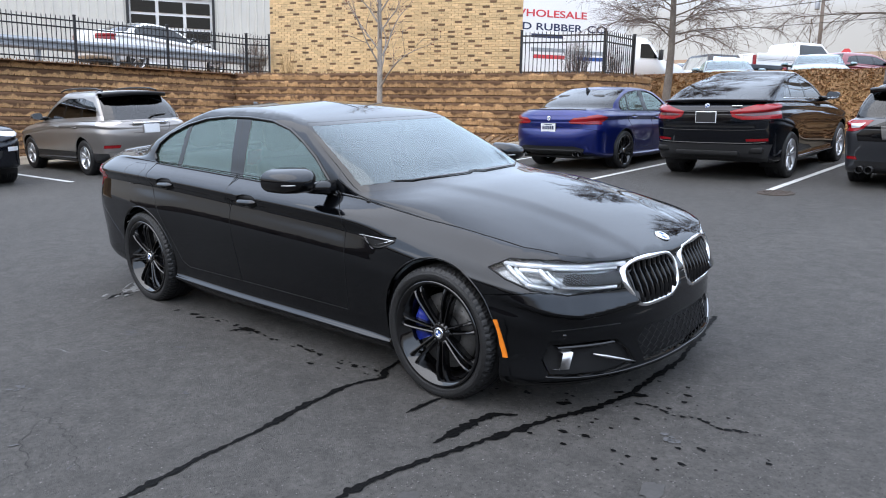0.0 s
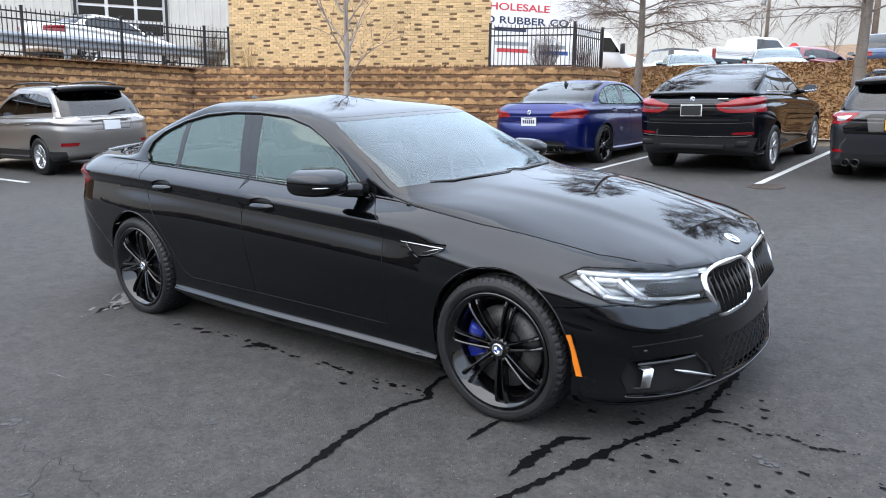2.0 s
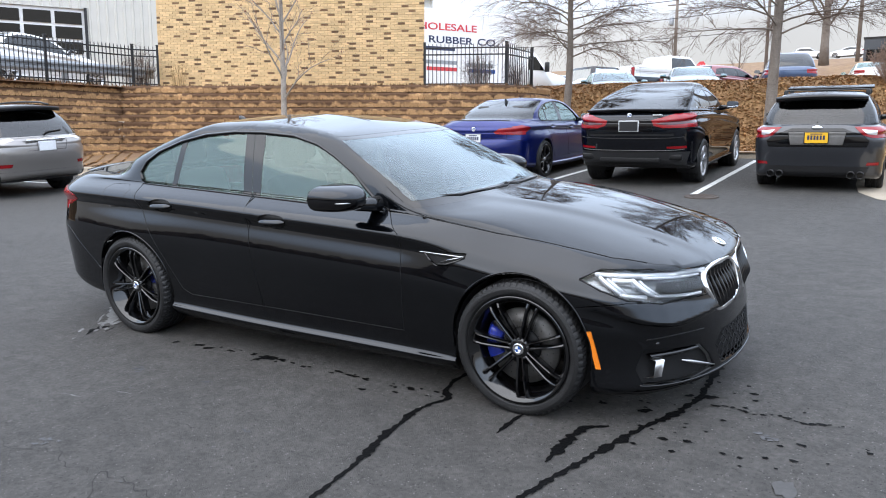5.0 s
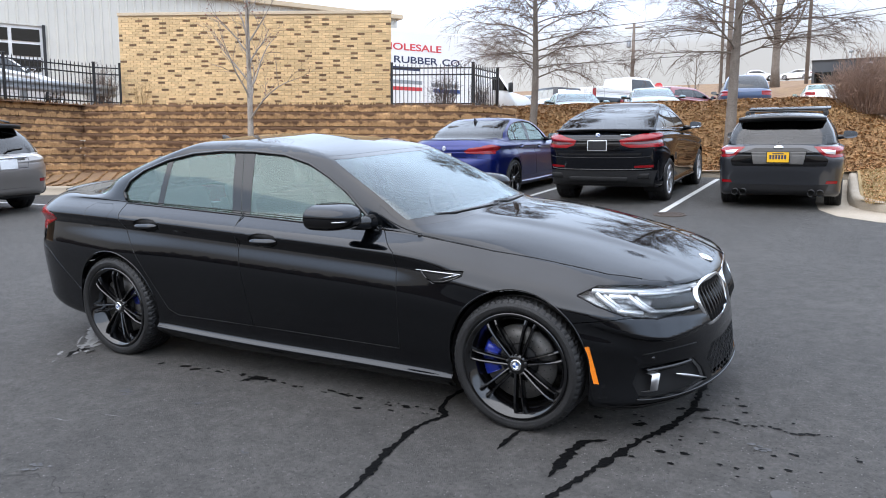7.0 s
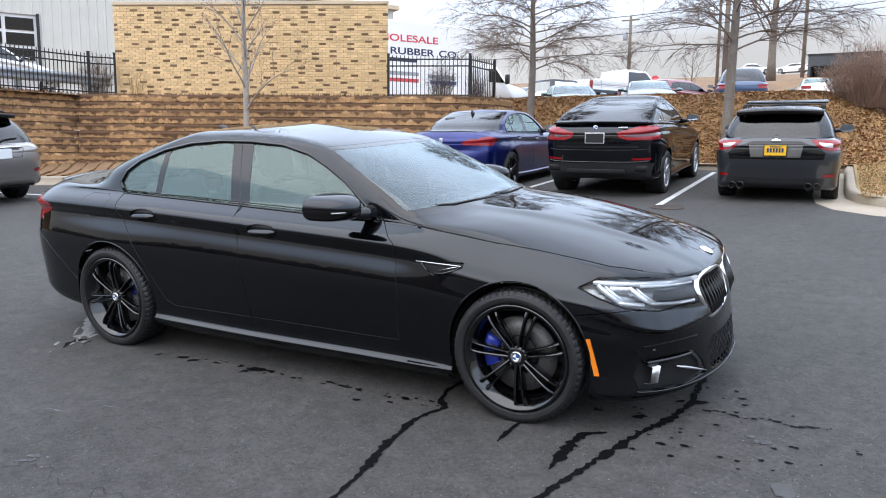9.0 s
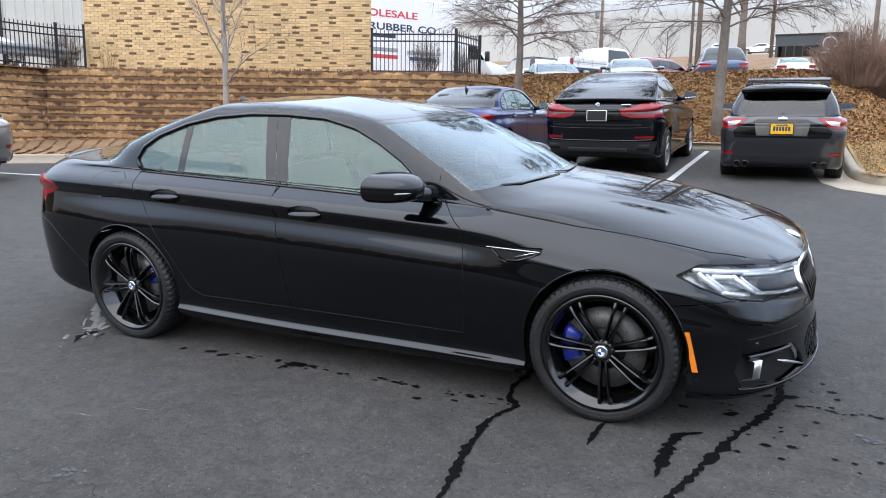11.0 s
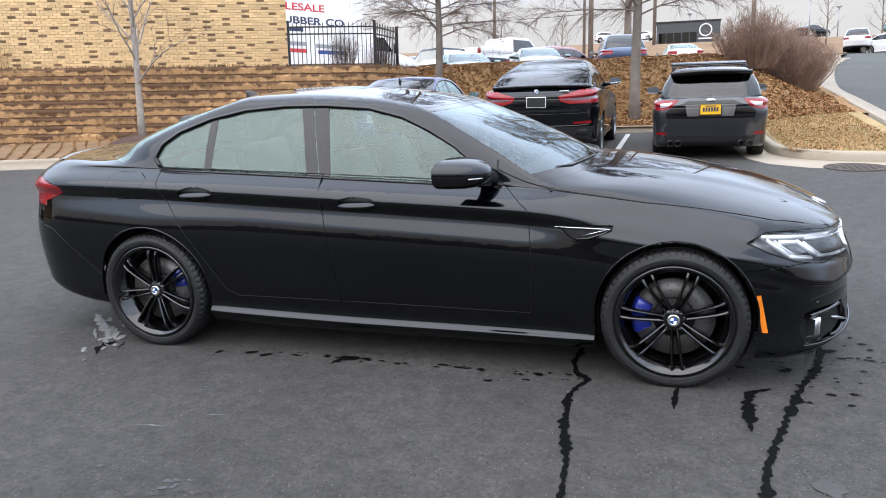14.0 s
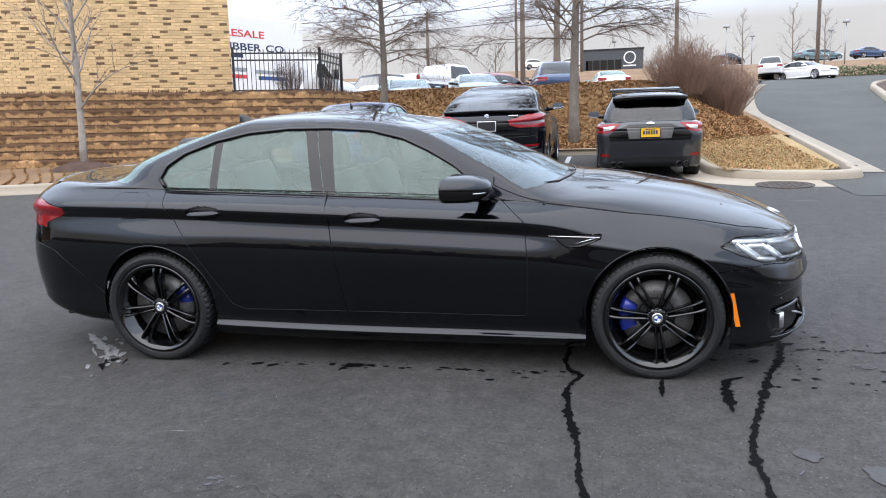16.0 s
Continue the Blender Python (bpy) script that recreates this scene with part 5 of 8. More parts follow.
        # door handles
        for hx, hz in ((-0.14, 0.878), (-1.128, 0.924)):
            bm = bmesh.new()
            rows = []
            for i in range(11):
                u = -1 + i / 5
                e = max(0.0, 1 - abs(u) ** 6)
                y0 = flank(hx, hz, side)[1]
                off = 0.005 + 0.018 * e
                ring = [(hx + 0.107 * u, y0 + side * (off + 0.009 * math.cos(b)) - side * (0.004 + 0.55 * (0.004 + 0.0115 * e) * math.sin(b)), hz + 0.004 * u + (0.004 + 0.0125 * e) * math.sin(b)) for b in (2 * math.pi * k / 10 for k in range(10))]
                rows.append(ring + [ring[0]])
            sheet(bm, rows)
            bmesh.ops.remove_doubles(bm, verts=bm.verts, dist=1e-5)
            part("door_handle", bm, BLACK_PAINT if not rear else BLUE_PAINT, root, "painted bar door handle")
        # headlamp inside: bright guides and a lens over them
        guides = (((1.862, 0.747), (2.268, 0.721), 0.012), ((1.885, 0.735), (1.99, 0.66), 0.012), ((1.918, 0.73), (2.015, 0.66), 0.008), ((1.985, 0.659), (2.09, 0.643), 0.012), ((2.02, 0.722), (2.115, 0.65), 0.012), ((2.05, 0.716), (2.135, 0.65), 0.008), ((2.11, 0.648), (2.275, 0.628), 0.009), ((1.94, 0.722), (2.02, 0.716), 0.012), ((2.06, 0.726), (2.25, 0.708), 0.008))
        for a, b2, r in guides:
            bm = bmesh.new()
            tube(bm, [flank(a[0] + (b2[0] - a[0]) * u, a[1] + (b2[1] - a[1]) * u, side, -0.014) for u in (0, 0.25, 0.5, 0.75, 1)], r, 8)
            part("light_guide", bm, LAMP_WHITE, root, "bright white light guide in the headlamp")
        bm = bmesh.new()
        sheet(bm, [[flank(x, z0 + (z1 - z0) * u, side, -0.02) for u in (0, 0.5, 1)] for x, z0, z1 in ((2.12, 0.668, 0.704), (2.16, 0.655, 0.7), (2.22, 0.646, 0.692), (2.285, 0.635, 0.684))])
        part("lamp_pocket", bm, DULL_BLACK, root, "dark pocket in the headlamp")
        bm = bmesh.new()
        rim_pts = [flank(x, z, side, 0.0) for x, z in head[:4]] + [flank(x, z, side, 0.0) for x, z in ((2.285, 0.62), (2.15, 0.612), (2.02, 0.638), (1.9, 0.683), (1.802, 0.727))]
        tube(bm, rim_pts, 0.005, 5)
        part("lamp_rim", bm, DULL_BLACK, root)
        c = Vector(flank(2.19, 0.672, side, -0.03))
        bm = bmesh.new()
        bmesh.ops.create_uvsphere(bm, u_segments=14, v_segments=8, radius=0.016, matrix=Matrix.Translation(c))
        part("projector", bm, CLEAR, root, "round headlamp projector")
        # window trim
        bm = bmesh.new()
        tube(bm, [flank(-1.43 + 2.05 * i / 20, 1.054 - 0.09 * i / 20, side, 0.002) for i in range(21)], 0.006, 6)
        part("window_trim", bm, GLOSS_BLACK, root, "gloss black window trim")
        bm = bmesh.new()
        dlo = SEDAN["dlo"]
        pts = []
        for i in range(1, len(dlo)):
            (x0, z0), (x1, z1) = dlo[i], dlo[(i + 1) % len(dlo)]
            for u in (0, 0.25, 0.5, 0.75):
                pts.append(Vector(flank(x0 + (x1 - x0) * u, z0 + (z1 - z0) * u, side, 0.001)))
        tube(bm, pts, 0.0105, 6)
        part("window_trim", bm, GLOSS_BLACK, root)
        # wipers rest along the screen's foot
    for y0, y1 in ((-0.62, 0.02), (-0.05, 0.55)):
        pts = []
        for i in range(7):
            y = y0 + (y1 - y0) * i / 6
            p = surface_point(sh, (1.03 - 0.28 * (y - 0.02) ** 2 - (0.04 if i in (0, 6) else 0.0), y, 2.0), (0, 0, -1))[0]
            pts.append((p.x, p.y, p.z + 0.004))
        bm = bmesh.new()
        tube(bm, pts, [0.003, 0.004, 0.004, 0.004, 0.0035, 0.0035, 0.002], 6)
        part("wiper", bm, TRIM, root, "black windscreen wiper")
    # shark fin
    bm = bmesh.new()
    rows = []
    for u in (0, 0.25, 0.5, 0.75, 1.0):
        ring = []
        for k in range(16):
            b0 = 2 * math.pi * k / 16
            back, ahead = -1.315 + 0.012 * u, -1.12 - 0.15 * u ** 0.8
            ring.append(((back + ahead) / 2 + (ahead - back) / 2 * math.cos(b0), 0.026 * (1 - 0.82 * u) * math.sin(b0), 1.42 + 0.062 * u - 0.02 * (1 - u) * (1 - math.cos(b0)) * 0.5))
        rows.append(ring + [ring[0]])
    vs = sheet(bm, rows)
    bm.faces.new(vs[-1][:-1])
    bmesh.ops.remove_doubles(bm, verts=bm.verts, dist=1e-5)
    bmesh.ops.recalc_face_normals(bm, faces=bm.faces)
    part("roof_aerial", bm, GLOSS_BLACK, root, "shark-fin roof aerial")
    # boot lip
    bm = bmesh.new()
    rows = []
    for i in range(13):
        y = -0.62 + 1.24 * i / 12
        x = -2.5 + 0.16 * (y / 0.62) ** 2
        p = surface_point(sh, (x, y, 2.0), (0, 0, -1))[0]
        rows.append([(x + 0.05, y, p.z + 0.002), (x + 0.01, y, p.z + 0.008), (x - 0.015, y, p.z + 0.012), (x - 0.02, y, p.z + 0.002)])
    sheet(bm, rows)
    part("boot_lip", bm, GLOSS_BLACK, root, "gloss black boot lip spoiler")
    if rear:
        back = lambda y, z, o=0.0: (surface_point(sh, (-4, y, z), (1, 0, 0))[0].x - o, y, z)
        plate(root, Matrix.Translation(back(0, 0.79, 0.012)) @ pose(0, 0, 0, 0, 0, -90), PLATE_WHITE)
        roundel(root, Matrix.Translation(back(0, 0.955, 0.004)) @ pose(0, 0, 0, 0, 0, -90))
        for y in (-0.62, -0.51, 0.51, 0.62):
            bm = bmesh.new()
            lathe(bm, [(0.036, 0.06), (0.04, -0.02), (0.043, -0.03), (0.038, -0.03), (0.034, 0.06)], 24, axis="x")
            bmesh.ops.transform(bm, matrix=Matrix.Translation((-2.53, y, 0.33)), verts=bm.verts)
            part("exhaust_tip", bm, GLOSS_BLACK, root, "round dark exhaust tip")


SEDAN_LOOKS = {
    "headlamp": dict(mat=CLEAR, sides=True, out=0.0, gap=0.001, lip=0.05, liner=(0.045, LAMP_HOUSE), label="clear headlamp lens"), "grille_back": dict(mat=DULL_BLACK, out=-0.045, gap=-0.004), "front_lip": dict(mat=GLOSS_BLACK, out=0.001, label="gloss black front lip"), "bonnet": dict(mat=None, gap=0.004), "side_intake": dict(mat=DULL_BLACK, out=-0.03, sides=True),
    "centre_intake": dict(mat=DULL_BLACK, out=-0.03), "front_marker": dict(mat=AMBER, sides=True, out=0.003, gap=0.0, label="amber side marker"), "gill": dict(mat=DULL_BLACK, sides=True, out=-0.012),
    "handle_recess": dict(mat=DULL_BLACK, sides=True, out=-0.014, gap=-0.002), "rear_handle_recess": dict(mat=DULL_BLACK, sides=True, out=-0.014, gap=-0.002), "cowl_panel": dict(mat=TRIM, out=-0.004), "tail_lamp": dict(mat=LAMP_RED, sides=True, out=0.002, label="red tail lamp"), "diffuser": dict(mat=TRIM, out=0.004)}


def both(sh, name, poly, axes, near, over=("body",)):
    sh.carve(name, poly, axes, near, over)
    sh.carve(name, mirrored(poly), axes, near, over)


def tail_point(sh, y, z, out=0.0):
    p = surface_point(sh, (-4.5, y, z), (1, 0, 0))[0]
    return (p.x - out, y, z) if p else (-2.3, y, z)


def tips(root, places, r, x, oval=1.0):
    for y, z in places:
        bm = bmesh.new()
        lathe(bm, [(r * 0.8, 0.1), (r * 0.86, -0.02), (r, -0.03), (r, 0.1)], 20, axis="x")
        bmesh.ops.transform(bm, matrix=Matrix.Translation((x, y, z)) @ Matrix.Diagonal((1, oval, 1, 1)), verts=bm.verts)
        part("exhaust_tip", bm, TRIM, root, "dark metal exhaust tip")


def coupe_suv_details(sh, root):
    rear = lambda c: c.x < -2.0
    both(sh, "tail_lamp", [(-1.02, 0.965), (-1.02, 1.19), (-0.7, 1.185), (-0.36, 1.09), (-0.4, 1.005), (-0.54, 0.96)], "yz", rear)
    both(sh, "lamp_band", [(-0.98, 1.04), (-0.98, 1.08), (-0.66, 1.07), (-0.43, 1.04), (-0.5, 1.02), (-0.7, 1.015)], "yz", rear, ("tail_lamp",))
    sh.carve("boot_panel", [(-0.4, 0.9), (-0.34, 1.1), (0.34, 1.1), (0.4, 0.9)], "yz", rear)
    sh.carve("boot_groove", [(-0.72, 0.835), (-0.72, 0.875), (0.72, 0.875), (0.72, 0.835)], "yz", rear)
    both(sh, "reflector", [(-0.88, 0.63), (-0.88, 0.675), (-0.6, 0.665), (-0.6, 0.63)], "yz", rear)
    sh.carve("lower_bumper", [(-0.86, 0.3), (-0.92, 0.58), (0.92, 0.58), (0.86, 0.3)], "yz", rear)
    for s_ in (-1, 1):
        q = tail_point(sh, s_ * 0.72, 0.49)
        part("exhaust_tip", box_bm(q[0] - 0.03, q[1] - 0.12, 0.445, q[0] + 0.05, q[1] + 0.12, 0.54, 0.02), DULL_BLACK, root, "dark rectangular exhaust tip")
    for z, r, mat_ in ((0.6, 0.009, STEEL), (0.8, 0.009, GLOSS_BLACK)):
        bm = bmesh.new()
        tube(bm, [tail_point(sh, 0.86 * math.sin(1.45 * k / 10), z + 0.02 * (abs(k) / 10) ** 3, 0.004) for k in range(-10, 11)], r * 0.6, 6)
        part("bumper_trim", bm, mat_, root, "thin grey bumper trim" if mat_ is STEEL else "")
    part("diffuser", box_bm(-0.02, -0.5, 0.4, 0.03, 0.5, 0.48, 0.012), DULL_BLACK, root, "black diffuser plate").matrix_basis = Matrix.Translation((tail_point(sh, 0, 0.45)[0], 0, 0))
    plate(root, Matrix.Translation(tail_point(sh, 0, 1.0, 0.012)) @ pose(0, 0, 0, 0, 0, -90), TRIM, None, PLATE_WHITE)
    roundel(root, Matrix.Translation(tail_point(sh, 0, 1.165, 0.004)) @ pose(0, 0, 0, 0, 0, -90))
    part("model_badge", box_bm(-0.005, -0.52, -0.014, 0.004, -0.36, 0.014, 0.002), CHROME, root, "small chrome badge bar").matrix_basis = Matrix.Translation(tail_point(sh, -0.02, 1.165, 0.004))
    bm = bmesh.new()
    rows = []
    for i in range(15):
        y = -0.8 + 1.6 * i / 14
        x, z = -2.42 + 0.16 * (y / 0.8) ** 4, 1.255 - 0.02 * (y / 0.8) ** 2
        rows.append([(x + 0.12, y, z + 0.0), (x, y, z + 0.022), (x - 0.035, y, z + 0.02), (x - 0.02, y, z - 0.015), (x + 0.1, y, z - 0.03)])
    sheet(bm, rows)
    part("boot_spoiler", bm, DARK_PAINT, root, "gloss black boot spoiler")
    for s_ in (-1, 1):
        bm = bmesh.new()
        tube(bm, [surface_point(sh, (-1.6 + 2.2 * i / 12, s_ * 2, 1.262 - 0.07 * i / 12), (0, -s_, 0))[0] for i in range(13)], 0.007, 6)
        part("window_trim", bm, CHROME, root, "bright window trim")


def hatch_details(sh, root):
    rear = lambda c: c.x < -1.75
    both(sh, "tail_lamp", [(-0.95, 0.8), (-0.95, 0.955), (-0.48, 0.965), (-0.6, 0.84), (-0.72, 0.8)], "yz", rear)
    both(sh, "lamp_clear", [(-0.77, 0.845), (-0.77, 0.905), (-0.58, 0.925), (-0.65, 0.86)], "yz", rear, ("tail_lamp",))
    sh.carve("boot_panel", [(-0.66, 0.67), (-0.7, 0.8), (-0.6, 0.84), (-0.48, 0.945), (0.48, 0.945), (0.6, 0.84), (0.7, 0.8), (0.66, 0.67)], "yz", rear)
    sh.carve("plate_recess", [(-0.35, 0.7), (-0.39, 0.9), (0.39, 0.9), (0.35, 0.7)], "yz", rear, ("boot_panel",))
    both(sh, "reflector", [(-0.82, 0.4), (-0.82, 0.445), (-0.68, 0.445), (-0.66, 0.4)], "yz", rear)
    sh.carve("lower_bumper", [(-0.62, 0.15), (-0.7, 0.38), (0.7, 0.38), (0.62, 0.15)], "yz", rear)
    tips(root, ((-0.6, 0.27), (-0.48, 0.27), (0.48, 0.27), (0.6, 0.27)), 0.05, -2.2)
    plate(root, Matrix.Translation(tail_point(sh, 0, 0.81, 0.02)) @ pose(0, 0, 0, 0, 0, -90), PLATE_YELLOW)
    bm = bmesh.new()
    lathe(bm, [(0.001, -0.012), (0.055, -0.01), (0.06, 0.0)], 20)
    bmesh.ops.transform(bm, matrix=Matrix.Translation(tail_point(sh, 0, 0.95, 0.0)) @ pose(0, 0, 0, 0, 0, -90) @ Matrix.Diagonal((1.2, 1, 0.6, 1)), verts=bm.verts)
    part("badge", bm, CHROME, root, "small oval chrome badge")
    bm = bmesh.new()
    rows = []
    for i in range(15):
        y = -0.62 + 1.24 * i / 14
        x, z = -1.98 + 0.12 * (y / 0.62) ** 4, 1.405 - 0.03 * (y / 0.62) ** 2
        rows.append([(x + 0.3, y, z + 0.03), (x, y, z + 0.025), (x - 0.03, y, z + 0.005), (x, y, z - 0.05), (x + 0.2, y, z - 0.04)])
    sheet(bm, rows)
    part("roof_spoiler", bm, GLOSS_BLACK, root, "gloss black roof spoiler")
    bm = bmesh.new()
    tube(bm, [(-2.08, 0.02, 1.02), (-2.0, -0.1, 1.09), (-1.97, -0.35, 1.13)], 0.011, 6)
    part("rear_wiper", bm, TRIM, root)
    for x in (-0.3, -1.1):
        bm = bmesh.new()
        box(bm, x - 0.04, -0.6, 1.475, x + 0.04, 0.6, 1.498, 0.01)
        for s_ in (-1, 1):
            box(bm, x - 0.05, s_ * 0.58 - 0.03, 1.4, x + 0.05, s_ * 0.58 + 0.03, 1.48, 0.01)
        part("roof_bar", bm, TRIM, root, "black roof bar")
    bm = bmesh.new()
    box(bm, -0.012, -0.64, 0, 0.012, 0.64, 0.2, 0.006, pose(-0.35, 0, 1.505, 0, 80, 0))
    part("wind_fairing", bm, GLOSS_BLACK, root, "black wind fairing on the roof rack")


def suv_details(sh, root):
    rear = lambda c: c.x < -1.9
    both(sh, "tail_lamp", [(-1.0, 0.99), (-1.0, 1.17), (-0.62, 1.17), (-0.52, 1.03), (-0.7, 0.98)], "yz", rear)
    sh.carve("plate_recess", [(-0.36, 0.83), (-0.42, 1.0), (0.42, 1.0), (0.36, 0.83)], "yz", rear)
    both(sh, "reflector", [(-0.85, 0.55), (-0.85, 0.61), (-0.6, 0.61), (-0.62, 0.55)], "yz", rear)
    sh.carve("lower_bumper", [(-0.75, 0.3), (-0.8, 0.47), (0.8, 0.47), (0.75, 0.3)], "yz", rear)
    sh.carve("side_cladding", [(-2.4, 0.3), (-2.4, 0.45), (2.2, 0.45), (2.2, 0.3)], "xz", lambda c: abs(c.y) > 0.7)
    plate(root, Matrix.Translation(tail_point(sh, 0, 0.9, 0.014)) @ pose(0, 0, 0, 0, 0, -90), PLATE_WHITE, None, SILVER)
    part("chrome_bar", box_bm(-0.02, -0.36, -0.018, 0.01, 0.36, 0.018, 0.006), CHROME, root).matrix_basis = Matrix.Translation(tail_point(sh, 0, 1.01, 0.006))
    bm = bmesh.new()
    rows = []
    for i in range(15):
        y = -0.66 + 1.32 * i / 14
        x, z = -2.0 + 0.14 * (y / 0.66) ** 4, 1.6 - 0.03 * (y / 0.66) ** 2
        rows.append([(x + 0.35, y, z + 0.03), (x, y, z + 0.015), (x - 0.025, y, z - 0.005), (x, y, z - 0.06), (x + 0.25, y, z - 0.05)])
    sheet(bm, rows)
    part("roof_spoiler", bm, DULL_BLACK, root, "dark roof spoiler")
    for s_ in (-1, 1):
        bm = bmesh.new()
        tube(bm, [(-1.7 + 1.9 * i / 8, s_ * 0.56, 1.635 + 0.06 * math.sin(math.pi * i / 8) ** 0.4) for i in range(9)], 0.018, 6)
        part("roof_rail", bm, TRIM, root, "black roof rail")
        for hx in (-0.15, -1.0):
            q = surface_point(sh, (hx, s_ * 2, 0.93), (0, -s_, 0))[0]
            part("door_handle", box_bm(hx - 0.1, q.y - 0.02, 0.915, hx + 0.1, q.y + 0.02, 0.95, 0.012), TAUPE_PAINT, root)
    bm = bmesh.new()
    tube(bm, [(-2.34, 0.0, 1.1), (-2.27, -0.12, 1.15), (-2.22, -0.42, 1.17)], 0.012, 6)
    part("rear_wiper", bm, TRIM, root)


def boxy_suv_details(sh, root):
    front = lambda c: c.x > 1.8
    both(sh, "headlamp", [(-0.98, 0.86), (-0.98, 0.965), (-0.6, 0.98), (-0.58, 0.9)], "yz", front)
    for k in range(7):
        y = -0.45 + 0.15 * k
        sh.carve("grille_slot", [(y - 0.055, 0.84), (y - 0.06, 0.97), (y + 0.06, 0.97), (y + 0.055, 0.84)], "yz", lambda c: c.x > 2.0)
    sh.carve("lower_intake", [(-0.55, 0.5), (-0.6, 0.64), (0.6, 0.64), (0.55, 0.5)], "yz", front)
    both(sh, "fog_lamp", [(-0.88, 0.62), (-0.88, 0.7), (-0.68, 0.7), (-0.68, 0.62)], "yz", front)


REAR_LOOKS = {"tail_lamp": dict(mat=LAMP_RED, sides=True, out=0.004, label="red tail lamp"), "lamp_band": dict(mat=LAMP_DARK, sides=True, out=0.005, gap=0), "lamp_clear": dict(mat=LAMP_WHITE, sides=True, out=0.005, gap=0), "boot_panel": dict(mat=GLOSS_BLACK),
              "boot_groove": dict(mat=TRIM, out=-0.012), "reflector": dict(mat=LAMP_RED, sides=True, out=0.003), "lower_bumper": dict(mat=TRIM, out=0.003), "plate_recess": dict(mat=SILVER, out=-0.012),
              "side_cladding": dict(mat=TRIM, out=0.006, sides=True), "headlamp": dict(mat=LAMP_WHITE, sides=True), "grille_slot": dict(mat=TRIM, out=-0.02), "lower_intake": dict(mat=TRIM, out=-0.02), "fog_lamp": dict(mat=LAMP_WHITE, sides=True)}


def car(name, label, d, paint, m, style="double", dark_wheels=True, fine=False, res=(14, 30, 14, 2), glass=GLASS, rear_glass=None, caliper=None, group="", extra=None, looks=None, mirror=None, interior=True):
    """A whole car: its panels, glass, wheels and cabin."""
    root = thing(name, label, "car", m, group)
    sh = Shell(d, *res)
    sh.arch(d["axle"], d["tyre"], d["arch"])
    sh.arch(-d["axle"], d["tyre"], d["arch"])
    first = len(car_rings(d)) - 6
    sh.grid_piece("windscreen", lambda k, s, c: first + 0.1 < k < first + 2.93 and s < 0.262, ("body",))
    sh.grid_piece("rear_window", lambda k, s, c: first + 0.12 < k < first + 2.9 and s > 0.775, ("body",))
    side = lambda c: abs(c.y) > 0.4
    sh.carve("side_glass", d["dlo"], "xz", side)
    for n, p in zip(("door_pillar", "centre_pillar", "quarter_pillar"), d["pillars"]):
        sh.carve(n, p, "xz", side, ("side_glass",))
    sh.grid_piece("screen_border", lambda k, s, c: s > 0.243 or k < first + 0.3 or k > first + 2.82, ("windscreen",))
    for n, p in d["doors"]:
        sh.carve(n, p, "xz", lambda c: abs(c.y) > 0.6)
    if extra:
        extra(sh, root)
    table = {"body": dict(mat=paint), "windscreen": dict(mat=SCREEN if glass is GLASS else glass, out=-0.002, label="curved windscreen"), "rear_window": dict(mat=rear_glass or glass, out=-0.002),
             "side_glass": dict(mat=glass, sides=True, out=-0.006, gap=0.001), "door_pillar": dict(mat=GLOSS_BLACK, sides=True, out=-0.003, gap=0), "centre_pillar": dict(mat=GLOSS_BLACK, sides=True, out=-0.003, gap=0), "quarter_pillar": dict(mat=GLOSS_BLACK, sides=True, out=-0.003, gap=0),
             "screen_border": dict(mat=GLOSS_BLACK, out=-0.001, gap=0),
             "front_door": dict(mat=paint, sides=True), "rear_door": dict(mat=paint, sides=True)}
    table.update({k: dict(v, mat=v["mat"] or paint) for k, v in (looks or {}).items()})
    sh.split(table, root)
    sh.bm.free()
    four_wheels(root, d, style, dark_wheels, fine, caliper)
    wells(root, d)
    if interior:
        cabin(root, d)
    if mirror:
        mirrors(root, *mirror[:3], paint, *mirror[3:])
    return root


def lane(x, y, turn=0.0):
    """A pose on the sloping car park; turn 0 faces +x."""
    return LOT @ pose(x, y, 0, 0, 0, turn)


# ---- ground ----
bm = bmesh.new()
xs = [-400, -120, -60, -40] + [-30 + 2 * i for i in range(31)] + [40, 60, 120, 400]
ys = [-400, -120, -60, -40, -30] + [-26 + 2 * i for i in range(21)] + [18, 30, 60, 120, 600]


def lot_z(y):
    return math.tan(radians(SLOPE)) * min(max(y, -40), 14.0) - (0.3 if y > 16 else 0)


sheet(bm, [[(x, y, lot_z(y)) for x in xs] for y in ys])
bmesh.ops.recalc_face_normals(bm, faces=bm.faces)
tagged(part("ground", bm, ASPHALT, None, "", smooth=False), "dark worn asphalt of a sloping car park", "ground", "", "structure")


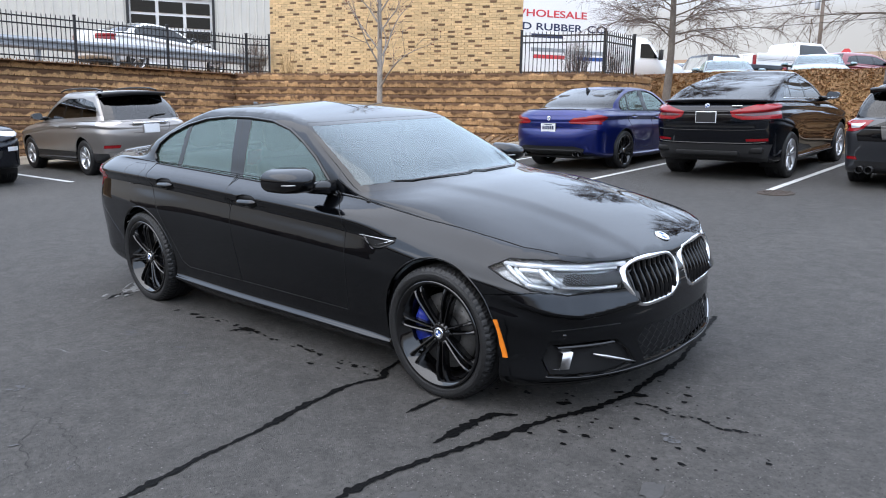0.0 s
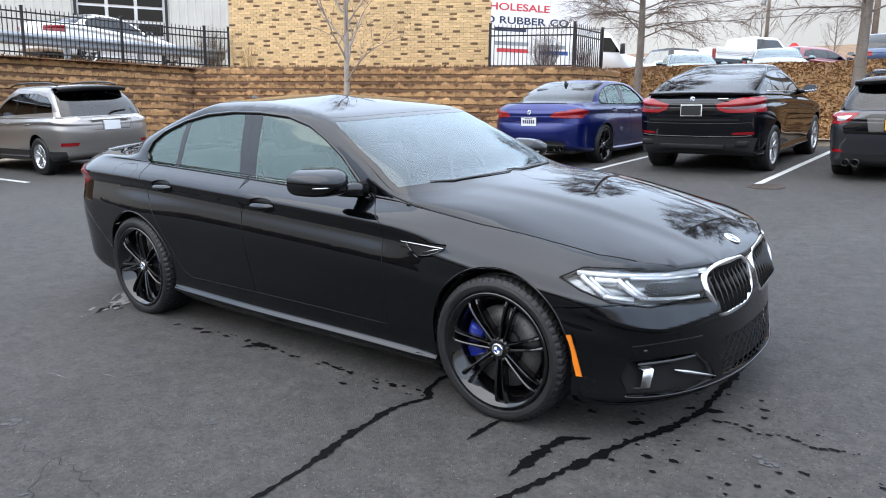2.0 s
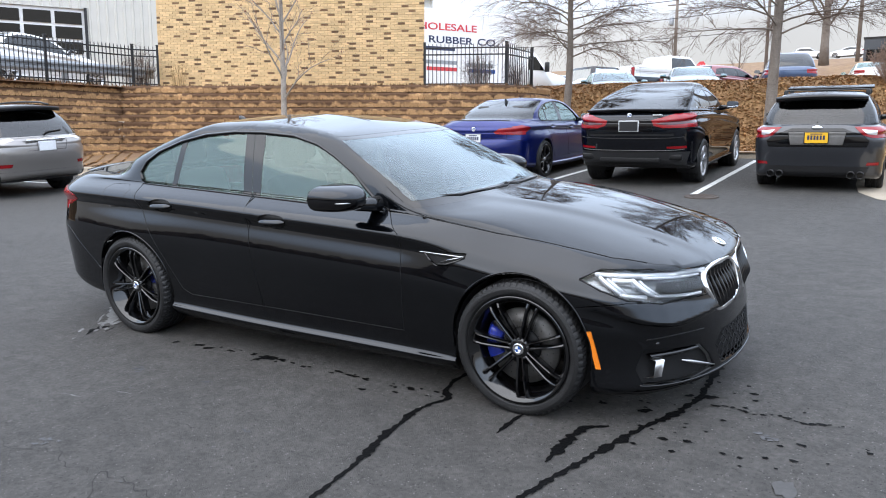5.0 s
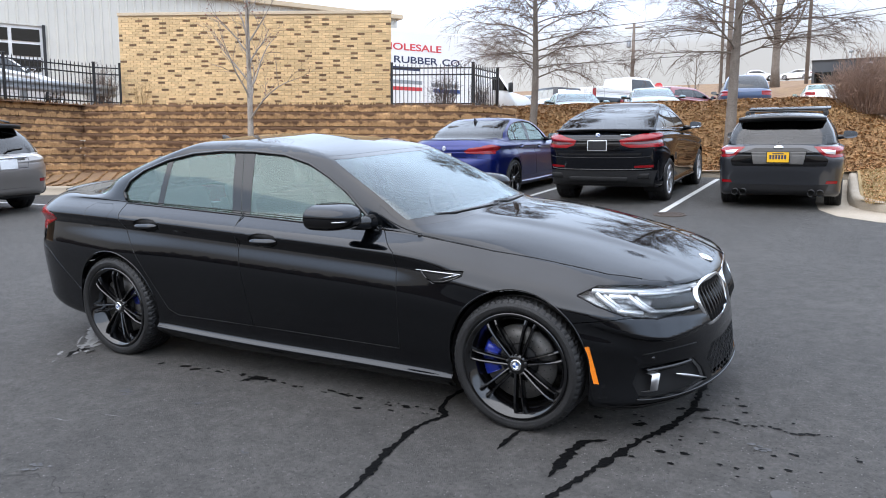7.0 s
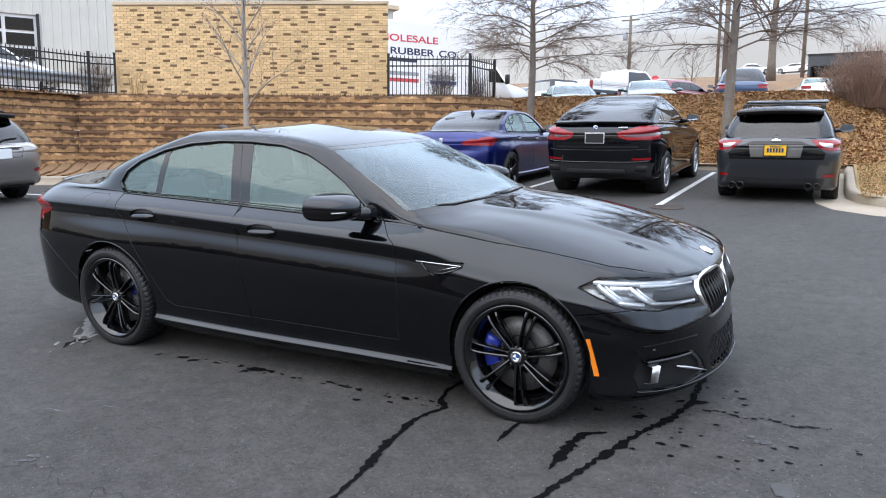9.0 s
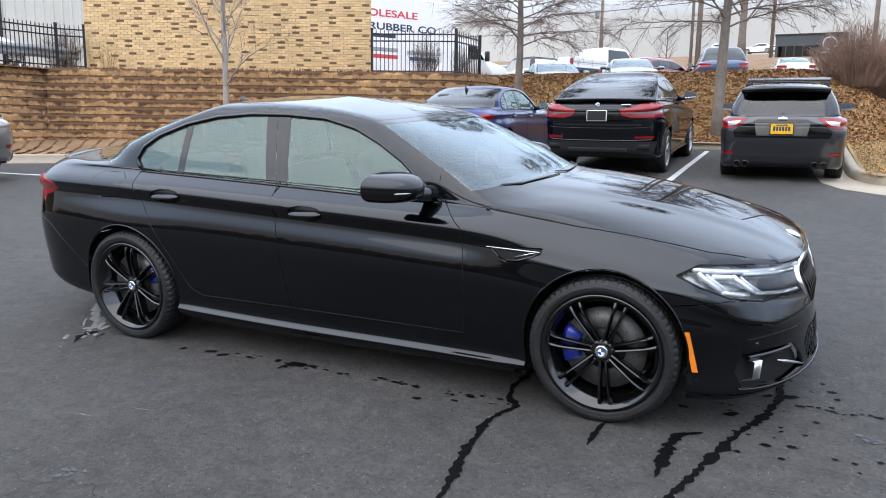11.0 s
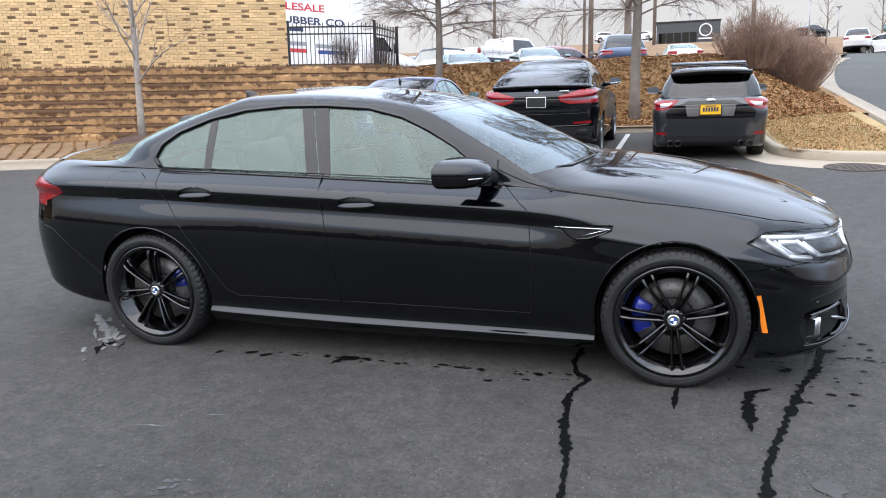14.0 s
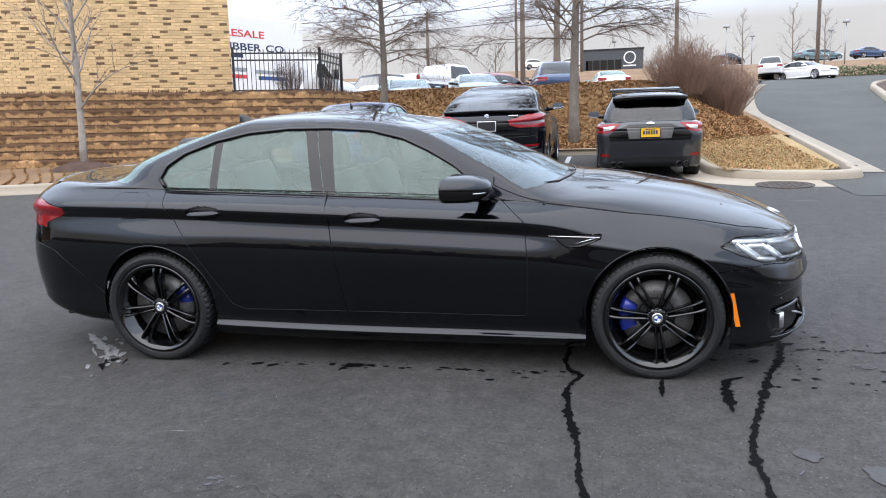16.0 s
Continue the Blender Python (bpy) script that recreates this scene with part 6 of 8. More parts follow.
def ground_strip(name, line, width, material, label, category, lift=0.004, wobble=0.0, kind="structure", taper=False, seed=1):
    """A thin flat strip along a line on the car park."""
    rnd = random.Random(seed)
    pts = [Vector((x, y, 0)) for x, y in line]
    fine = []
    for i in range(len(pts) - 1):
        n = max(1, int((pts[i + 1] - pts[i]).length / 0.011)) if wobble else 1
        fine += [pts[i].lerp(pts[i + 1], k / n) for k in range(n)]
    fine.append(pts[-1])
    rows = []
    for i, p in enumerate(fine):
        d = (fine[min(i + 1, len(fine) - 1)] - fine[max(i - 1, 0)]).normalized()
        side = Vector((-d.y, d.x, 0))
        w = width / 2
        c = p
        if wobble:
            c = p + side * wobble * (noise.noise((p * 3.0) + Vector((seed * 7.3, 0, 0))) + 0.5 * noise.noise(p * 14 + Vector((seed, 3, 0))))
            w *= 0.5 + 1.0 * abs(noise.noise(p * 8 + Vector((0, seed * 3.1, 0))))
            if taper:
                w *= min(1, 0.25 + min(i, len(fine) - 1 - i) / 16)
            ragged = [max(0.15, 0.75 + 0.9 * noise.noise(p * 32 + Vector((seed * 1.7, q * 9.1, 0))) + 0.45 * rnd.random()) for q in (0, 1)]
        else:
            ragged = [1, 1]
        rows.append([c - side * w * ragged[0] + Vector((0, 0, lift)), c + side * w * ragged[1] + Vector((0, 0, lift))])
    bm = bmesh.new()
    sheet(bm, rows)
    bmesh.ops.recalc_face_normals(bm, faces=bm.faces)
    for f in bm.faces:
        if f.normal.z < 0:
            f.normal_flip()
    ob = part(name, bm, material, None, smooth=False)
    ob.matrix_basis = LOT
    return tagged(ob, label, category, "", kind)


for x in (-5.36, -2.35, 0.45):
    ground_strip("parking_line", [(x, 7.12), (x, 13.1)], 0.1, LINE, "worn white painted parking bay line", "road marking")
for y in (2.1, 4.95):
    ground_strip("parking_line", [(-15.3, y - 0.1), (-10.25, y)], 0.1, LINE, "worn white painted parking bay line", "road marking")

# ---- brick building ----
FACE = math.atan2(13.82 - 10.61, -8.57 + 15.85)
BASE, TOP = 2.76, 5.3
FACE_L = math.hypot(7.28, 3.21)
brick_m = pose(-15.85, 10.61, 0, 0, 0, math.degrees(FACE))
brick_house = tagged(new("brick_building"), "low buff brick building with scattered brown bricks", "building", "", "structure")
brick_house.matrix_basis = brick_m
bm = bmesh.new()
box(bm, 0.0, 0.014, BASE - 0.2, FACE_L, 3.6, TOP)
for v in bm.verts:
    if v.co.y > 1:
        v.co.x = max(0.0, v.co.x - 2.2)
part("brick_wall", bm, MORTAR, brick_house, smooth=False)
bm = bmesh.new()
box(bm, -0.03, -0.035, TOP, FACE_L + 0.03, 3.6, TOP + 0.09, 0.01)
for v in bm.verts:
    if v.co.y > 1:
        v.co.x = max(-0.03, v.co.x - 2.2)
part("coping", bm, CAP, brick_house, "cream metal coping", smooth=False)

# ---- grey metal hall behind it ----
HALL = pose(-24.9, 10.2, 0, 0, 0, 59.5)
hall = tagged(new("metal_building"), "pale grey ribbed metal hall with a glazed roller door", "building", "", "structure")
hall.matrix_basis = HALL
bm = bmesh.new()
for x0, x1, z0, z1 in ((-14, 0.3, 2.5, 7.6), (0.3, 3.45, 5.95, 7.6), (3.45, 18.0, 2.5, 7.6)):
    rows = []
    n = int((x1 - x0) / 0.3)
    for k in range(n + 1):
        x = x0 + (x1 - x0) * k / n
        for o, y in ((0.0, 0.0), (0.11, 0.0), (0.14, -0.03), (0.18, -0.03), (0.21, 0.0)):
            if x + o <= x1:
                rows.append([(x + o, y, z0), (x + o, y, z1)])
    rows.append([(x1, 0, z0), (x1, 0, z1)])
    sheet(bm, rows)
part("ribbed_wall", bm, SIDING, hall, smooth=False)
bm = bmesh.new()
box(bm, -14, 0.12, 2.5, 18.0, 12, 7.55)
part("hall_body", bm, SIDING, hall, smooth=False)
bm = bmesh.new()
box(bm, -14.3, -0.25, 7.6, 18.2, 12.2, 7.8, 0.02)
part("eave", bm, CAP, hall, "cream metal eave", smooth=False)
door = part("roller_door", box_bm(0.3, 0.07, 2.6, 3.45, 0.1, 5.95), WHITE_PAINT, hall, "glazed roller door with white frames", smooth=False)
for c in range(3):
    for r in range(6):
        x, z = 0.42 + c * 1.01, 2.72 + r * 0.535
        part("door_pane", box_bm(x, 0.03, z, x + 0.89, 0.06, z + 0.43, 0.008), DARK_GLASS, door, smooth=False)
for x in (0.26, 3.42):
    part("door_jamb", box_bm(x, -0.05, 2.6, x + 0.1, 0.1, 6.0), TRIM, door, smooth=False)

# ---- retaining wall ----
WALL_LINE = [(-17.3, -6.0), (-16.7, 2.5), (-15.9, 9.3), (-8.4, 12.65), (-6.3, 13.6), (-5.6, 14.4), (-5.5, 15.6)]
COURSE = 0.2
WALL_TOP = 2.72


def along(line, step):
    """Points every step along a line, with their directions."""
    out = []
    for a, b in zip(line, line[1:]):
        a, b = Vector((*a, 0)), Vector((*b, 0))
        n = max(1, round((b - a).length / step))
        d = (b - a).normalized()
        out += [(a + d * (b - a).length * (k + 0.5) / n, d, (b - a).length / n) for k in range(n)]
    return out


wall = tagged(new("retaining_wall"), "stepped retaining wall of brown stained split-face blocks", "wall", "", "structure")
bm = bmesh.new()
for a, b in zip(WALL_LINE, WALL_LINE[1:]):
    a, b = Vector((*a, 0)), Vector((*b, 0))
    n = (b - a).normalized()
    back = Vector((-n.y, n.x, 0))
    vs = [bm.verts.new(p + back * o + Vector((0, 0, z))) for p in (a, b) for o in (0.2, 0.9) for z in (-0.6, WALL_TOP - 0.02)]
    for q in ((0, 1, 3, 2), (4, 6, 7, 5), (0, 4, 5, 1), (2, 3, 7, 6), (1, 5, 7, 3)):
        bm.faces.new([vs[i] for i in q])
part("wall_core", bm, SOIL, wall, smooth=False)


def rough_block(seed, wide, deep=0.3):
    """A split-face block: a rough bulging front, soft upper edge."""
    rnd = random.Random(seed)
    bm = bmesh.new()
    nx, nz = 7, 4
    rows = []
    for j in range(nz + 1):
        row = []
        for i in range(nx + 1):
            u, v = i / nx, j / nz
            edge = min(u, 1 - u) * nx
            y = -0.016 * min(1, edge) - 0.03 * noise.noise(Vector((u * 4 + seed * 3.7, v * 2.5, seed))) * min(1, edge + 0.3) - 0.03 * (v < 0.99) * (0.3 + v) + 0.035 * (v > 0.99)
            row.append(((u - 0.5) * wide, y, v * (COURSE - 0.006) - 0.012 * (v > 0.99) * rnd.random()))
        rows.append(row)
    rows.append([(p[0], deep, COURSE - 0.01) for p in rows[-1]])
    sheet(bm, rows)
    return bm


block_meshes = []
for k in range(8):
    bm = rough_block(k, 0.4)
    for f in bm.faces:
        f.smooth = True
    me = bpy.data.meshes.new("block")
    bm.to_mesh(me)
    bm.free()
    me.materials.append(BLOCK)
    block_meshes.append(me)
rnd = random.Random(5)
ledge_points = []
for c in range(12):
    z = WALL_TOP - COURSE * (c + 1)
    out = 0.05 * c
    line = WALL_LINE[1:]
    shifted = [(x, y - (out if i > 0 else 0)) if i >= 2 else (x + out, y - (out if i == 1 else 0)) for i, (x, y) in enumerate(line)]
    for q, (p, d, step) in enumerate(along(shifted, 0.41)):
        lot_here = math.tan(radians(SLOPE)) * p.y
        if z < lot_here - 0.12:
            continue
        off = (c % 2) * 0.2
        ob = bpy.data.objects.new("block", rnd.choice(block_meshes))
        scene.collection.objects.link(ob)
        ob.parent = wall
        ob.matrix_basis = Matrix.Translation(p + d * off * 0.5 + Vector((0, 0, z + rnd.uniform(-0.006, 0.006)))) @ Matrix.Rotation(math.atan2(d.y, d.x) + rnd.uniform(-0.03, 0.03), 4, "Z") @ Matrix.Scale(step / 0.4 * 1.0, 4, (1, 0, 0))
        ledge_points.append((p, d, z + COURSE))

# upper terrace behind the wall
bm = bmesh.new()
sheet(bm, [[(-60, -6, WALL_TOP - 0.05), (-17.0, -6.0, WALL_TOP - 0.05)], [(-60, 2.5, WALL_TOP - 0.05), (-16.4, 2.5, WALL_TOP - 0.05)], [(-60, 9.6, WALL_TOP - 0.05), (-15.7, 9.6, WALL_TOP - 0.05)],
           [(-60, 13.2, WALL_TOP - 0.05), (-8.5, 12.95, WALL_TOP - 0.05)], [(-60, 15, WALL_TOP - 0.05), (-6.0, 14.5, WALL_TOP - 0.05)], [(-60, 40, WALL_TOP - 0.05), (-6.0, 40, WALL_TOP - 0.05)]])
tagged(part("terrace", bm, SOIL, None, smooth=False), "bare soil and asphalt terrace above the retaining wall", "ground", "", "structure")


# ---- planted bank, island and upper car park ----
def road_left(y):
    return interp(y, [(7.6, 5.35), (8.6, 5.3), (10.4, 5.42), (14.5, 5.5), (19.7, 5.45), (25, 6.3), (30.4, 7.6), (36, 8.9), (60, 14)])


def road_z(y):
    return interp(y, [(6, 0.392), (8.4, 0.56), (10.4, 0.76), (14.5, 1.24), (19.7, 1.96), (25, 2.75), (30.4, 3.38), (36, 3.8), (42, 4.25), (60, 5.5), (120, 12.0)])


def bank_z(x, y):
    """Height of the planted bank over the bays and of the island beside them."""
    lot = math.tan(radians(SLOPE)) * y
    foot = 13.35 if x < 3.0 else 7.9
    up = max(0.0, min(1.0, (y - 13.5) / 3.2))
    crest = 2.82 - 0.5 * max(0, min(1, (y - 17.6) / 1.5)) + 0.035 * max(y - 19, 0)
    bank = lot + 0.12 + (crest - (lot + 0.12)) * (up * up * (3 - 2 * up)) if y > 13.5 else lot + 0.14
    side = road_z(y) + 0.12
    t = max(0.0, min(1.0, (x - 2.2) / (road_left(y) - 2.4)))
    t = t * t * (3 - 2 * t)
    return bank + (side - bank) * t + 0.05 * noise.noise(Vector((x * 0.9, y * 0.9, 0))) * min(1, max(y - 13.6, 0) + 0.2)


bm = bmesh.new()
rows = []
yy = [13.45 + 0.25 * i for i in range(28)] + [21 + i for i in range(10)] + [33, 38, 45, 60]
for y in yy:
    x0, x1 = -6.6, road_left(y) - 0.05
    rows.append([(x0 + (x1 - x0) * i / 44, y, bank_z(x0 + (x1 - x0) * i / 44, y)) for i in range(45)])
sheet(bm, rows)
tagged(part("planted_bank", bm, BANK), "planted bank of brown straw and dormant grass", "bank", "", "structure")
bm = bmesh.new()
rows = []
for i in range(22):
    y = 8.0 + 6.0 * i / 21
    x0, x1 = 3.15, road_left(y) - 0.2
    inset = 0.55 * max(0, (8.6 - y) / 0.6) ** 2
    rows.append([(x0 + inset + (x1 - x0 - 2 * inset) * k / 12, y, bank_z(x0 + (x1 - x0) * k / 12, y)) for k in range(13)])
sheet(bm, rows)
tagged(part("island", bm, LAWN), "traffic island of dormant straw-coloured grass", "island", "", "structure")
bm = bmesh.new()
rows = []
for y in [6.0 + i for i in range(30)] + [40, 50, 70, 120]:
    x0 = road_left(y) - 0.1 if y > 8 else 4.6
    rows.append([(x0 + (9.0 + 0.5 * min(y / 10, 6)) * k / 6, y, road_z(y) + 0.006) for k in range(7)])
sheet(bm, rows)
tagged(part("road", bm, ROAD), "grey asphalt drive climbing the hill", "road", "", "structure")


# ---- kerbs, gutters and covers ----
def kerb(name, line, label, gutter=0.0, height=0.15, width=0.16, lot=True, gutter_side=1):
    """A rounded concrete kerb along a line of (x, y) or (x, y, z); the gutter lies on its right for gutter_side 1."""
    pts = [Vector((*p, 0)) if len(p) == 2 else Vector(p) for p in line]
    fine = []
    for i in range(len(pts) - 1):
        p0, p1, p2, p3 = pts[max(i - 1, 0)], pts[i], pts[i + 1], pts[min(i + 2, len(pts) - 1)]
        for k in range(5):
            u = k / 5
            fine.append(0.5 * (2 * p1 + (p2 - p0) * u + (2 * p0 - 5 * p1 + 4 * p2 - p3) * u * u + (3 * p1 - p0 - 3 * p2 + p3) * u**3))
    fine.append(pts[-1])
    prof = [(-width, -0.1), (-width, height - 0.01), (-width + 0.02, height), (-0.045, height), (-0.015, height - 0.015), (0.0, height - 0.05), (0.02, 0.012)]
    if gutter:
        prof += [(gutter, 0.008), (gutter, -0.05)]
    else:
        prof += [(0.02, -0.1)]
    rows = []
    for i, p in enumerate(fine):
        d = (fine[min(i + 1, len(fine) - 1)] - fine[max(i - 1, 0)])
        d.z = 0
        d.normalize()
        side = Vector((d.y, -d.x, 0)) * gutter_side
        rows.append([p + side * o + Vector((0, 0, h)) for o, h in prof])
    bm = bmesh.new()
    sheet(bm, rows)
    bmesh.ops.recalc_face_normals(bm, faces=bm.faces)
    ob = part(name, bm, CONCRETE)
    if lot:
        ob.matrix_basis = LOT
    return tagged(ob, label, "kerb", "", "structure")


kerb("kerb_left", [(-15.5, -5), (-15.5, 4.8), (-15.2, 5.7), (-13.4, 6.5), (-11.4, 7.25), (-9.6, 7.75), (-8.5, 8.3), (-7.7, 9.4), (-7.2, 11.3), (-6.9, 12.7), (-6.3, 13.45), (-5.4, 13.55)], "weathered concrete kerb with a pale gutter round the wall bed", 0.42)
kerb("kerb_bays", [(-5.5, 13.55), (-2, 13.55), (1.5, 13.55), (3.0, 13.6)], "weathered concrete kerb at the head of the bays")
island_line = [(3.0, 13.6), (3.0, 11.5), (3.0, 9.6), (3.1, 8.75), (3.5, 8.15), (4.2, 7.85), (4.85, 7.8), (5.28, 8.05), (5.36, 8.7)]
kerb("kerb_island", island_line, "pale concrete kerb round the grass island", 0.0)
road_kerb = [(road_left(y) + 0.08, y, road_z(y) + 0.01) for y in (8.55, 9.5, 10.6, 12.5, 14, 17, 20, 25, 30, 36)]
kerb("kerb_road", road_kerb, "pale concrete kerb beside the drive", 0.4, 0.13, 0.15, lot=False)
right_edge = [(9.6, 17.0), (9.75, 19.5), (10.1, 21.6), (10.6, 24), (11.2, 26.5), (12.3, 28.8), (14.5, 30.6), (18, 32)]
kerb("kerb_far", [(x, y, road_z(y) + 0.02) for x, y in right_edge], "pale concrete kerb round a mulched bed", 0.0, 0.14, 0.18, lot=False, gutter_side=-1)
bm = bmesh.new()
sheet(bm, [[(x + 0.15 + (24 - x) * u, y - 0.3 * u, road_z(y) + 0.12 + 0.9 * u) for u in (0, 0.03, 0.08, 0.2, 0.5, 1)] for x, y in right_edge])
tagged(part("mulch_bed", bm, MULCH), "dark mulched bed beside the drive", "bed", "", "structure")

# concrete apron in front of the island
bm = bmesh.new()
outer = [(2.5, 13.4), (2.5, 10.5), (2.52, 9.2), (2.6, 8.3), (2.85, 7.65), (3.35, 7.2), (4.1, 7.02), (5.0, 6.95), (6.0, 6.9), (8.2, 6.85)]
inner = [(3.0, 13.4), (3.0, 11.5), (3.0, 9.6), (3.06, 9.0), (3.3, 8.4), (3.7, 8.0), (4.3, 7.8), (5.0, 7.9), (5.6, 8.6), (8.2, 8.6)]
sheet(bm, [[Vector((*a, 0.005)), Vector((*a, 0.005)).lerp(Vector((*b_, 0.005)), 0.5), Vector((*b_, 0.008))] for a, b_ in zip(outer, inner)])
bmesh.ops.recalc_face_normals(bm, faces=bm.faces)
ob = part("apron", bm, CONCRETE, smooth=False)
ob.matrix_basis = LOT
tagged(ob, "pale concrete apron round the island", "pavement", "", "structure")


def cover(x, y, r, label, lot=True):
    bm = bmesh.new()
    lathe(bm, [(0.001, 0.016), (r * 0.86, 0.016), (r * 0.87, 0.008), (r * 0.9, 0.008), (r * 0.91, 0.018), (r, 0.016), (r + 0.01, -0.02)], 36, axis="z")
    for i in range(-3, 4):
        for j in range(-3, 4):
            if math.hypot(i, j) < 3.4:
                box(bm, i * r * 0.22 - r * 0.07, j * r * 0.22 - r * 0.07, 0.014, i * r * 0.22 + r * 0.07, j * r * 0.22 + r * 0.07, 0.022)
    ob = part("manhole_cover", bm, RUST, smooth=False)
    ob.matrix_basis = LOT @ pose(x, y, 0)
    tagged(ob, label, "manhole")


cover(3.95, 7.25, 0.42, "round rusty iron manhole cover in the apron")
cover(0.62, 7.12, 0.24, "small dark iron cover set in the asphalt")

# ---- tar seams, wet drips and stains on the asphalt ----
ground_strip("crack_seal", [(1.18, -2.6), (1.13, -2.2), (1.1, -2.03), (1.09, -1.82), (1.06, -1.56), (1.04, -1.42), (1.02, -1.2), (1.03, -1.11), (1.09, -0.94), (1.02, -0.87), (0.99, -0.7), (1.03, -0.3), (1.0, 0.6), (1.1, 1.6)], 0.044, TAR, "wet black tar seam over a crack", "crack seal", 0.005, 0.012, "", False, 2)
ground_strip("crack_seal", [(1.8, -2.9), (1.82, -2.5), (1.84, -2.05), (1.83, -1.87), (1.85, -1.68), (1.91, -1.43), (2.0, -1.11), (2.1, -0.82), (2.2, -0.57), (2.25, -0.37), (2.25, 0.3), (2.1, 1.2)], 0.045, TAR, "wet black tar seam over a crack", "crack seal", 0.005, 0.012, "", False, 3)
ground_strip("wet_drip", [(1.82, -1.35), (1.825, -1.2), (1.83, -1.06), (1.85, -0.95), (1.95, -0.88)], 0.062, TAR, "wet drip on the asphalt", "stain", 0.005, 0.01, "", True, 4)
ground_strip("wet_drip", [(1.505, -1.2), (1.51, -1.08), (1.52, -0.95)], 0.045, TAR, "wet drip on the asphalt", "stain", 0.005, 0.01, "", True, 5)
ground_strip("wet_drip", [(-0.31, -1.02), (-0.29, -0.96), (-0.25, -0.92), (-0.14, -0.915)], 0.05, TAR, "wet drip below the sill", "stain", 0.005, 0.008, "", True, 12)
for k, (line, wide, stuff) in enumerate((([(-2.36, -0.52), (-2.15, -0.67), (-1.96, -0.84), (-1.83, -0.94)], 0.075, SALT), ([(-2.02, -0.74), (-1.88, -0.96), (-1.8, -1.04)], 0.06, SALT), ([(-2.12, -0.78), (-1.98, -0.93)], 0.03, SALT), ([(-1.86, -0.98), (-1.81, -1.07), (-1.76, -1.18)], 0.034, TAR), ([(-1.74, -0.97), (-1.7, -1.07)], 0.03, TAR))):
    ground_strip("splash", line, wide, stuff, "pale dried splash beside the rear wheel" if stuff is SALT else "wet streak beside the rear wheel", "stain", 0.004 if stuff is SALT else 0.006, 0.03, "", True, 30 + k)
ground_strip("crack_seal", [(-0.6, -2.4), (-0.2, -2.33), (0.15, -2.4), (0.45, -2.36), (0.8, -2.45)], 0.005, HAIRLINE, "thin hairline crack in the asphalt", "crack", 0.004, 0.1, "", False, 6)
ground_strip("crack_seal", [(0.1, -2.37), (0.3, -2.55), (0.6, -2.62), (0.7, -2.8)], 0.005, HAIRLINE, "thin hairline crack in the asphalt", "crack", 0.004, 0.08, "", False, 8)


def blot(rnd, x, y, r, material, name, label, stretch=1.0, turn=0.0, lift=0.004):
    bm = bmesh.new()
    n = 18
    s = rnd.random() * 50
    vs = []
    for k in range(n):
        a = 2 * math.pi * k / n
        q = r * (0.65 + 0.9 * abs(noise.noise(Vector((math.cos(a) * 1.8 + s, math.sin(a) * 1.8, s)))))
        px, py = q * math.cos(a) * stretch, q * math.sin(a)
        vs.append(bm.verts.new((px * math.cos(turn) - py * math.sin(turn), px * math.sin(turn) + py * math.cos(turn), lift)))
    bm.faces.new(vs)
    ob = part(name, bm, material, smooth=False)
    ob.matrix_basis = LOT @ pose(x, y, 0)
    return tagged(ob, label, "stain")


rnd = random.Random(11)
# drops under the sill
for k in range(46):
    u = rnd.random()
    x = -0.7 + 1.75 * u
    blot(rnd, x, -0.9 - 0.05 * rnd.random() - (0.12 * rnd.random() if rnd.random() < 0.3 else 0), rnd.uniform(0.005, 0.016), TAR, "wet_drop", "small wet drop on the asphalt", rnd.uniform(1, 2.8))
blot(rnd, -0.25, -0.92, 0.035, TAR, "wet_drop", "wet patch on the asphalt", 2.2, 0.1)
for k in range(60):
    a, q = rnd.uniform(0, 6.28), rnd.random() ** 0.5
    blot(rnd, 2.3 + 0.75 * q * math.cos(a), -0.55 + 0.5 * q * math.sin(a), rnd.uniform(0.004, 0.016), TAR, "wet_drop", "small wet drop on the asphalt", rnd.uniform(1, 1.8))
for x, y in ((2.2, -0.33), (2.3, -0.3), (2.05, -0.62), (-1.05, -0.98), (-0.85, -0.95), (-0.75, -0.97)):
    blot(rnd, x, y, rnd.uniform(0.014, 0.028), TAR, "wet_drop", "wet patch on the asphalt", 1.9, rnd.random())
for k in range(16):
    u = k / 15
    blot(rnd, 2.35 + 0.55 * u, -0.4 + 0.02 * math.sin(k), rnd.uniform(0.005, 0.014), TAR, "wet_drop", "small wet drop on the asphalt", rnd.uniform(1, 3))
# pale dried splashes by the rear wheel
for k in range(14):
    u = rnd.random()
    blot(rnd, -1.74 - 0.36 * u + rnd.gauss(0, 0.06), -1.2 + 0.6 * u + rnd.gauss(0, 0.05), rnd.uniform(0.006, 0.024), SALT, "dried_splash", "pale dried splash beside the rear wheel", rnd.uniform(1.2, 3.4), 2.1 + rnd.uniform(-0.4, 0.4))
for k in range(6):
    blot(rnd, -1.8 - 0.1 * rnd.random(), -1.15 + 0.25 * rnd.random(), rnd.uniform(0.015, 0.03), TAR, "wet_drop", "wet patch beside the rear wheel", rnd.uniform(1, 2.2), 2.0)
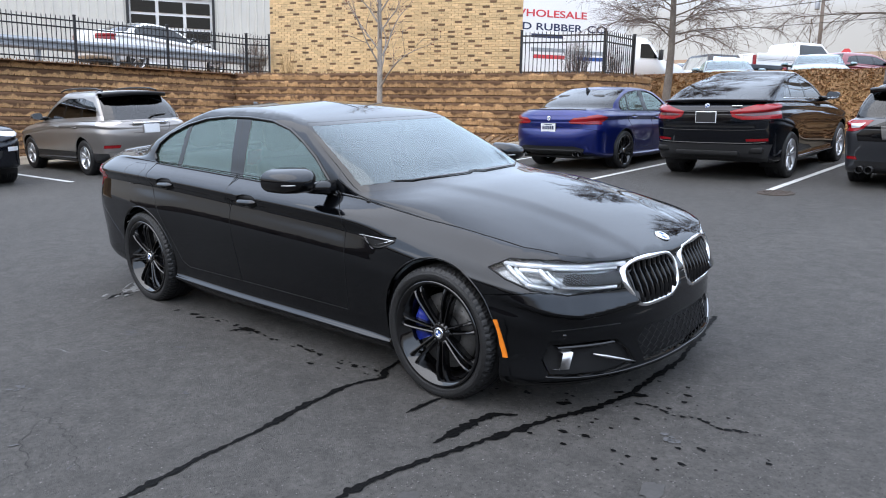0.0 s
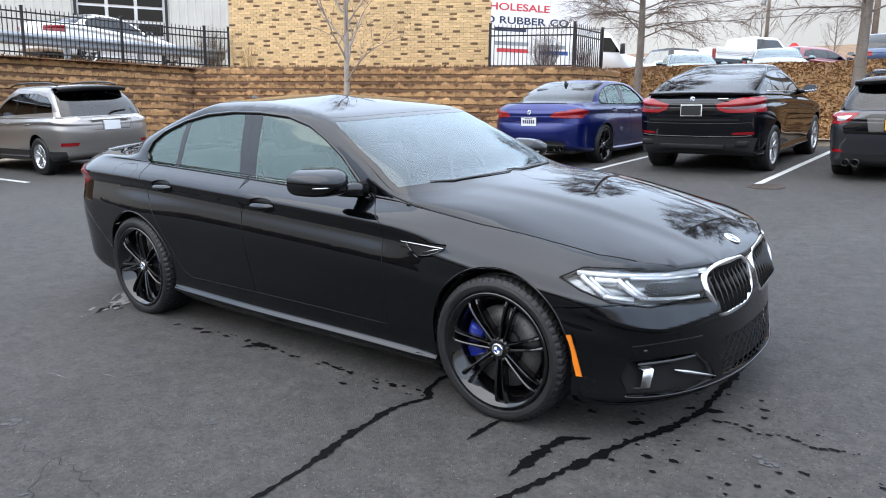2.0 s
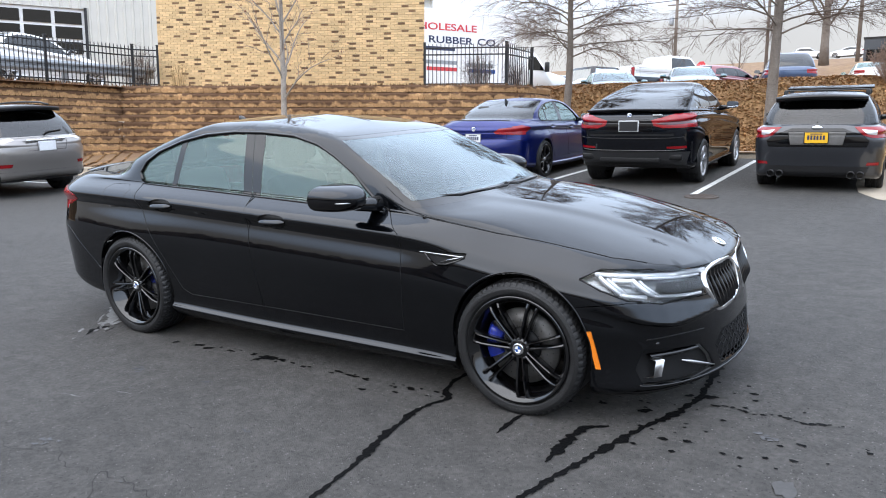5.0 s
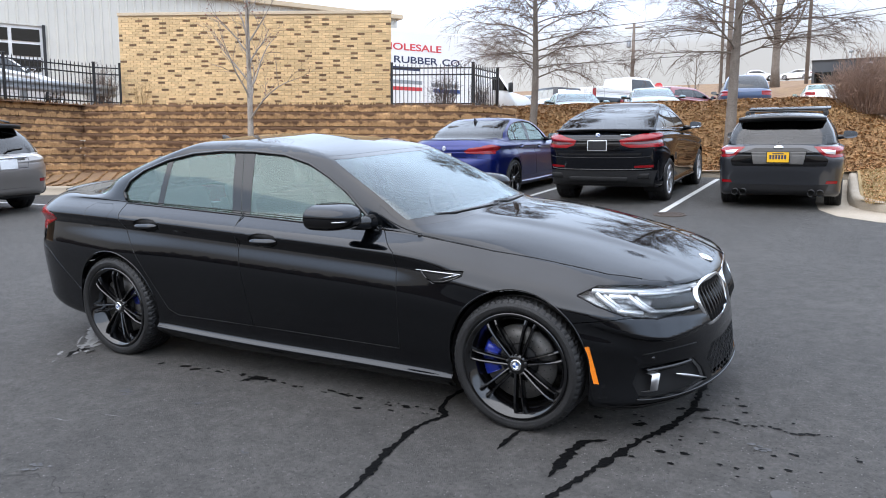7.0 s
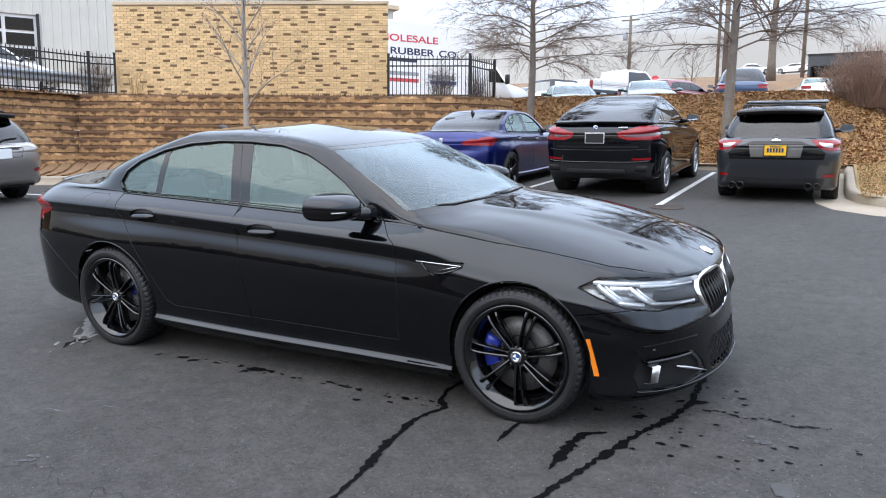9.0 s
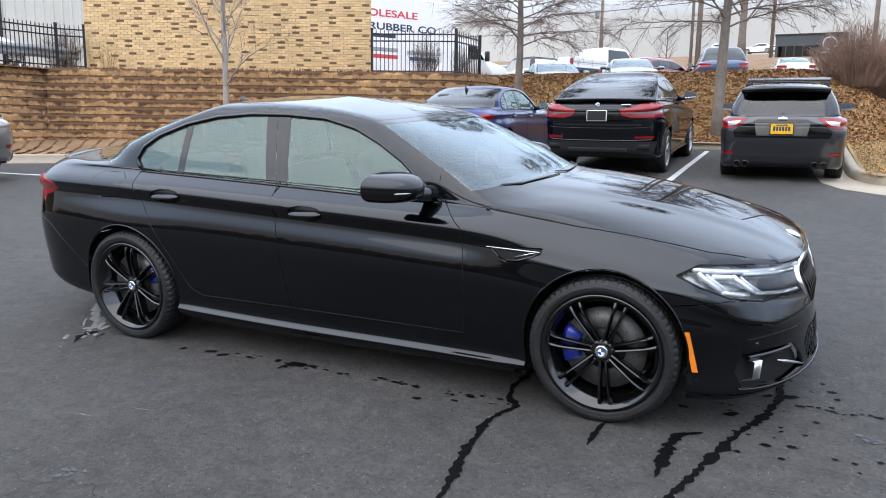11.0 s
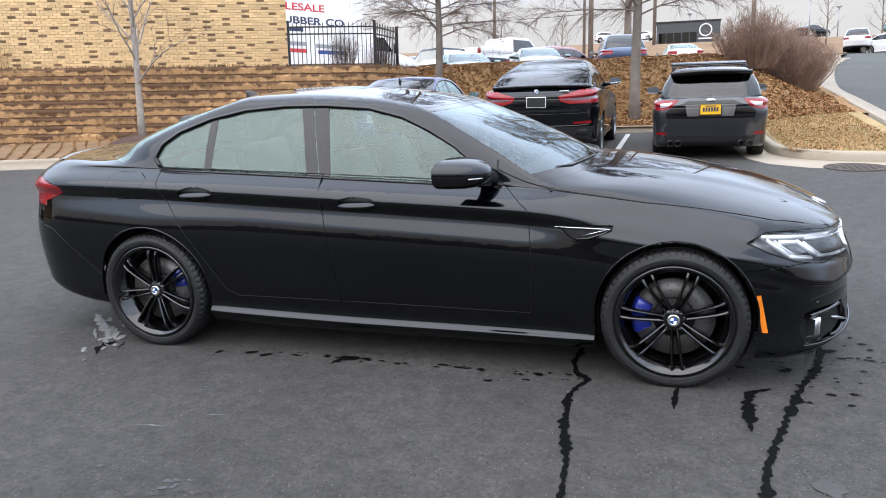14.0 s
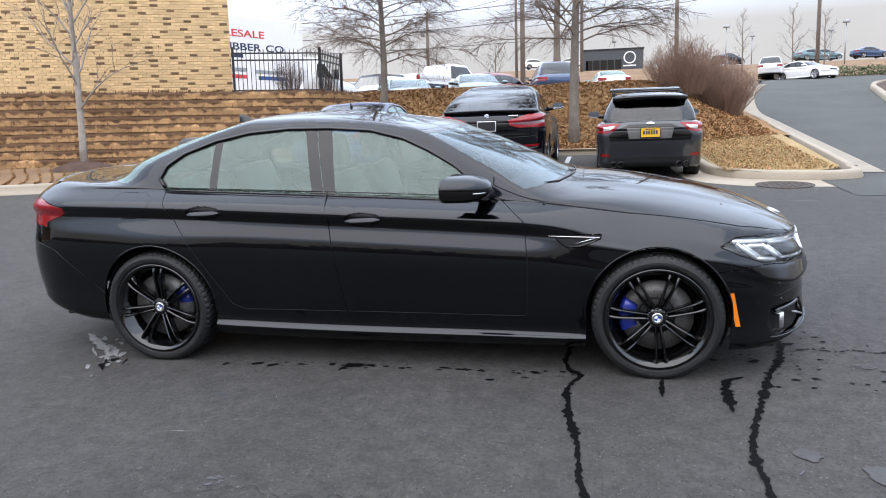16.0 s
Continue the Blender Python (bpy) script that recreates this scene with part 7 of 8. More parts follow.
# grey scuffs
for x, y, r in ((-0.83, -1.44, 0.04), (-0.28, -1.39, 0.03), (-0.39, -2.28, 0.04), (2.6, -0.66, 0.05), (0.4, -1.75, 0.02)):
    for _ in range(9):
        blot(rnd, x + rnd.gauss(0, r * 0.7), y + rnd.gauss(0, r * 0.5), r * rnd.uniform(0.12, 0.34), FADE, "scuff", "pale grey scuff on the asphalt", rnd.uniform(1, 2.6), rnd.random() * 0.6)
for k in range(60):
    blot(rnd, rnd.uniform(-3, 5), rnd.uniform(-3.2, -0.9), rnd.uniform(0.003, 0.008), FADE, "scuff", "small pale fleck on the asphalt", rnd.uniform(1, 4), rnd.random() * 3)
for x, y, tl in ((-0.9, -1.9, 0.16), (-0.65, -1.72, 0.12), (3.6, 5.6, 0.5), (4.4, 6.2, 0.7), (1.6, 6.3, 0.5)):
    ground_strip("scratch", [(x, y), (x + tl, y + 0.02)], 0.012, SALT, "thin pale scratch in the asphalt", "stain", 0.004, 0.02, "", True, int(x * 10) + 60)
for x, y, r in ((2.05, -1.75, 0.06), (2.75, -1.1, 0.06), (2.3, -1.9, 0.07)):
    blot(rnd, x, y, r, OIL, "oil_spot", "dull brown oil spot on the asphalt", 1.3, rnd.random() * 3)

# ---- beds between kerb and wall ----
bm = bmesh.new()
front = [(-15.6, -5), (-15.6, 4.9), (-13.4, 6.6), (-11.4, 7.35), (-9.6, 7.9), (-8.5, 8.5), (-7.8, 9.5), (-7.3, 11.3), (-7.0, 12.7), (-5.9, 13.7)]
rear_line = [(-17.2, -5), (-16.6, 3.5), (-16.2, 7.0), (-15.6, 9.0), (-13.6, 10.1), (-12.0, 10.9), (-10.6, 11.5), (-9.3, 12.1), (-7.6, 13.0), (-5.6, 14.0)]
rows = []
for (ax, ay), (bx, by) in zip(front, rear_line):
    rows.append([(ax + (bx - ax) * u, ay + (by - ay) * u, math.tan(radians(SLOPE)) * (ay + (by - ay) * u) + 0.14 + 0.12 * u + 0.03 * noise.noise(Vector((ax + u * 3, ay, 4)))) for u in (0, 0.1, 0.25, 0.4, 0.6, 0.8, 1.0)])
fine_rows = []
for a, b_ in zip(rows, rows[1:]):
    for k in range(6):
        fine_rows.append([tuple(np.array(p) * (1 - k / 6) + np.array(q) * k / 6) for p, q in zip(a, b_)])
fine_rows.append(rows[-1])
sheet(bm, fine_rows)
bmesh.ops.recalc_face_normals(bm, faces=bm.faces)
tagged(part("wall_bed", bm, SOIL), "bed of brown litter and straw below the wall", "bed", "", "structure")
bm = bmesh.new()
lathe(bm, [(0.001, 0.16), (0.25, 0.14), (0.55, 0.06), (0.8, -0.06)], 26, axis="z")
for v in bm.verts:
    v.co.z += 0.03 * noise.noise(v.co * 5)
mound = part("mulch_mound", bm, MULCH)
mound.matrix_basis = pose(-10.6, 10.25, 0.9)
tagged(mound, "low mound of dark mulch round a young tree", "mulch", "", "structure")


# ---- grass and litter ----
def blades(name, count, where, height, material, label, seed, lean=0.8, width=0.006):
    rnd = random.Random(seed)
    verts, faces = [], []
    while len(faces) < count:
        p = where(rnd)
        if p is None:
            continue
        a, l, h = rnd.uniform(0, 6.28), rnd.uniform(0, lean), height * rnd.uniform(0.4, 1.2)
        d = Vector((math.cos(a), math.sin(a), 0))
        s = Vector((-d.y, d.x, 0)) * width * rnd.uniform(0.6, 1.6)
        tip = Vector(p) + d * h * l + Vector((0, 0, h * (1 - 0.75 * l)))
        i = len(verts)
        verts += [Vector(p) - s - Vector((0, 0, 0.01)), Vector(p) + s - Vector((0, 0, 0.01)), tip]
        faces.append((i, i + 1, i + 2))
    me = bpy.data.meshes.new(name)
    me.from_pydata([tuple(v) for v in verts], [], faces)
    me.materials.append(material)
    return tagged(new(name, me), label, "grass", "", "stuff")


def on_bank(rnd):
    x, y = rnd.uniform(-6.2, 5.2), 13.6 + 4.6 * rnd.random() ** 1.2
    if x > road_left(y) - 0.2:
        return None
    return (x, y, bank_z(x, y))


def on_island(rnd):
    x, y = rnd.uniform(3.2, 5.0), rnd.uniform(8.2, 14)
    if x > road_left(y) - 0.05:
        return None
    return (x, y, bank_z(x, y))


def on_bed(rnd):
    k = rnd.randrange(len(fine_rows) - 1)
    j = rnd.randrange(6)
    u = rnd.random()
    return tuple(np.array(fine_rows[k][j]) * (1 - u) + np.array(fine_rows[k + 1][j + 1]) * u)


def on_ledges(rnd):
    p, d, z = rnd.choice(ledge_points)
    q = p + d * rnd.uniform(-0.2, 0.2) + Vector((d.y, -d.x, 0)) * rnd.uniform(-0.1, 0.02)
    return (q.x, q.y, z - 0.01)


def leaves(name, count, where, size, material, label, seed):
    """Dry leaves lying at all angles on the ground: small bent quads."""
    rnd = random.Random(seed)
    verts, faces = [], []
    while len(faces) < count:
        p = where(rnd)
        if p is None:
            continue
        a, l, tip = rnd.uniform(0, 6.28), size * rnd.uniform(0.5, 1.3), rnd.uniform(-0.3, 0.5)
        d = Vector((math.cos(a), math.sin(a), tip))
        e = Vector((-math.sin(a), math.cos(a), rnd.uniform(-0.4, 0.4))) * 0.55
        c = Vector(p) + Vector((0, 0, 0.012 + 0.02 * rnd.random()))
        i = len(verts)
        verts += [c - d * l * 0.5, c + e * l * 0.5 + Vector((0, 0, 0.2 * l)), c + d * l * 0.5, c - e * l * 0.5]
        faces.append((i, i + 1, i + 2, i + 3))
    me = bpy.data.meshes.new(name)
    me.from_pydata([tuple(v) for v in verts], [], faces)
    me.materials.append(material)
    return tagged(new(name, me), label, "leaf litter", "", "stuff")


LEAF = surf("dry_fallen_leaves", (0.36, 0.2, 0.085), 0.9, 0, 0, 0.25, 0.8, 30, other=(0.24, 0.11, 0.045), amount=0.9, island=0.55)
DRY = surf("brown_leaf_litter", (0.2, 0.105, 0.045), 0.95, 0, 0, 0.35, 3, 30)
leaves("fallen_leaves", 21000, on_bank, 0.085, LEAF, "dry orange-brown leaves strewn on the bank", 21)
leaves("bed_leaves", 6000, on_bed, 0.06, LEAF, "dry brown leaves in the bed below the wall", 22)
leaves("island_leaves", 2600, on_island, 0.05, LEAF, "dry leaves scattered over the island", 23)
blades("dry_straw", 12000, on_bank, 0.07, STRAW, "dry straw-coloured ground cover on the bank", 1, 0.95, 0.008)
blades("leaf_litter", 12000, on_bank, 0.09, DRY, "brown leaf litter on the bank", 2, 1.0, 0.014)
blades("island_grass", 16000, on_island, 0.06, STRAW, "short dormant grass on the island", 3, 0.9, 0.004)
blades("green_grass", 1400, lambda r: on_island(r) if noise.noise(Vector((r.random(), 0, 0))) > -2 and r.random() < 0.25 else None, 0.07, GREEN_BLADES, "tufts of green grass on the island", 4, 0.7, 0.004)
blades("bed_litter", 12000, on_bed, 0.06, DRY, "brown leaf litter in the bed below the wall", 5, 1.0, 0.012)
blades("bed_straw", 9000, on_bed, 0.08, STRAW, "dry straw in the bed below the wall", 6, 0.9, 0.006)
blades("ledge_litter", 16000, on_ledges, 0.09, DRY, "dead plant litter hanging on the wall's ledges", 7, 1.0, 0.012)


# ---- far hillside ----
def hill_z(x, y):
    a = interp(y, [(36, 2.9), (46, 4.6), (55, 6.6), (70, 7.7), (95, 9.9), (125, 13.5), (140, 14.6)])
    b_ = interp(y, [(36, 3.6), (44, 4.3), (57, 5.3), (62, 6.0), (80, 8.6), (110, 11.5), (140, 13.6)])
    t = max(0.0, min(1.0, (x - 7) / 4))
    left = max(0.0, min(1.0, (-1.5 - x) / 4)) * min(1.0, max(0.0, (y - 38) / 10)) * max(0.0, min(1.0, (115 - y) / 20))
    return a + (b_ - a) * t - 1.1 * left


bm = bmesh.new()
sheet(bm, [[(x, y, hill_z(x, y) - 0.03) for x in (-140, -60, -30, -15, -8, -4, 0, 3, 6, 8, 9.5, 11, 14, 20, 30, 60, 140)] for y in (36, 40, 44, 46, 48, 51, 53, 55, 58, 64, 70, 82, 95, 120, 140)])
tagged(part("hillside", bm, SOIL), "brown grassy hillside far behind the car park", "hill", "", "structure")


# ---- trees ----
def tree(name, label, base, height, radius, seed, bark, twig, first=0.3, limbs=22, reach=2.4, droop=0.0, forks=3, buds=None, lean=(0, 0), up=0.5, dense=3, slim=0.27):
    """A bare tree: a tapering trunk, limbs, branches and fine twigs."""
    rnd = random.Random(seed)
    root = thing(name, label, "tree", Matrix.Translation(base))
    trunk, limb_bm, twig_bm = bmesh.new(), bmesh.new(), bmesh.new()
    pts = [Vector((lean[0] * t + 0.05 * height * 0.3 * noise.noise(Vector((seed, t * 2, 0))), lean[1] * t + 0.05 * height * 0.3 * noise.noise(Vector((0, t * 2, seed))), height * t)) for t in [i / 12 for i in range(13)]]
    pts[0] = Vector((0, 0, -0.25))
    tube(trunk, pts, [radius * (1.25 if i == 0 else 1) * (1 - 0.9 * i / 12) + 0.006 for i in range(13)], 10)
    tips = []

    def grow(bm, p, d, length, r, bend, n=5):
        line, rad = [p.copy()], [r]
        q = d.normalized()
        for i in range(n):
            q = (q + Vector((rnd.uniform(-1, 1), rnd.uniform(-1, 1), rnd.uniform(-0.7, 0.7))) * 0.2 + Vector((0, 0, bend))).normalized()
            line.append(line[-1] + q * length / n)
            rad.append(r * (1 - 0.75 * (i + 1) / n))
        tube(bm, line, rad, 5 if r > 0.012 else 3, cap=False)
        return line, rad

    for k in range(limbs):
        t = first + (0.97 - first) * (k + rnd.random() * 0.7) / limbs
        i = min(11, int(t * 12))
        p = pts[i].lerp(pts[i + 1], t * 12 - i)
        a = k * 2.399 + rnd.uniform(-0.4, 0.4)
        size = (1 - t) ** 0.6 + 0.12
        rise = up + 0.6 * t + rnd.uniform(-0.15, 0.2)
        l1, r1 = grow(limb_bm, p, Vector((math.cos(a), math.sin(a), rise)), reach * size * rnd.uniform(0.75, 1.15), radius * slim * size + 0.006, -droop * 0.05, 7)
        for j in range(2, 8):
            for _ in range(3 if dense > 2 else 1):
                d2 = (l1[j] - l1[j - 1]).normalized()
                d2 = (d2 + Vector((rnd.uniform(-1, 1), rnd.uniform(-1, 1), rnd.uniform(-0.5, 0.7))) * 0.8)
                l2, r2 = grow(twig_bm, l1[j], d2, reach * size * 0.4 * rnd.uniform(0.5, 1.1), max(r1[j] * 0.55, 0.006), -droop * 0.08, 5)
                for m in range(1, 6):
                    for _ in range(dense - 1 if rnd.random() < 0.85 else dense):
                        d3 = (l2[m] - l2[m - 1]).normalized() + Vector((rnd.uniform(-1, 1), rnd.uniform(-1, 1), rnd.uniform(-0.6, 0.7))) * 0.9
                        l3, _r = grow(twig_bm, l2[m], d3, reach * 0.15 * rnd.uniform(0.5, 1.3), 0.0046, -droop * 0.1, 3)
                        tips.append(l3[-1])
    part("trunk", trunk, bark, root)
    part("branching", limb_bm, bark, root)
    part("crown", twig_bm, twig, root, "fine bare twigs")
    if buds:
        bm = bmesh.new()
        for p in tips:
            if rnd.random() < 0.6:
                bmesh.ops.create_cube(bm, size=rnd.uniform(0.012, 0.024), matrix=Matrix.Translation(p))
        part("bud_haze", bm, buds, root, "small red winter buds")
    return root




tree("maple_tree", "young maple with pale bark, bare branches and red buds", (-10.6, 10.25, 0.95), 6.8, 0.08, 3, PALE_BARK, PALE_TWIG, 0.18, 23, 2.0, 0.0, buds=BUD, up=1.2, dense=2)
tree("oak_tree", "slender bare tree with spreading twiggy branches on the bank", (-4.65, 14.75, bank_z(-4.65, 14.75) - 0.05), 6.4, 0.11, 7, BARK, TWIG, 0.28, 50, 2.4, 0.9, up=0.2, lean=(0.1, 0.0), slim=0.17)
tree("oak_tree", "bare tree with a stout trunk and low spreading branches", (0.52, 14.15, bank_z(0.52, 14.15) - 0.05), 7.4, 0.13, 12, BARK, TWIG, 0.32, 54, 2.7, 0.9, up=0.2, lean=(0.1, 0.1), slim=0.16)
tree("shade_tree", "large bare tree with thick rising limbs behind the parked cars", (-3.1, 70.5, 8.0), 19.0, 0.36, 21, BARK, TWIG, 0.14, 26, 10.5, 0.0, up=1.1, lean=(0.2, 0))
for x, y, z, h, s in ((-9.5, 44, 4.0, 4.2, 31), (-6.0, 47, 4.5, 4.0, 32), (16.5, 62, 6.0, 5.5, 33), (20.0, 66, 6.4, 5.0, 34), (14.0, 70, 7.0, 5.5, 36), (17.5, 36, 5.0, 3.4, 35)):
    tree("small_tree", "small bare tree far off", (x, y, hill_z(x, y) if y > 37 else z), h, 0.07, s, BARK, TWIG, 0.15, 14, 1.7, 0.0, up=0.9, dense=2)


# a belt of bare woods beyond the near edge of the car park, which the glossy doors mirror
rnd = random.Random(404)
woods_v, woods_f = [], []
for k in range(5200):
    x, y = rnd.uniform(-75, 75), rnd.uniform(-44, -30)
    h = (5.2 + 3.4 * noise.noise(Vector((x * 0.09, 0, 3))) + 1.6 * noise.noise(Vector((x * 0.5, 0, 9)))) * rnd.uniform(0.6, 1.05)
    q, lean_x, r = LOT @ Vector((x, y, -0.1)), rnd.uniform(-0.7, 0.7), rnd.uniform(0.07, 0.24)
    i = len(woods_v)
    woods_v += [(q.x - r, q.y, q.z), (q.x + r, q.y, q.z), (q.x + lean_x + r * 1.8, q.y, q.z + h * 0.55), (q.x + lean_x - r * 1.8, q.y + 0.1, q.z + h * 0.55), (q.x + lean_x * 1.7, q.y, q.z + h)]
    woods_f += [(i, i + 1, i + 2, i + 3), (i + 3, i + 2, i + 4)]
me = bpy.data.meshes.new("far_woods")
me.from_pydata(woods_v, [], woods_f)
me.materials.append(TWIG)
tagged(new("far_woods", me), "belt of bare brown woods beyond the car park", "woods", "", "stuff")


def bush(name, label, base, r, h, stems, seed, material, thin=0.006):
    """A bare shrub of many stems fanning out of its base."""
    rnd = random.Random(seed)
    root = thing(name, label, "bush", Matrix.Translation(base))
    bm = bmesh.new()
    for k in range(stems):
        a, q = rnd.uniform(0, 6.28), rnd.random() ** 0.5
        p = Vector((q * r[0] * 0.45 * math.cos(a), q * r[1] * 0.45 * math.sin(a), -0.05))
        end = Vector((q * r[0] * math.cos(a), q * r[1] * math.sin(a), h * (1 - 0.45 * q * q) * rnd.uniform(0.7, 1.05)))
        mid = p.lerp(end, 0.5) + Vector((rnd.uniform(-1, 1), rnd.uniform(-1, 1), 0.3)) * 0.14 * h / 1.7
        tube(bm, [p, mid, end], [thin, thin * 0.7, thin * 0.3], 3, cap=False)
        for _ in range(4):
            u = rnd.uniform(0.3, 0.95)
            s = (p.lerp(mid, u * 2) if u < 0.5 else mid.lerp(end, u * 2 - 1))
            e = s + Vector((rnd.uniform(-1, 1), rnd.uniform(-1, 1), rnd.uniform(0.1, 1.2))).normalized() * h * 0.2 * rnd.uniform(0.5, 1.2)
            tube(bm, [s, s.lerp(e, 0.5) + Vector((0, 0, 0.01)), e], [thin * 0.5, thin * 0.4, thin * 0.25], 3, cap=False)
    part("shrub_body", bm, material, root)
    return root


bush("bare_shrub", "dense bare shrub of red-brown stems beside the drive", (3.35, 16.4, bank_z(3.35, 16.4)), (1.1, 1.0), 1.55, 520, 1, BUSH, 0.009)
bush("bare_shrub", "dense bare shrub of red-brown stems beside the drive", (4.5, 17.2, bank_z(4.5, 17.2)), (1.05, 1.05), 1.5, 520, 2, BUSH, 0.009)
bush("bare_shrub", "dense bare shrub of red-brown stems beside the drive", (4.6, 20.0, bank_z(4.6, 20.0)), (1.2, 1.2), 1.75, 480, 3, BUSH, 0.009)
bush("fence_shrub", "thin bare shrub behind the iron fence", (-16.9, 10.7, WALL_TOP), (0.75, 0.5), 1.35, 160, 4, TWIG)
bush("fence_shrub", "thin bare shrub behind the iron fence", (-7.35, 14.75, WALL_TOP), (0.5, 0.4), 1.1, 110, 5, TWIG)
bush("fence_shrub", "thin bare shrub behind the iron fence", (-6.5, 15.3, WALL_TOP), (0.4, 0.3), 0.95, 60, 6, TWIG)
bush("fence_shrub", "thin bare shrub against the brick wall", (-15.0, 10.6, WALL_TOP), (0.4, 0.25), 0.9, 40, 8, STRAW, 0.003)
bush("bare_shrub", "bare pale shrub in the mulched bed", (14.5, 30.5, road_z(30) + 0.2), (1.0, 0.9), 2.2, 120, 7, PALE_BARK)


# ---- iron fence ----
def fence(line, z, label, height=1.17, gap=0.112, every=2.4):
    root = thing("iron_fence", label, "fence", Matrix.Translation((0, 0, z)))
    picket = None
    for a, b_ in zip(line, line[1:]):
        a, b_ = Vector((*a, 0)), Vector((*b_, 0))
        d, l = (b_ - a).normalized(), (b_ - a).length
        turn = Matrix.Rotation(math.atan2(d.y, d.x), 4, "Z")
        for h in (0.1, height - 0.28, height - 0.1):
            ob = part("rail", box_bm(0, -0.016, -0.018, l, 0.016, 0.018, 0.003), IRON, root, smooth=False)
            ob.matrix_basis = Matrix.Translation(a + Vector((0, 0, h))) @ turn
        n = round(l / gap)
        posts = max(1, round(l / every))
        for k in range(posts + 1):
            bm = bmesh.new()
            box(bm, -0.032, -0.032, -0.1, 0.032, 0.032, height + 0.03, 0.004)
            box(bm, -0.04, -0.04, height + 0.03, 0.04, 0.04, height + 0.06, 0.01)
            ob = part("post", bm, IRON, root, smooth=False)
            ob.matrix_basis = Matrix.Translation(a + d * l * k / posts) @ turn
        for k in range(1, n):
            if picket is None:
                bm = bmesh.new()
                box(bm, -0.0095, -0.0095, 0.02, 0.0095, 0.0095, height - 0.02)
                tip = bm.verts.new((0, 0, height + 0.03))
                c = [bm.verts.new(p) for p in ((-0.0095, -0.0095, height - 0.02), (0.0095, -0.0095, height - 0.02), (0.0095, 0.0095, height - 0.02), (-0.0095, 0.0095, height - 0.02))]
                for i in range(4):
                    bm.faces.new((c[i], c[(i + 1) % 4], tip))
                ob = part("picket", bm, IRON, root, smooth=False)
                picket = ob.data
            else:
                ob = new("picket", picket)
                ob.parent = root
            ob.matrix_basis = Matrix.Translation(a + d * l * k / n) @ turn


fence([(-17.15, -5.0), (-16.75, 2.5), (-16.1, 9.9), (-15.7, 10.45)], WALL_TOP, "black iron picket fence on top of the retaining wall")
fence([(-8.35, 13.5), (-6.25, 14.35), (-6.2, 15.9)], WALL_TOP - 0.04, "black iron picket fence beside the brick building")

# ---- guard rail ----
rail = thing("guard_rail", "galvanised steel guard rail behind the fence", "guard rail", pose(-18.3, -6, WALL_TOP, 0, 0, 84))
bm = bmesh.new()
prof = [(-0.02, 0.32), (-0.05, 0.38), (-0.05, 0.42), (0.0, 0.46), (0.0, 0.5), (-0.05, 0.54), (-0.05, 0.58), (-0.02, 0.64)]
sheet(bm, [[(x, y, z) for y, z in prof] for x in (0, 5, 10, 17)])
part("beam", bm, GALV, rail, smooth=False)
for k in range(9):
    part("rail_post", box_bm(k * 2 + 0.3, 0.02, -0.1, k * 2 + 0.42, 0.17, 0.62, 0.005), GALV, rail, smooth=False)


# ---- poles, wires, lamps and signs ----
def pole(x, y, z, h, r=0.13, arm=False, label="weathered wooden utility pole"):
    root = thing("utility_pole", label, "utility pole", pose(x, y, z))
    bm = bmesh.new()
    tube(bm, [(0, 0, -0.3), (0, 0, h * 0.5), (0, 0, h)], [r, r * 0.85, r * 0.7], 10)
    part("shaft", bm, WOOD_POLE, root)
    if arm:
        part("crossarm", box_bm(-0.9, -0.06, h - 0.5, 0.9, 0.06, h - 0.38, 0.01), WOOD_POLE, root, smooth=False)
        bm = bmesh.new()
        lathe(bm, [(0.001, 0), (0.2, 0.0), (0.22, 0.1), (0.22, 0.7), (0.18, 0.8), (0.001, 0.82)], 16, axis="z", centre=(-0.45, -0.1, h - 2.4))
        part("transformer", bm, GALV, root, "grey transformer can")
    return root


pole(-16.5, 72.0, 7.5, 7.2, 0.19, True)
pole(5.3, 39.6, 3.2, 9.9, 0.13)
pole(19.8, 67.4, 6.6, 15.0, 0.18)
pole(-0.95, 80.0, 8.3, 14.0, 0.2)
pole(-4.4, 50.0, 4.8, 12.0, 0.19)
pole(-4.85, 49.9, 4.8, 12.0, 0.11)


def wire(a, b_, sag, label="thin black overhead cable"):
    bm = bmesh.new()
    tube(bm, [Vector(a).lerp(Vector(b_), u) - Vector((0, 0, sag * 4 * u * (1 - u))) for u in [i / 24 for i in range(25)]], 0.022, 4)
    tagged(part("overhead_cable", bm, IRON), label, "cable")


wire((-40, 36, 8.2), (5.3, 39.6, 8.9), 1.0)
wire((5.3, 39.6, 8.9), (19.8, 67.4, 14.9), 0.6)
wire((19.8, 67.4, 14.9), (60, 60, 15), 1.0)
wire((5.3, 39.6, 9.8), (19.8, 67.4, 16.4), 0.6)
wire((-40, 36, 9.3), (5.3, 39.6, 9.8), 1.0)
wire((19.8, 67.4, 16.4), (60, 60, 16.5), 1.0)
wire((-16.5, 72.0, 14.3), (5.3, 39.6, 12.2), 0.5)
wire((5.3, 39.6, 12.2), (60, 58, 22), 1.0)
wire((-50, 44, 8.6), (-4.4, 50.0, 8.4), 0.5)
wire((-4.4, 50.0, 9.4), (40, 45, 15.5), 0.9)


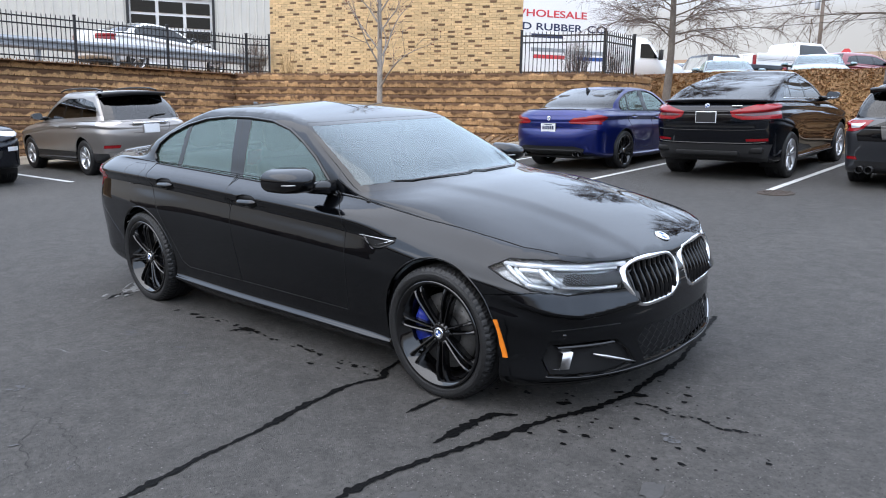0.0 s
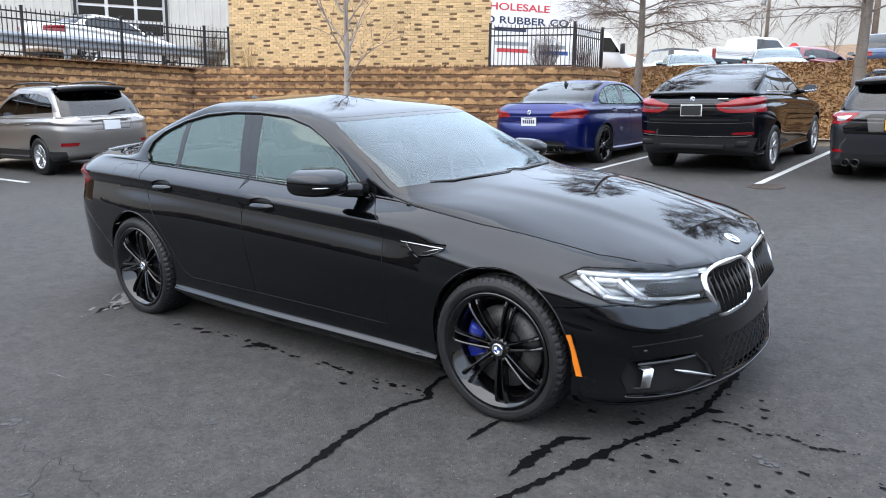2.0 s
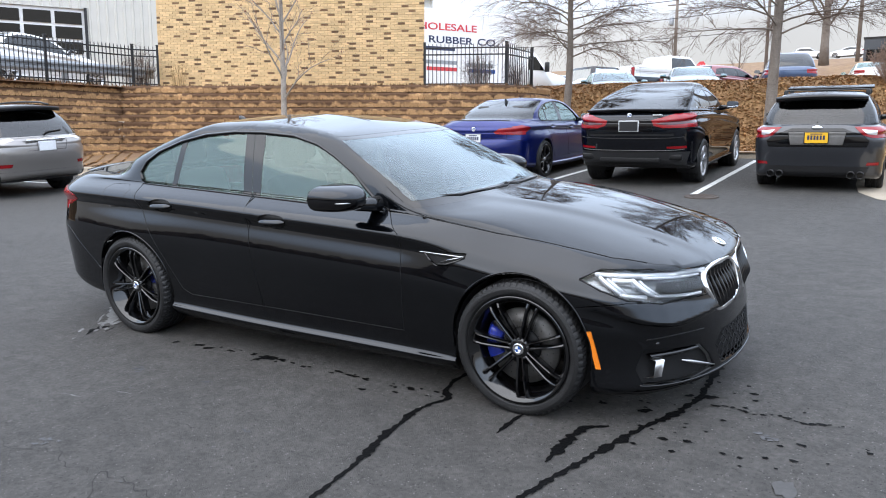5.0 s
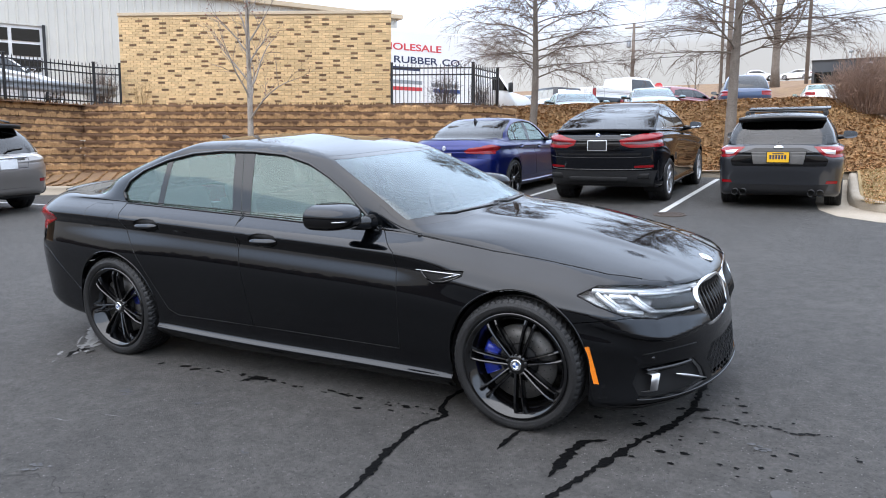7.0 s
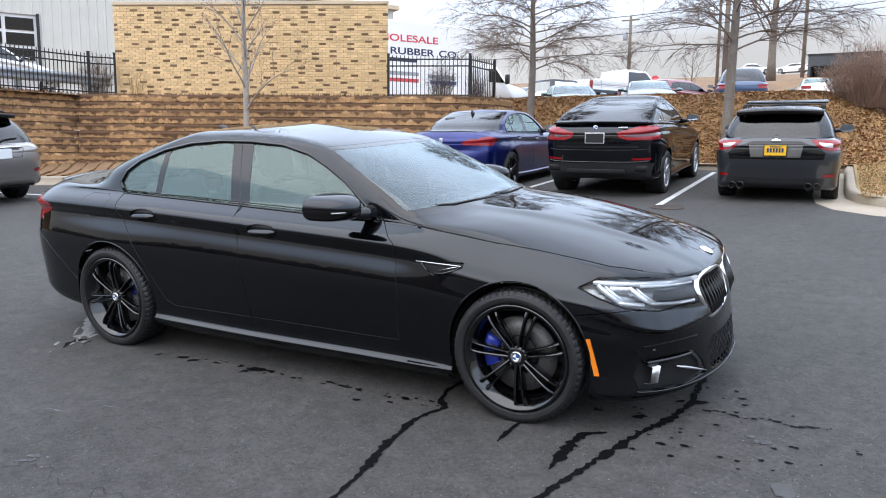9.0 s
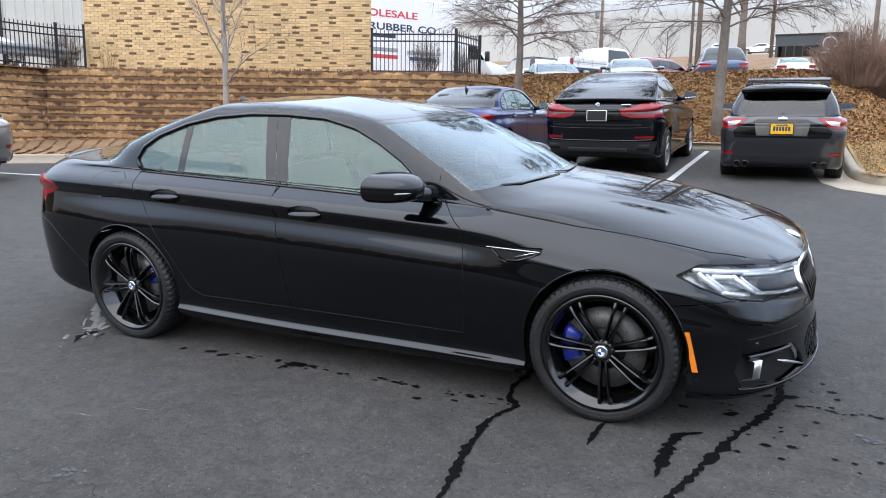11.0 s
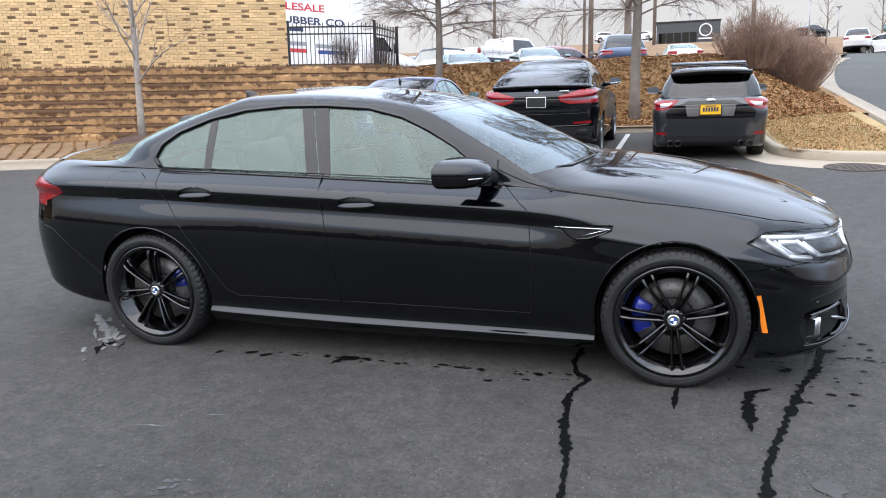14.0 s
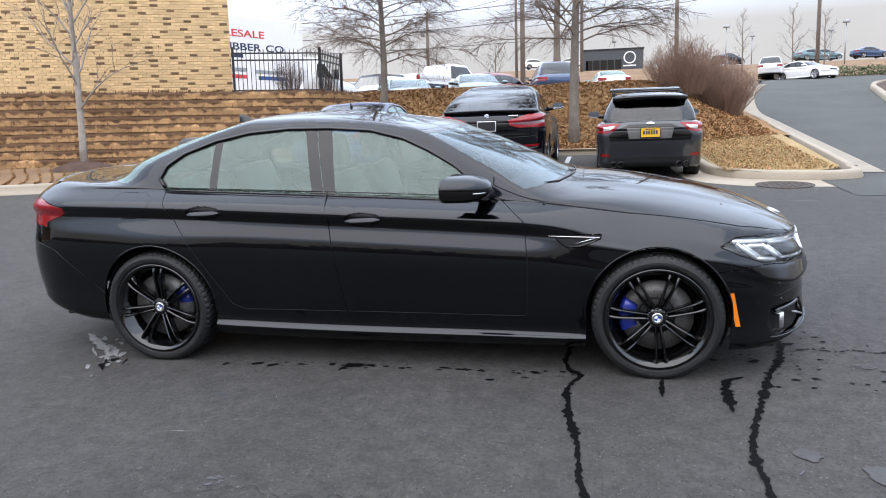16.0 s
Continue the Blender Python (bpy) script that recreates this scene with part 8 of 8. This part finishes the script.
def street_lamp(x, y, z, h):
    root = thing("street_lamp", "slim grey car park lamp post", "street lamp", pose(x, y, z))
    bm = bmesh.new()
    tube(bm, [(0, 0, -0.2), (0, 0, h)], [0.07, 0.05], 8)
    part("shaft", bm, GALV, root)
    part("lamp_head", box_bm(-0.3, -0.2, h, 0.3, 0.2, h + 0.25, 0.04), GALV, root)


for x, y, z, h in ((13.9, 79, 9, 4.0), (20.8, 103, 10, 3.5), (24.7, 76.7, 9, 3.9), (2.9, 105, 13, 3.6), (27.5, 92, 9, 3.4)):
    street_lamp(x, y, hill_z(x, y), h)

sign = thing("stop_sign", "red octagonal stop sign on a thin post", "stop sign", pose(-10.4, 56.3, 5.0, 0, 0, -12))
bm = bmesh.new()
tube(bm, [(0, 0.02, -0.3), (0, 0.02, 2.0)], 0.03, 6)
part("sign_post", bm, GALV, sign)
oct8 = [(0.38 * math.cos(math.pi / 8 + k * math.pi / 4), 1.85 + 0.38 * math.sin(math.pi / 8 + k * math.pi / 4)) for k in range(8)]
bm = bmesh.new()
prism(bm, oct8, 0.01, pose(0, -0.02, 0))
part("sign_plate", bm, RED_INK, sign, smooth=False)


def lettering(text, size, m, material, parent, bold=0.0, wide=1.0, ends=None):
    """Raised letters in the built-in font, standing upright and facing -y."""
    cu = bpy.data.curves.new("lettering", "FONT")
    cu.body, cu.size, cu.extrude, cu.offset, cu.align_x = text, size, 0.002, bold, "LEFT"
    holder = bpy.data.objects.new("lettering", cu)
    scene.collection.objects.link(holder)
    bpy.context.view_layer.update()
    me = bpy.data.meshes.new_from_object(holder.evaluated_get(bpy.context.evaluated_depsgraph_get()))
    bpy.data.objects.remove(holder)
    me.transform(Matrix.Rotation(math.pi / 2, 4, "X") @ Matrix.Scale(wide, 4, (1, 0, 0)))
    if ends is not None:
        me.transform(Matrix.Translation((ends - max(v.co.x for v in me.vertices), 0, 0)))
    me.materials.clear()
    me.materials.append(material)
    ob = new("lettering", me)
    ob.parent = parent
    ob.matrix_basis = m
    return ob


lettering("STOP", 0.3, pose(-0.31, -0.026, 1.75), BADGE_WHITE, sign)

# ---- box truck ----
truck = thing("box_truck", "white box truck with red and dark lettering behind the fence", "truck", pose(-10.4, 23.4, 2.55, 0, 0, 57))
part("cargo_box", box_bm(-5.6, 0, 0.75, 0, 2.3, 3.6, 0.06), TRUCK_WHITE, truck, "white cargo box", smooth=False)
part("chassis", box_bm(-5.5, 0.3, 0.45, 2.2, 2.0, 0.72), TRIM, truck, smooth=False)
bm = bmesh.new()
side_outline = [(0.05, 0.45), (2.3, 0.45), (2.75, 0.55), (2.8, 1.15), (2.6, 1.3), (1.75, 1.5), (1.15, 2.2), (0.95, 2.3), (0.05, 2.3)]
prism(bm, side_outline, 1.9, pose(0, 0.2, 0))
bmesh.ops.bevel(bm, geom=bm.edges[:], offset=0.06, segments=2, affect="EDGES")
cab = part("cab", bm, TRUCK_WHITE, truck, "white van cab")
bm = bmesh.new()
prism(bm, [(0.75, 1.52), (1.55, 1.52), (1.1, 2.06), (0.75, 2.06)], 0.02, pose(0, 0.175, 0))
part("cab_window", bm, DARK_GLASS, cab, smooth=False)
part("truck_mirror", box_bm(1.5, -0.1, 1.45, 1.62, 0.12, 1.85, 0.03), TRIM, cab)
bm = bmesh.new()
prism(bm, [(1.45 + 0.5 * math.cos(a), 0.42 + 0.5 * math.sin(a)) for a in (math.pi * k / 10 for k in range(11))], 0.02, pose(0, 0.18, 0))
part("wheel_arch", bm, TRIM, cab, smooth=False)
for x in (1.45, -3.6):
    bm = bmesh.new()
    lathe(bm, [(0.001, 0.02), (0.2, 0.02), (0.22, 0.05), (0.22, 0.0), (0.36, 0.0), (0.38, 0.05), (0.38, 0.24), (0.3, 0.25)], 28, centre=(x, 0.22, 0.38))
    part("truck_wheel", bm, RUBBER, truck)
lettering("WHOLESALE", 0.36, pose(0, -0.006, 2.82), RED_INK, truck, 0.006, 1.5, -1.75)
word_end = -0.8
for word in ("CO.", "RUBBER", "AND"):
    ob = lettering(word, 0.36, pose(0, -0.006, 2.34), INK, truck, 0.006, 1.5, word_end)
    word_end = min(v.co.x for v in ob.data.vertices) - 0.2
for k, (x, z, w, mat_) in enumerate(((-4.0, 2.06, 1.3, INK), (-4.0, 1.55, 1.4, GALV), (-3.9, 1.3, 1.3, RED_INK), (-2.2, 1.5, 1.2, GALV), (-2.1, 1.28, 1.2, BADGE_BLUE))):
    part("lettering_bar", box_bm(x, -0.006, z, x + w, -0.001, z + 0.14), mat_, truck, smooth=False)

# ---- far showroom ----
shop = thing("showroom", "dark grey flat-roofed showroom far up the hill", "building", pose(-1.6, 95, 9.95, 0, 0, 0))
part("showroom_wall", box_bm(0.5, 0, -0.6, 8.0, 12, 2.75), GREY_WALL, shop, smooth=False)
for k in range(5):
    part("showroom_window", box_bm(0.8 + k * 0.92, -0.06, -0.1, 1.6 + k * 0.92, -0.01, 1.45), DARK_GLASS, shop, smooth=False)
part("roof_edge", box_bm(0.4, -0.1, 2.7, 8.1, 12.1, 2.85), TRIM, shop, smooth=False)
bm = bmesh.new()
lathe(bm, [(0.62, 0.0), (0.74, -0.05), (0.78, -0.02), (0.78, 0.05)], 28, centre=(6.3, -0.08, 1.65))
part("sign_ring", bm, BADGE_WHITE, shop, "plain white oval sign")
part("sign_bar", box_bm(5.5, -0.08, 0.55, 7.1, -0.02, 0.72), BADGE_WHITE, shop, smooth=False)


# ---- the cars ----
hero = car("sedan", "glossy black sports sedan standing across the asphalt lane", SEDAN, BLACK_PAINT, lane(0, 0), "double", True, True, (40, 80, 34, 4), caliper=CALIPER, mirror=(0.515, 1.01, 1.062, 1.13), extra=sedan_details, looks=SEDAN_LOOKS)
car("blue_sedan", "metallic blue sports sedan parked in a bay", SEDAN, BLUE_PAINT, lane(-3.62, 10.47, 90), "double", True, False, (22, 44, 22, 3), rear_glass=DARK_GLASS, mirror=(0.46, 1.02, 1.06), group="cars parked in the bays", extra=lambda sh, root: sedan_details(sh, root, True), looks=SEDAN_LOOKS)
car("coupe_suv", "black coupe-backed SUV parked in a bay", COUPE_SUV, DARK_PAINT, lane(-0.75, 10.47, 90), "five", False, False, (20, 40, 20, 3), extra=coupe_suv_details, looks=REAR_LOOKS, glass=DARK_GLASS, mirror=(0.5, 1.05, 1.25), group="cars parked in the bays")
car("hatchback", "dark grey hatchback with a roof rack, parked in a bay", HATCH, GREY_PAINT, lane(2.0, 10.36, 90), "five", False, False, (20, 40, 20, 3), extra=hatch_details, looks=dict(REAR_LOOKS, plate_recess=dict(mat=STEEL, out=-0.012), boot_panel=dict(mat=GLOSS_BLACK)), glass=DARK_GLASS, mirror=(0.45, 0.95, 1.05), group="cars parked in the bays")
car("suv", "warm silver SUV parked nose to the wall", SUV, TAUPE_PAINT, lane(-12.55, 3.68, 180), "five", False, False, (20, 40, 20, 3), extra=suv_details, looks=dict(REAR_LOOKS, tail_lamp=dict(mat=CLEAR_RED, sides=True, out=0.004, label="pale clear tail lamp"), plate_recess=dict(mat=TAUPE_PAINT, out=-0.012), lower_bumper=dict(mat=TAUPE_PAINT)), glass=DARK_GLASS, mirror=(0.55, 1.0, 1.15), group="cars parked in the bays")
car("black_suv", "black SUV parked with its nose out", BOXY_SUV, DARK_PAINT, lane(-12.9, 0.55, 0), "five", True, False, (20, 40, 20, 3), extra=boxy_suv_details, looks=REAR_LOOKS, mirror=(0.55, 1.05, 1.2), group="cars parked in the bays")


# ---- cars far off: the upper car park, the terrace and the drive ----
FAR = (8, 16, 8, 2)


def far_car(name, label, d, paint, x, y, z, turn, rear_lamps=False, glass=DARK_GLASS):
    def lamps(sh, root):
        b0 = interp(d["tail"], d["belt"])
        for k in ([(-0.95, b0 - 0.22), (-0.95, b0 - 0.03), (-0.5, b0 - 0.05), (-0.5, b0 - 0.2)], [(0.95, b0 - 0.22), (0.95, b0 - 0.03), (0.5, b0 - 0.05), (0.5, b0 - 0.2)]):
            sh.carve("tail_lamp", k, "yz", lambda c: c.x < d["tail"] + 0.45 and c.z > 0.5)
        f0 = interp(d["nose"], d["belt"])
        for k in ([(-0.95, f0 - 0.14), (-0.95, f0 + 0.03), (-0.45, f0 - 0.02), (-0.45, f0 - 0.13)], [(0.95, f0 - 0.14), (0.95, f0 + 0.03), (0.45, f0 - 0.02), (0.45, f0 - 0.13)]):
            sh.carve("headlamp", k, "yz", lambda c: c.x > d["nose"] - 0.5 and c.z > 0.4)
        sh.carve("grille_back", [(-0.36, f0 - 0.15), (-0.36, f0 - 0.03), (0.36, f0 - 0.03), (0.36, f0 - 0.15)], "yz", lambda c: c.x > d["nose"] - 0.3)

    return car(name, label, d, paint, pose(x, y, z if z < 5 else hill_z(x, y), 0, 0, turn), "five", False, False, FAR, glass=glass, group="cars in the upper car park", extra=lamps, interior=False, mirror=(d["dash"][0] - 0.35, d["w"] + 0.08, d["dash"][1] + 0.08),
               looks={"tail_lamp": dict(mat=LAMP_RED, sides=True), "headlamp": dict(mat=LAMP_WHITE, sides=True), "grille_back": dict(mat=TRIM)})


far_car("white_sedan", "white sedan parked behind the guard rail", SEDAN, WHITE_PAINT, -19.0, 8.6, WALL_TOP, 100)
far_car("teal_sedan", "pale teal sedan in the upper car park", SEDAN, TEAL_PAINT, -5.8, 21.8, 2.2, -62, glass=GLASS)
far_car("teal_sedan", "pale blue-grey sedan in the upper car park", SEDAN, TEAL_PAINT, -3.6, 24.2, 2.48, -72, glass=GLASS)
far_car("navy_suv", "dark blue SUV seen from behind in the upper car park", SUV, NAVY_PAINT, -0.95, 28.2, 2.85, 102, rear_lamps=True)
far_car("red_hatchback", "dark red hatchback in the upper car park", HATCH, RED_PAINT, -3.1, 28.5, 2.75, 60)
far_car("grey_sedan", "pale grey sedan beyond the bank", SEDAN, WHITE_PAINT, 1.5, 39.0, 3.55, 100, glass=GLASS)
far_car("white_suv", "white SUV parked beside the drive", SUV, WHITE_PAINT, 14.5, 59.7, road_z(59.7) + 0.02, 75)
far_car("white_sedan", "white sedan parked beside the drive with its nose to the road", SEDAN, WHITE_PAINT, 16.5, 57.2, road_z(57.2) + 0.02, -55)
far_car("blue_hatchback", "pale blue hatchback behind the van", HATCH, TEAL_PAINT, -9.3, 27.0, 2.6, -60)
for x, y, z, p, turn in ((-9.6, 125, 13.6, WHITE_PAINT, 10), (-4.5, 125.5, 13.5, WHITE_PAINT, 170), (32.0, 111, 11.6, TEAL_PAINT, 20), (37.3, 109.4, 11.5, NAVY_PAINT, 15), (42, 108, 11.5, WHITE_PAINT, 10), (18.1, 103.7, 11.1, DARK_PAINT, 40), (28.5, 104, 11.2, TEAL_PAINT, 25)):
    far_car("distant_car", "parked car far up the hill", SUV if x == -9.6 else SEDAN, p, x, y, z, turn)


def pickup(x, y, z, turn, paint, label):
    """A pickup truck: cab, open bed with tailgate, wheels."""
    root = thing("pickup_truck", label, "truck", pose(x, y, z, 0, 0, turn), "cars in the upper car park")
    bm = bmesh.new()
    box(bm, -2.8, -0.98, 0.5, 2.8, 0.98, 1.12, 0.09)
    part("body", bm, paint, root)
    bm = bmesh.new()
    vs = [bm.verts.new(p) for p in ((-0.75, -0.9, 1.1), (1.5, -0.9, 1.1), (1.5, 0.9, 1.1), (-0.75, 0.9, 1.1), (-0.6, -0.74, 1.88), (0.7, -0.74, 1.88), (0.7, 0.74, 1.88), (-0.6, 0.74, 1.88))]
    for q in ((0, 1, 5, 4), (1, 2, 6, 5), (2, 3, 7, 6), (3, 0, 4, 7), (4, 5, 6, 7)):
        bm.faces.new([vs[i] for i in q])
    bmesh.ops.bevel(bm, geom=bm.edges[:], offset=0.05, segments=2, affect="EDGES")
    cab_ob = part("cab", bm, paint, root)
    bm = bmesh.new()
    bm.faces.new([bm.verts.new(p) for p in ((-0.755, -0.72, 1.24), (-0.755, 0.72, 1.24), (-0.64, 0.62, 1.78), (-0.64, -0.62, 1.78))])
    part("rear_window", bm, DARK_GLASS, cab_ob, smooth=False)
    for s in (-1, 1):
        bm = bmesh.new()
        bm.faces.new([bm.verts.new(p) for p in ((-0.6, s * 0.895, 1.22), (1.2, s * 0.895, 1.22), (0.65, s * 0.78, 1.78), (-0.5, s * 0.78, 1.78))])
        part("side_glass", bm, DARK_GLASS, cab_ob, smooth=False)
        part("bed_side", box_bm(-2.8, s * 0.98 - 0.06, 1.1, -0.8, s * 0.98 + 0.02, 1.34, 0.03), paint, root)
        part("tail_lamp", box_bm(-2.83, s * 0.86 - 0.08, 0.85, -2.78, s * 0.86 + 0.08, 1.28, 0.02), LAMP_RED, root)
    part("tailgate", box_bm(-2.84, -0.77, 0.7, -2.76, 0.77, 1.34, 0.03), paint, root)
    for xx in (-1.7, 1.75):
        for s in (-1, 1):
            wheel_parts("five", 0.4, 0.26, 0.23, root, xx, s * 0.99, s, False, False)
    return root


pickup(-5.9, 29.2, 2.92, 62, WHITE_PAINT, "white pickup truck seen from behind in the upper car park")
pickup(-8.0, 26.4, 2.35, 150, DARK_PAINT, "black pickup truck in the upper car park")
# clipped hedge up the drive
rnd = random.Random(77)
hedge = thing("hedge", "low clipped green hedge along the drive", "hedge", pose(20.0, 60.5, hill_z(20, 60.5) - 0.05))
bm = bmesh.new()
for k in range(2600):
    p = Vector((rnd.uniform(-2.6, 6), rnd.uniform(-0.6, 0.6) , rnd.uniform(0, 0.95)))
    p.z *= 0.8 + 0.25 * noise.noise(p * 1.5)
    d = Vector((rnd.uniform(-1, 1), rnd.uniform(-1, 1), rnd.uniform(-1, 1))).normalized() * 0.09
    e = d.orthogonal().normalized() * 0.05
    bm.faces.new([bm.verts.new(p - d), bm.verts.new(p + e), bm.verts.new(p + d), bm.verts.new(p - e)])
part("leaves", bm, HEDGE, hedge, smooth=False)


# ---- the bricks of the building's front ----
BL, BH, JOINT = 0.1935, 0.0575, 0.0095
rnd = random.Random(9)


def brick_mesh(wide, material):
    bm = box_bm(0, 0, 0, wide, 0.03, BH)
    for v in bm.verts:
        if v.co.y < 0.01:
            v.co.x += 0.003 if v.co.x < wide / 2 else -0.003
            v.co.z += 0.002 if v.co.z < BH / 2 else -0.002
    me = bpy.data.meshes.new("brick")
    bm.to_mesh(me)
    bm.free()
    me.materials.append(material)
    return me


whole = [brick_mesh(BL, BRICK), brick_mesh(BL, BRICK_DARK)]
joined = {0: ([], []), 1: ([], [])}
courses = int((TOP - BASE) / (BH + JOINT))
singles = 0
below = []
for r in range(courses):
    z = BASE + 0.02 + r * (BH + JOINT)
    x = -0.5 * (BL + JOINT) * (r % 2)
    wait, marks = rnd.randint(1, 9), []
    while x < FACE_L:
        x0, x1 = max(x, 0.0), min(x + BL, FACE_L)
        if x1 - x0 > 0.03:
            wait -= 1
            dark = 1 if wait <= 0 and all(abs(x - q) > 0.32 for q in below) else 0
            if dark:
                marks.append(x)
                wait = rnd.choice((4, 6, 7, 8, 9, 10, 12))
            full = x1 - x0 > BL - 0.001
            push = rnd.uniform(-0.002, 0.003)
            if full and (dark or singles < 300 and x > 4.4 and r < 24):
                ob = bpy.data.objects.new("brick", whole[dark])
                scene.collection.objects.link(ob)
                ob.parent = brick_house
                ob.location = (x0, -0.008 + push, z)
                singles += 1
            else:
                vs, fs = joined[dark]
                i = len(vs)
                vs += [(xx, yy, zz) for xx in (x0, x1) for yy in (-0.008 + push, 0.02) for zz in (z, z + BH)]
                fs += [(i, i + 1, i + 5, i + 4), (i, i + 4, i + 6, i + 2), (i + 1, i + 3, i + 7, i + 5), (i, i + 2, i + 3, i + 1), (i + 4, i + 5, i + 7, i + 6)]
        x += BL + JOINT
    below = marks
for dark, (vs, fs) in joined.items():
    if fs:
        me = bpy.data.meshes.new("brickwork")
        me.from_pydata(vs, [], fs)
        me.materials.append((BRICKWORK if not dark else BRICK_DARK))
        ob = tagged(new("brickwork", me), kind="stuff")
        ob.parent = brick_house
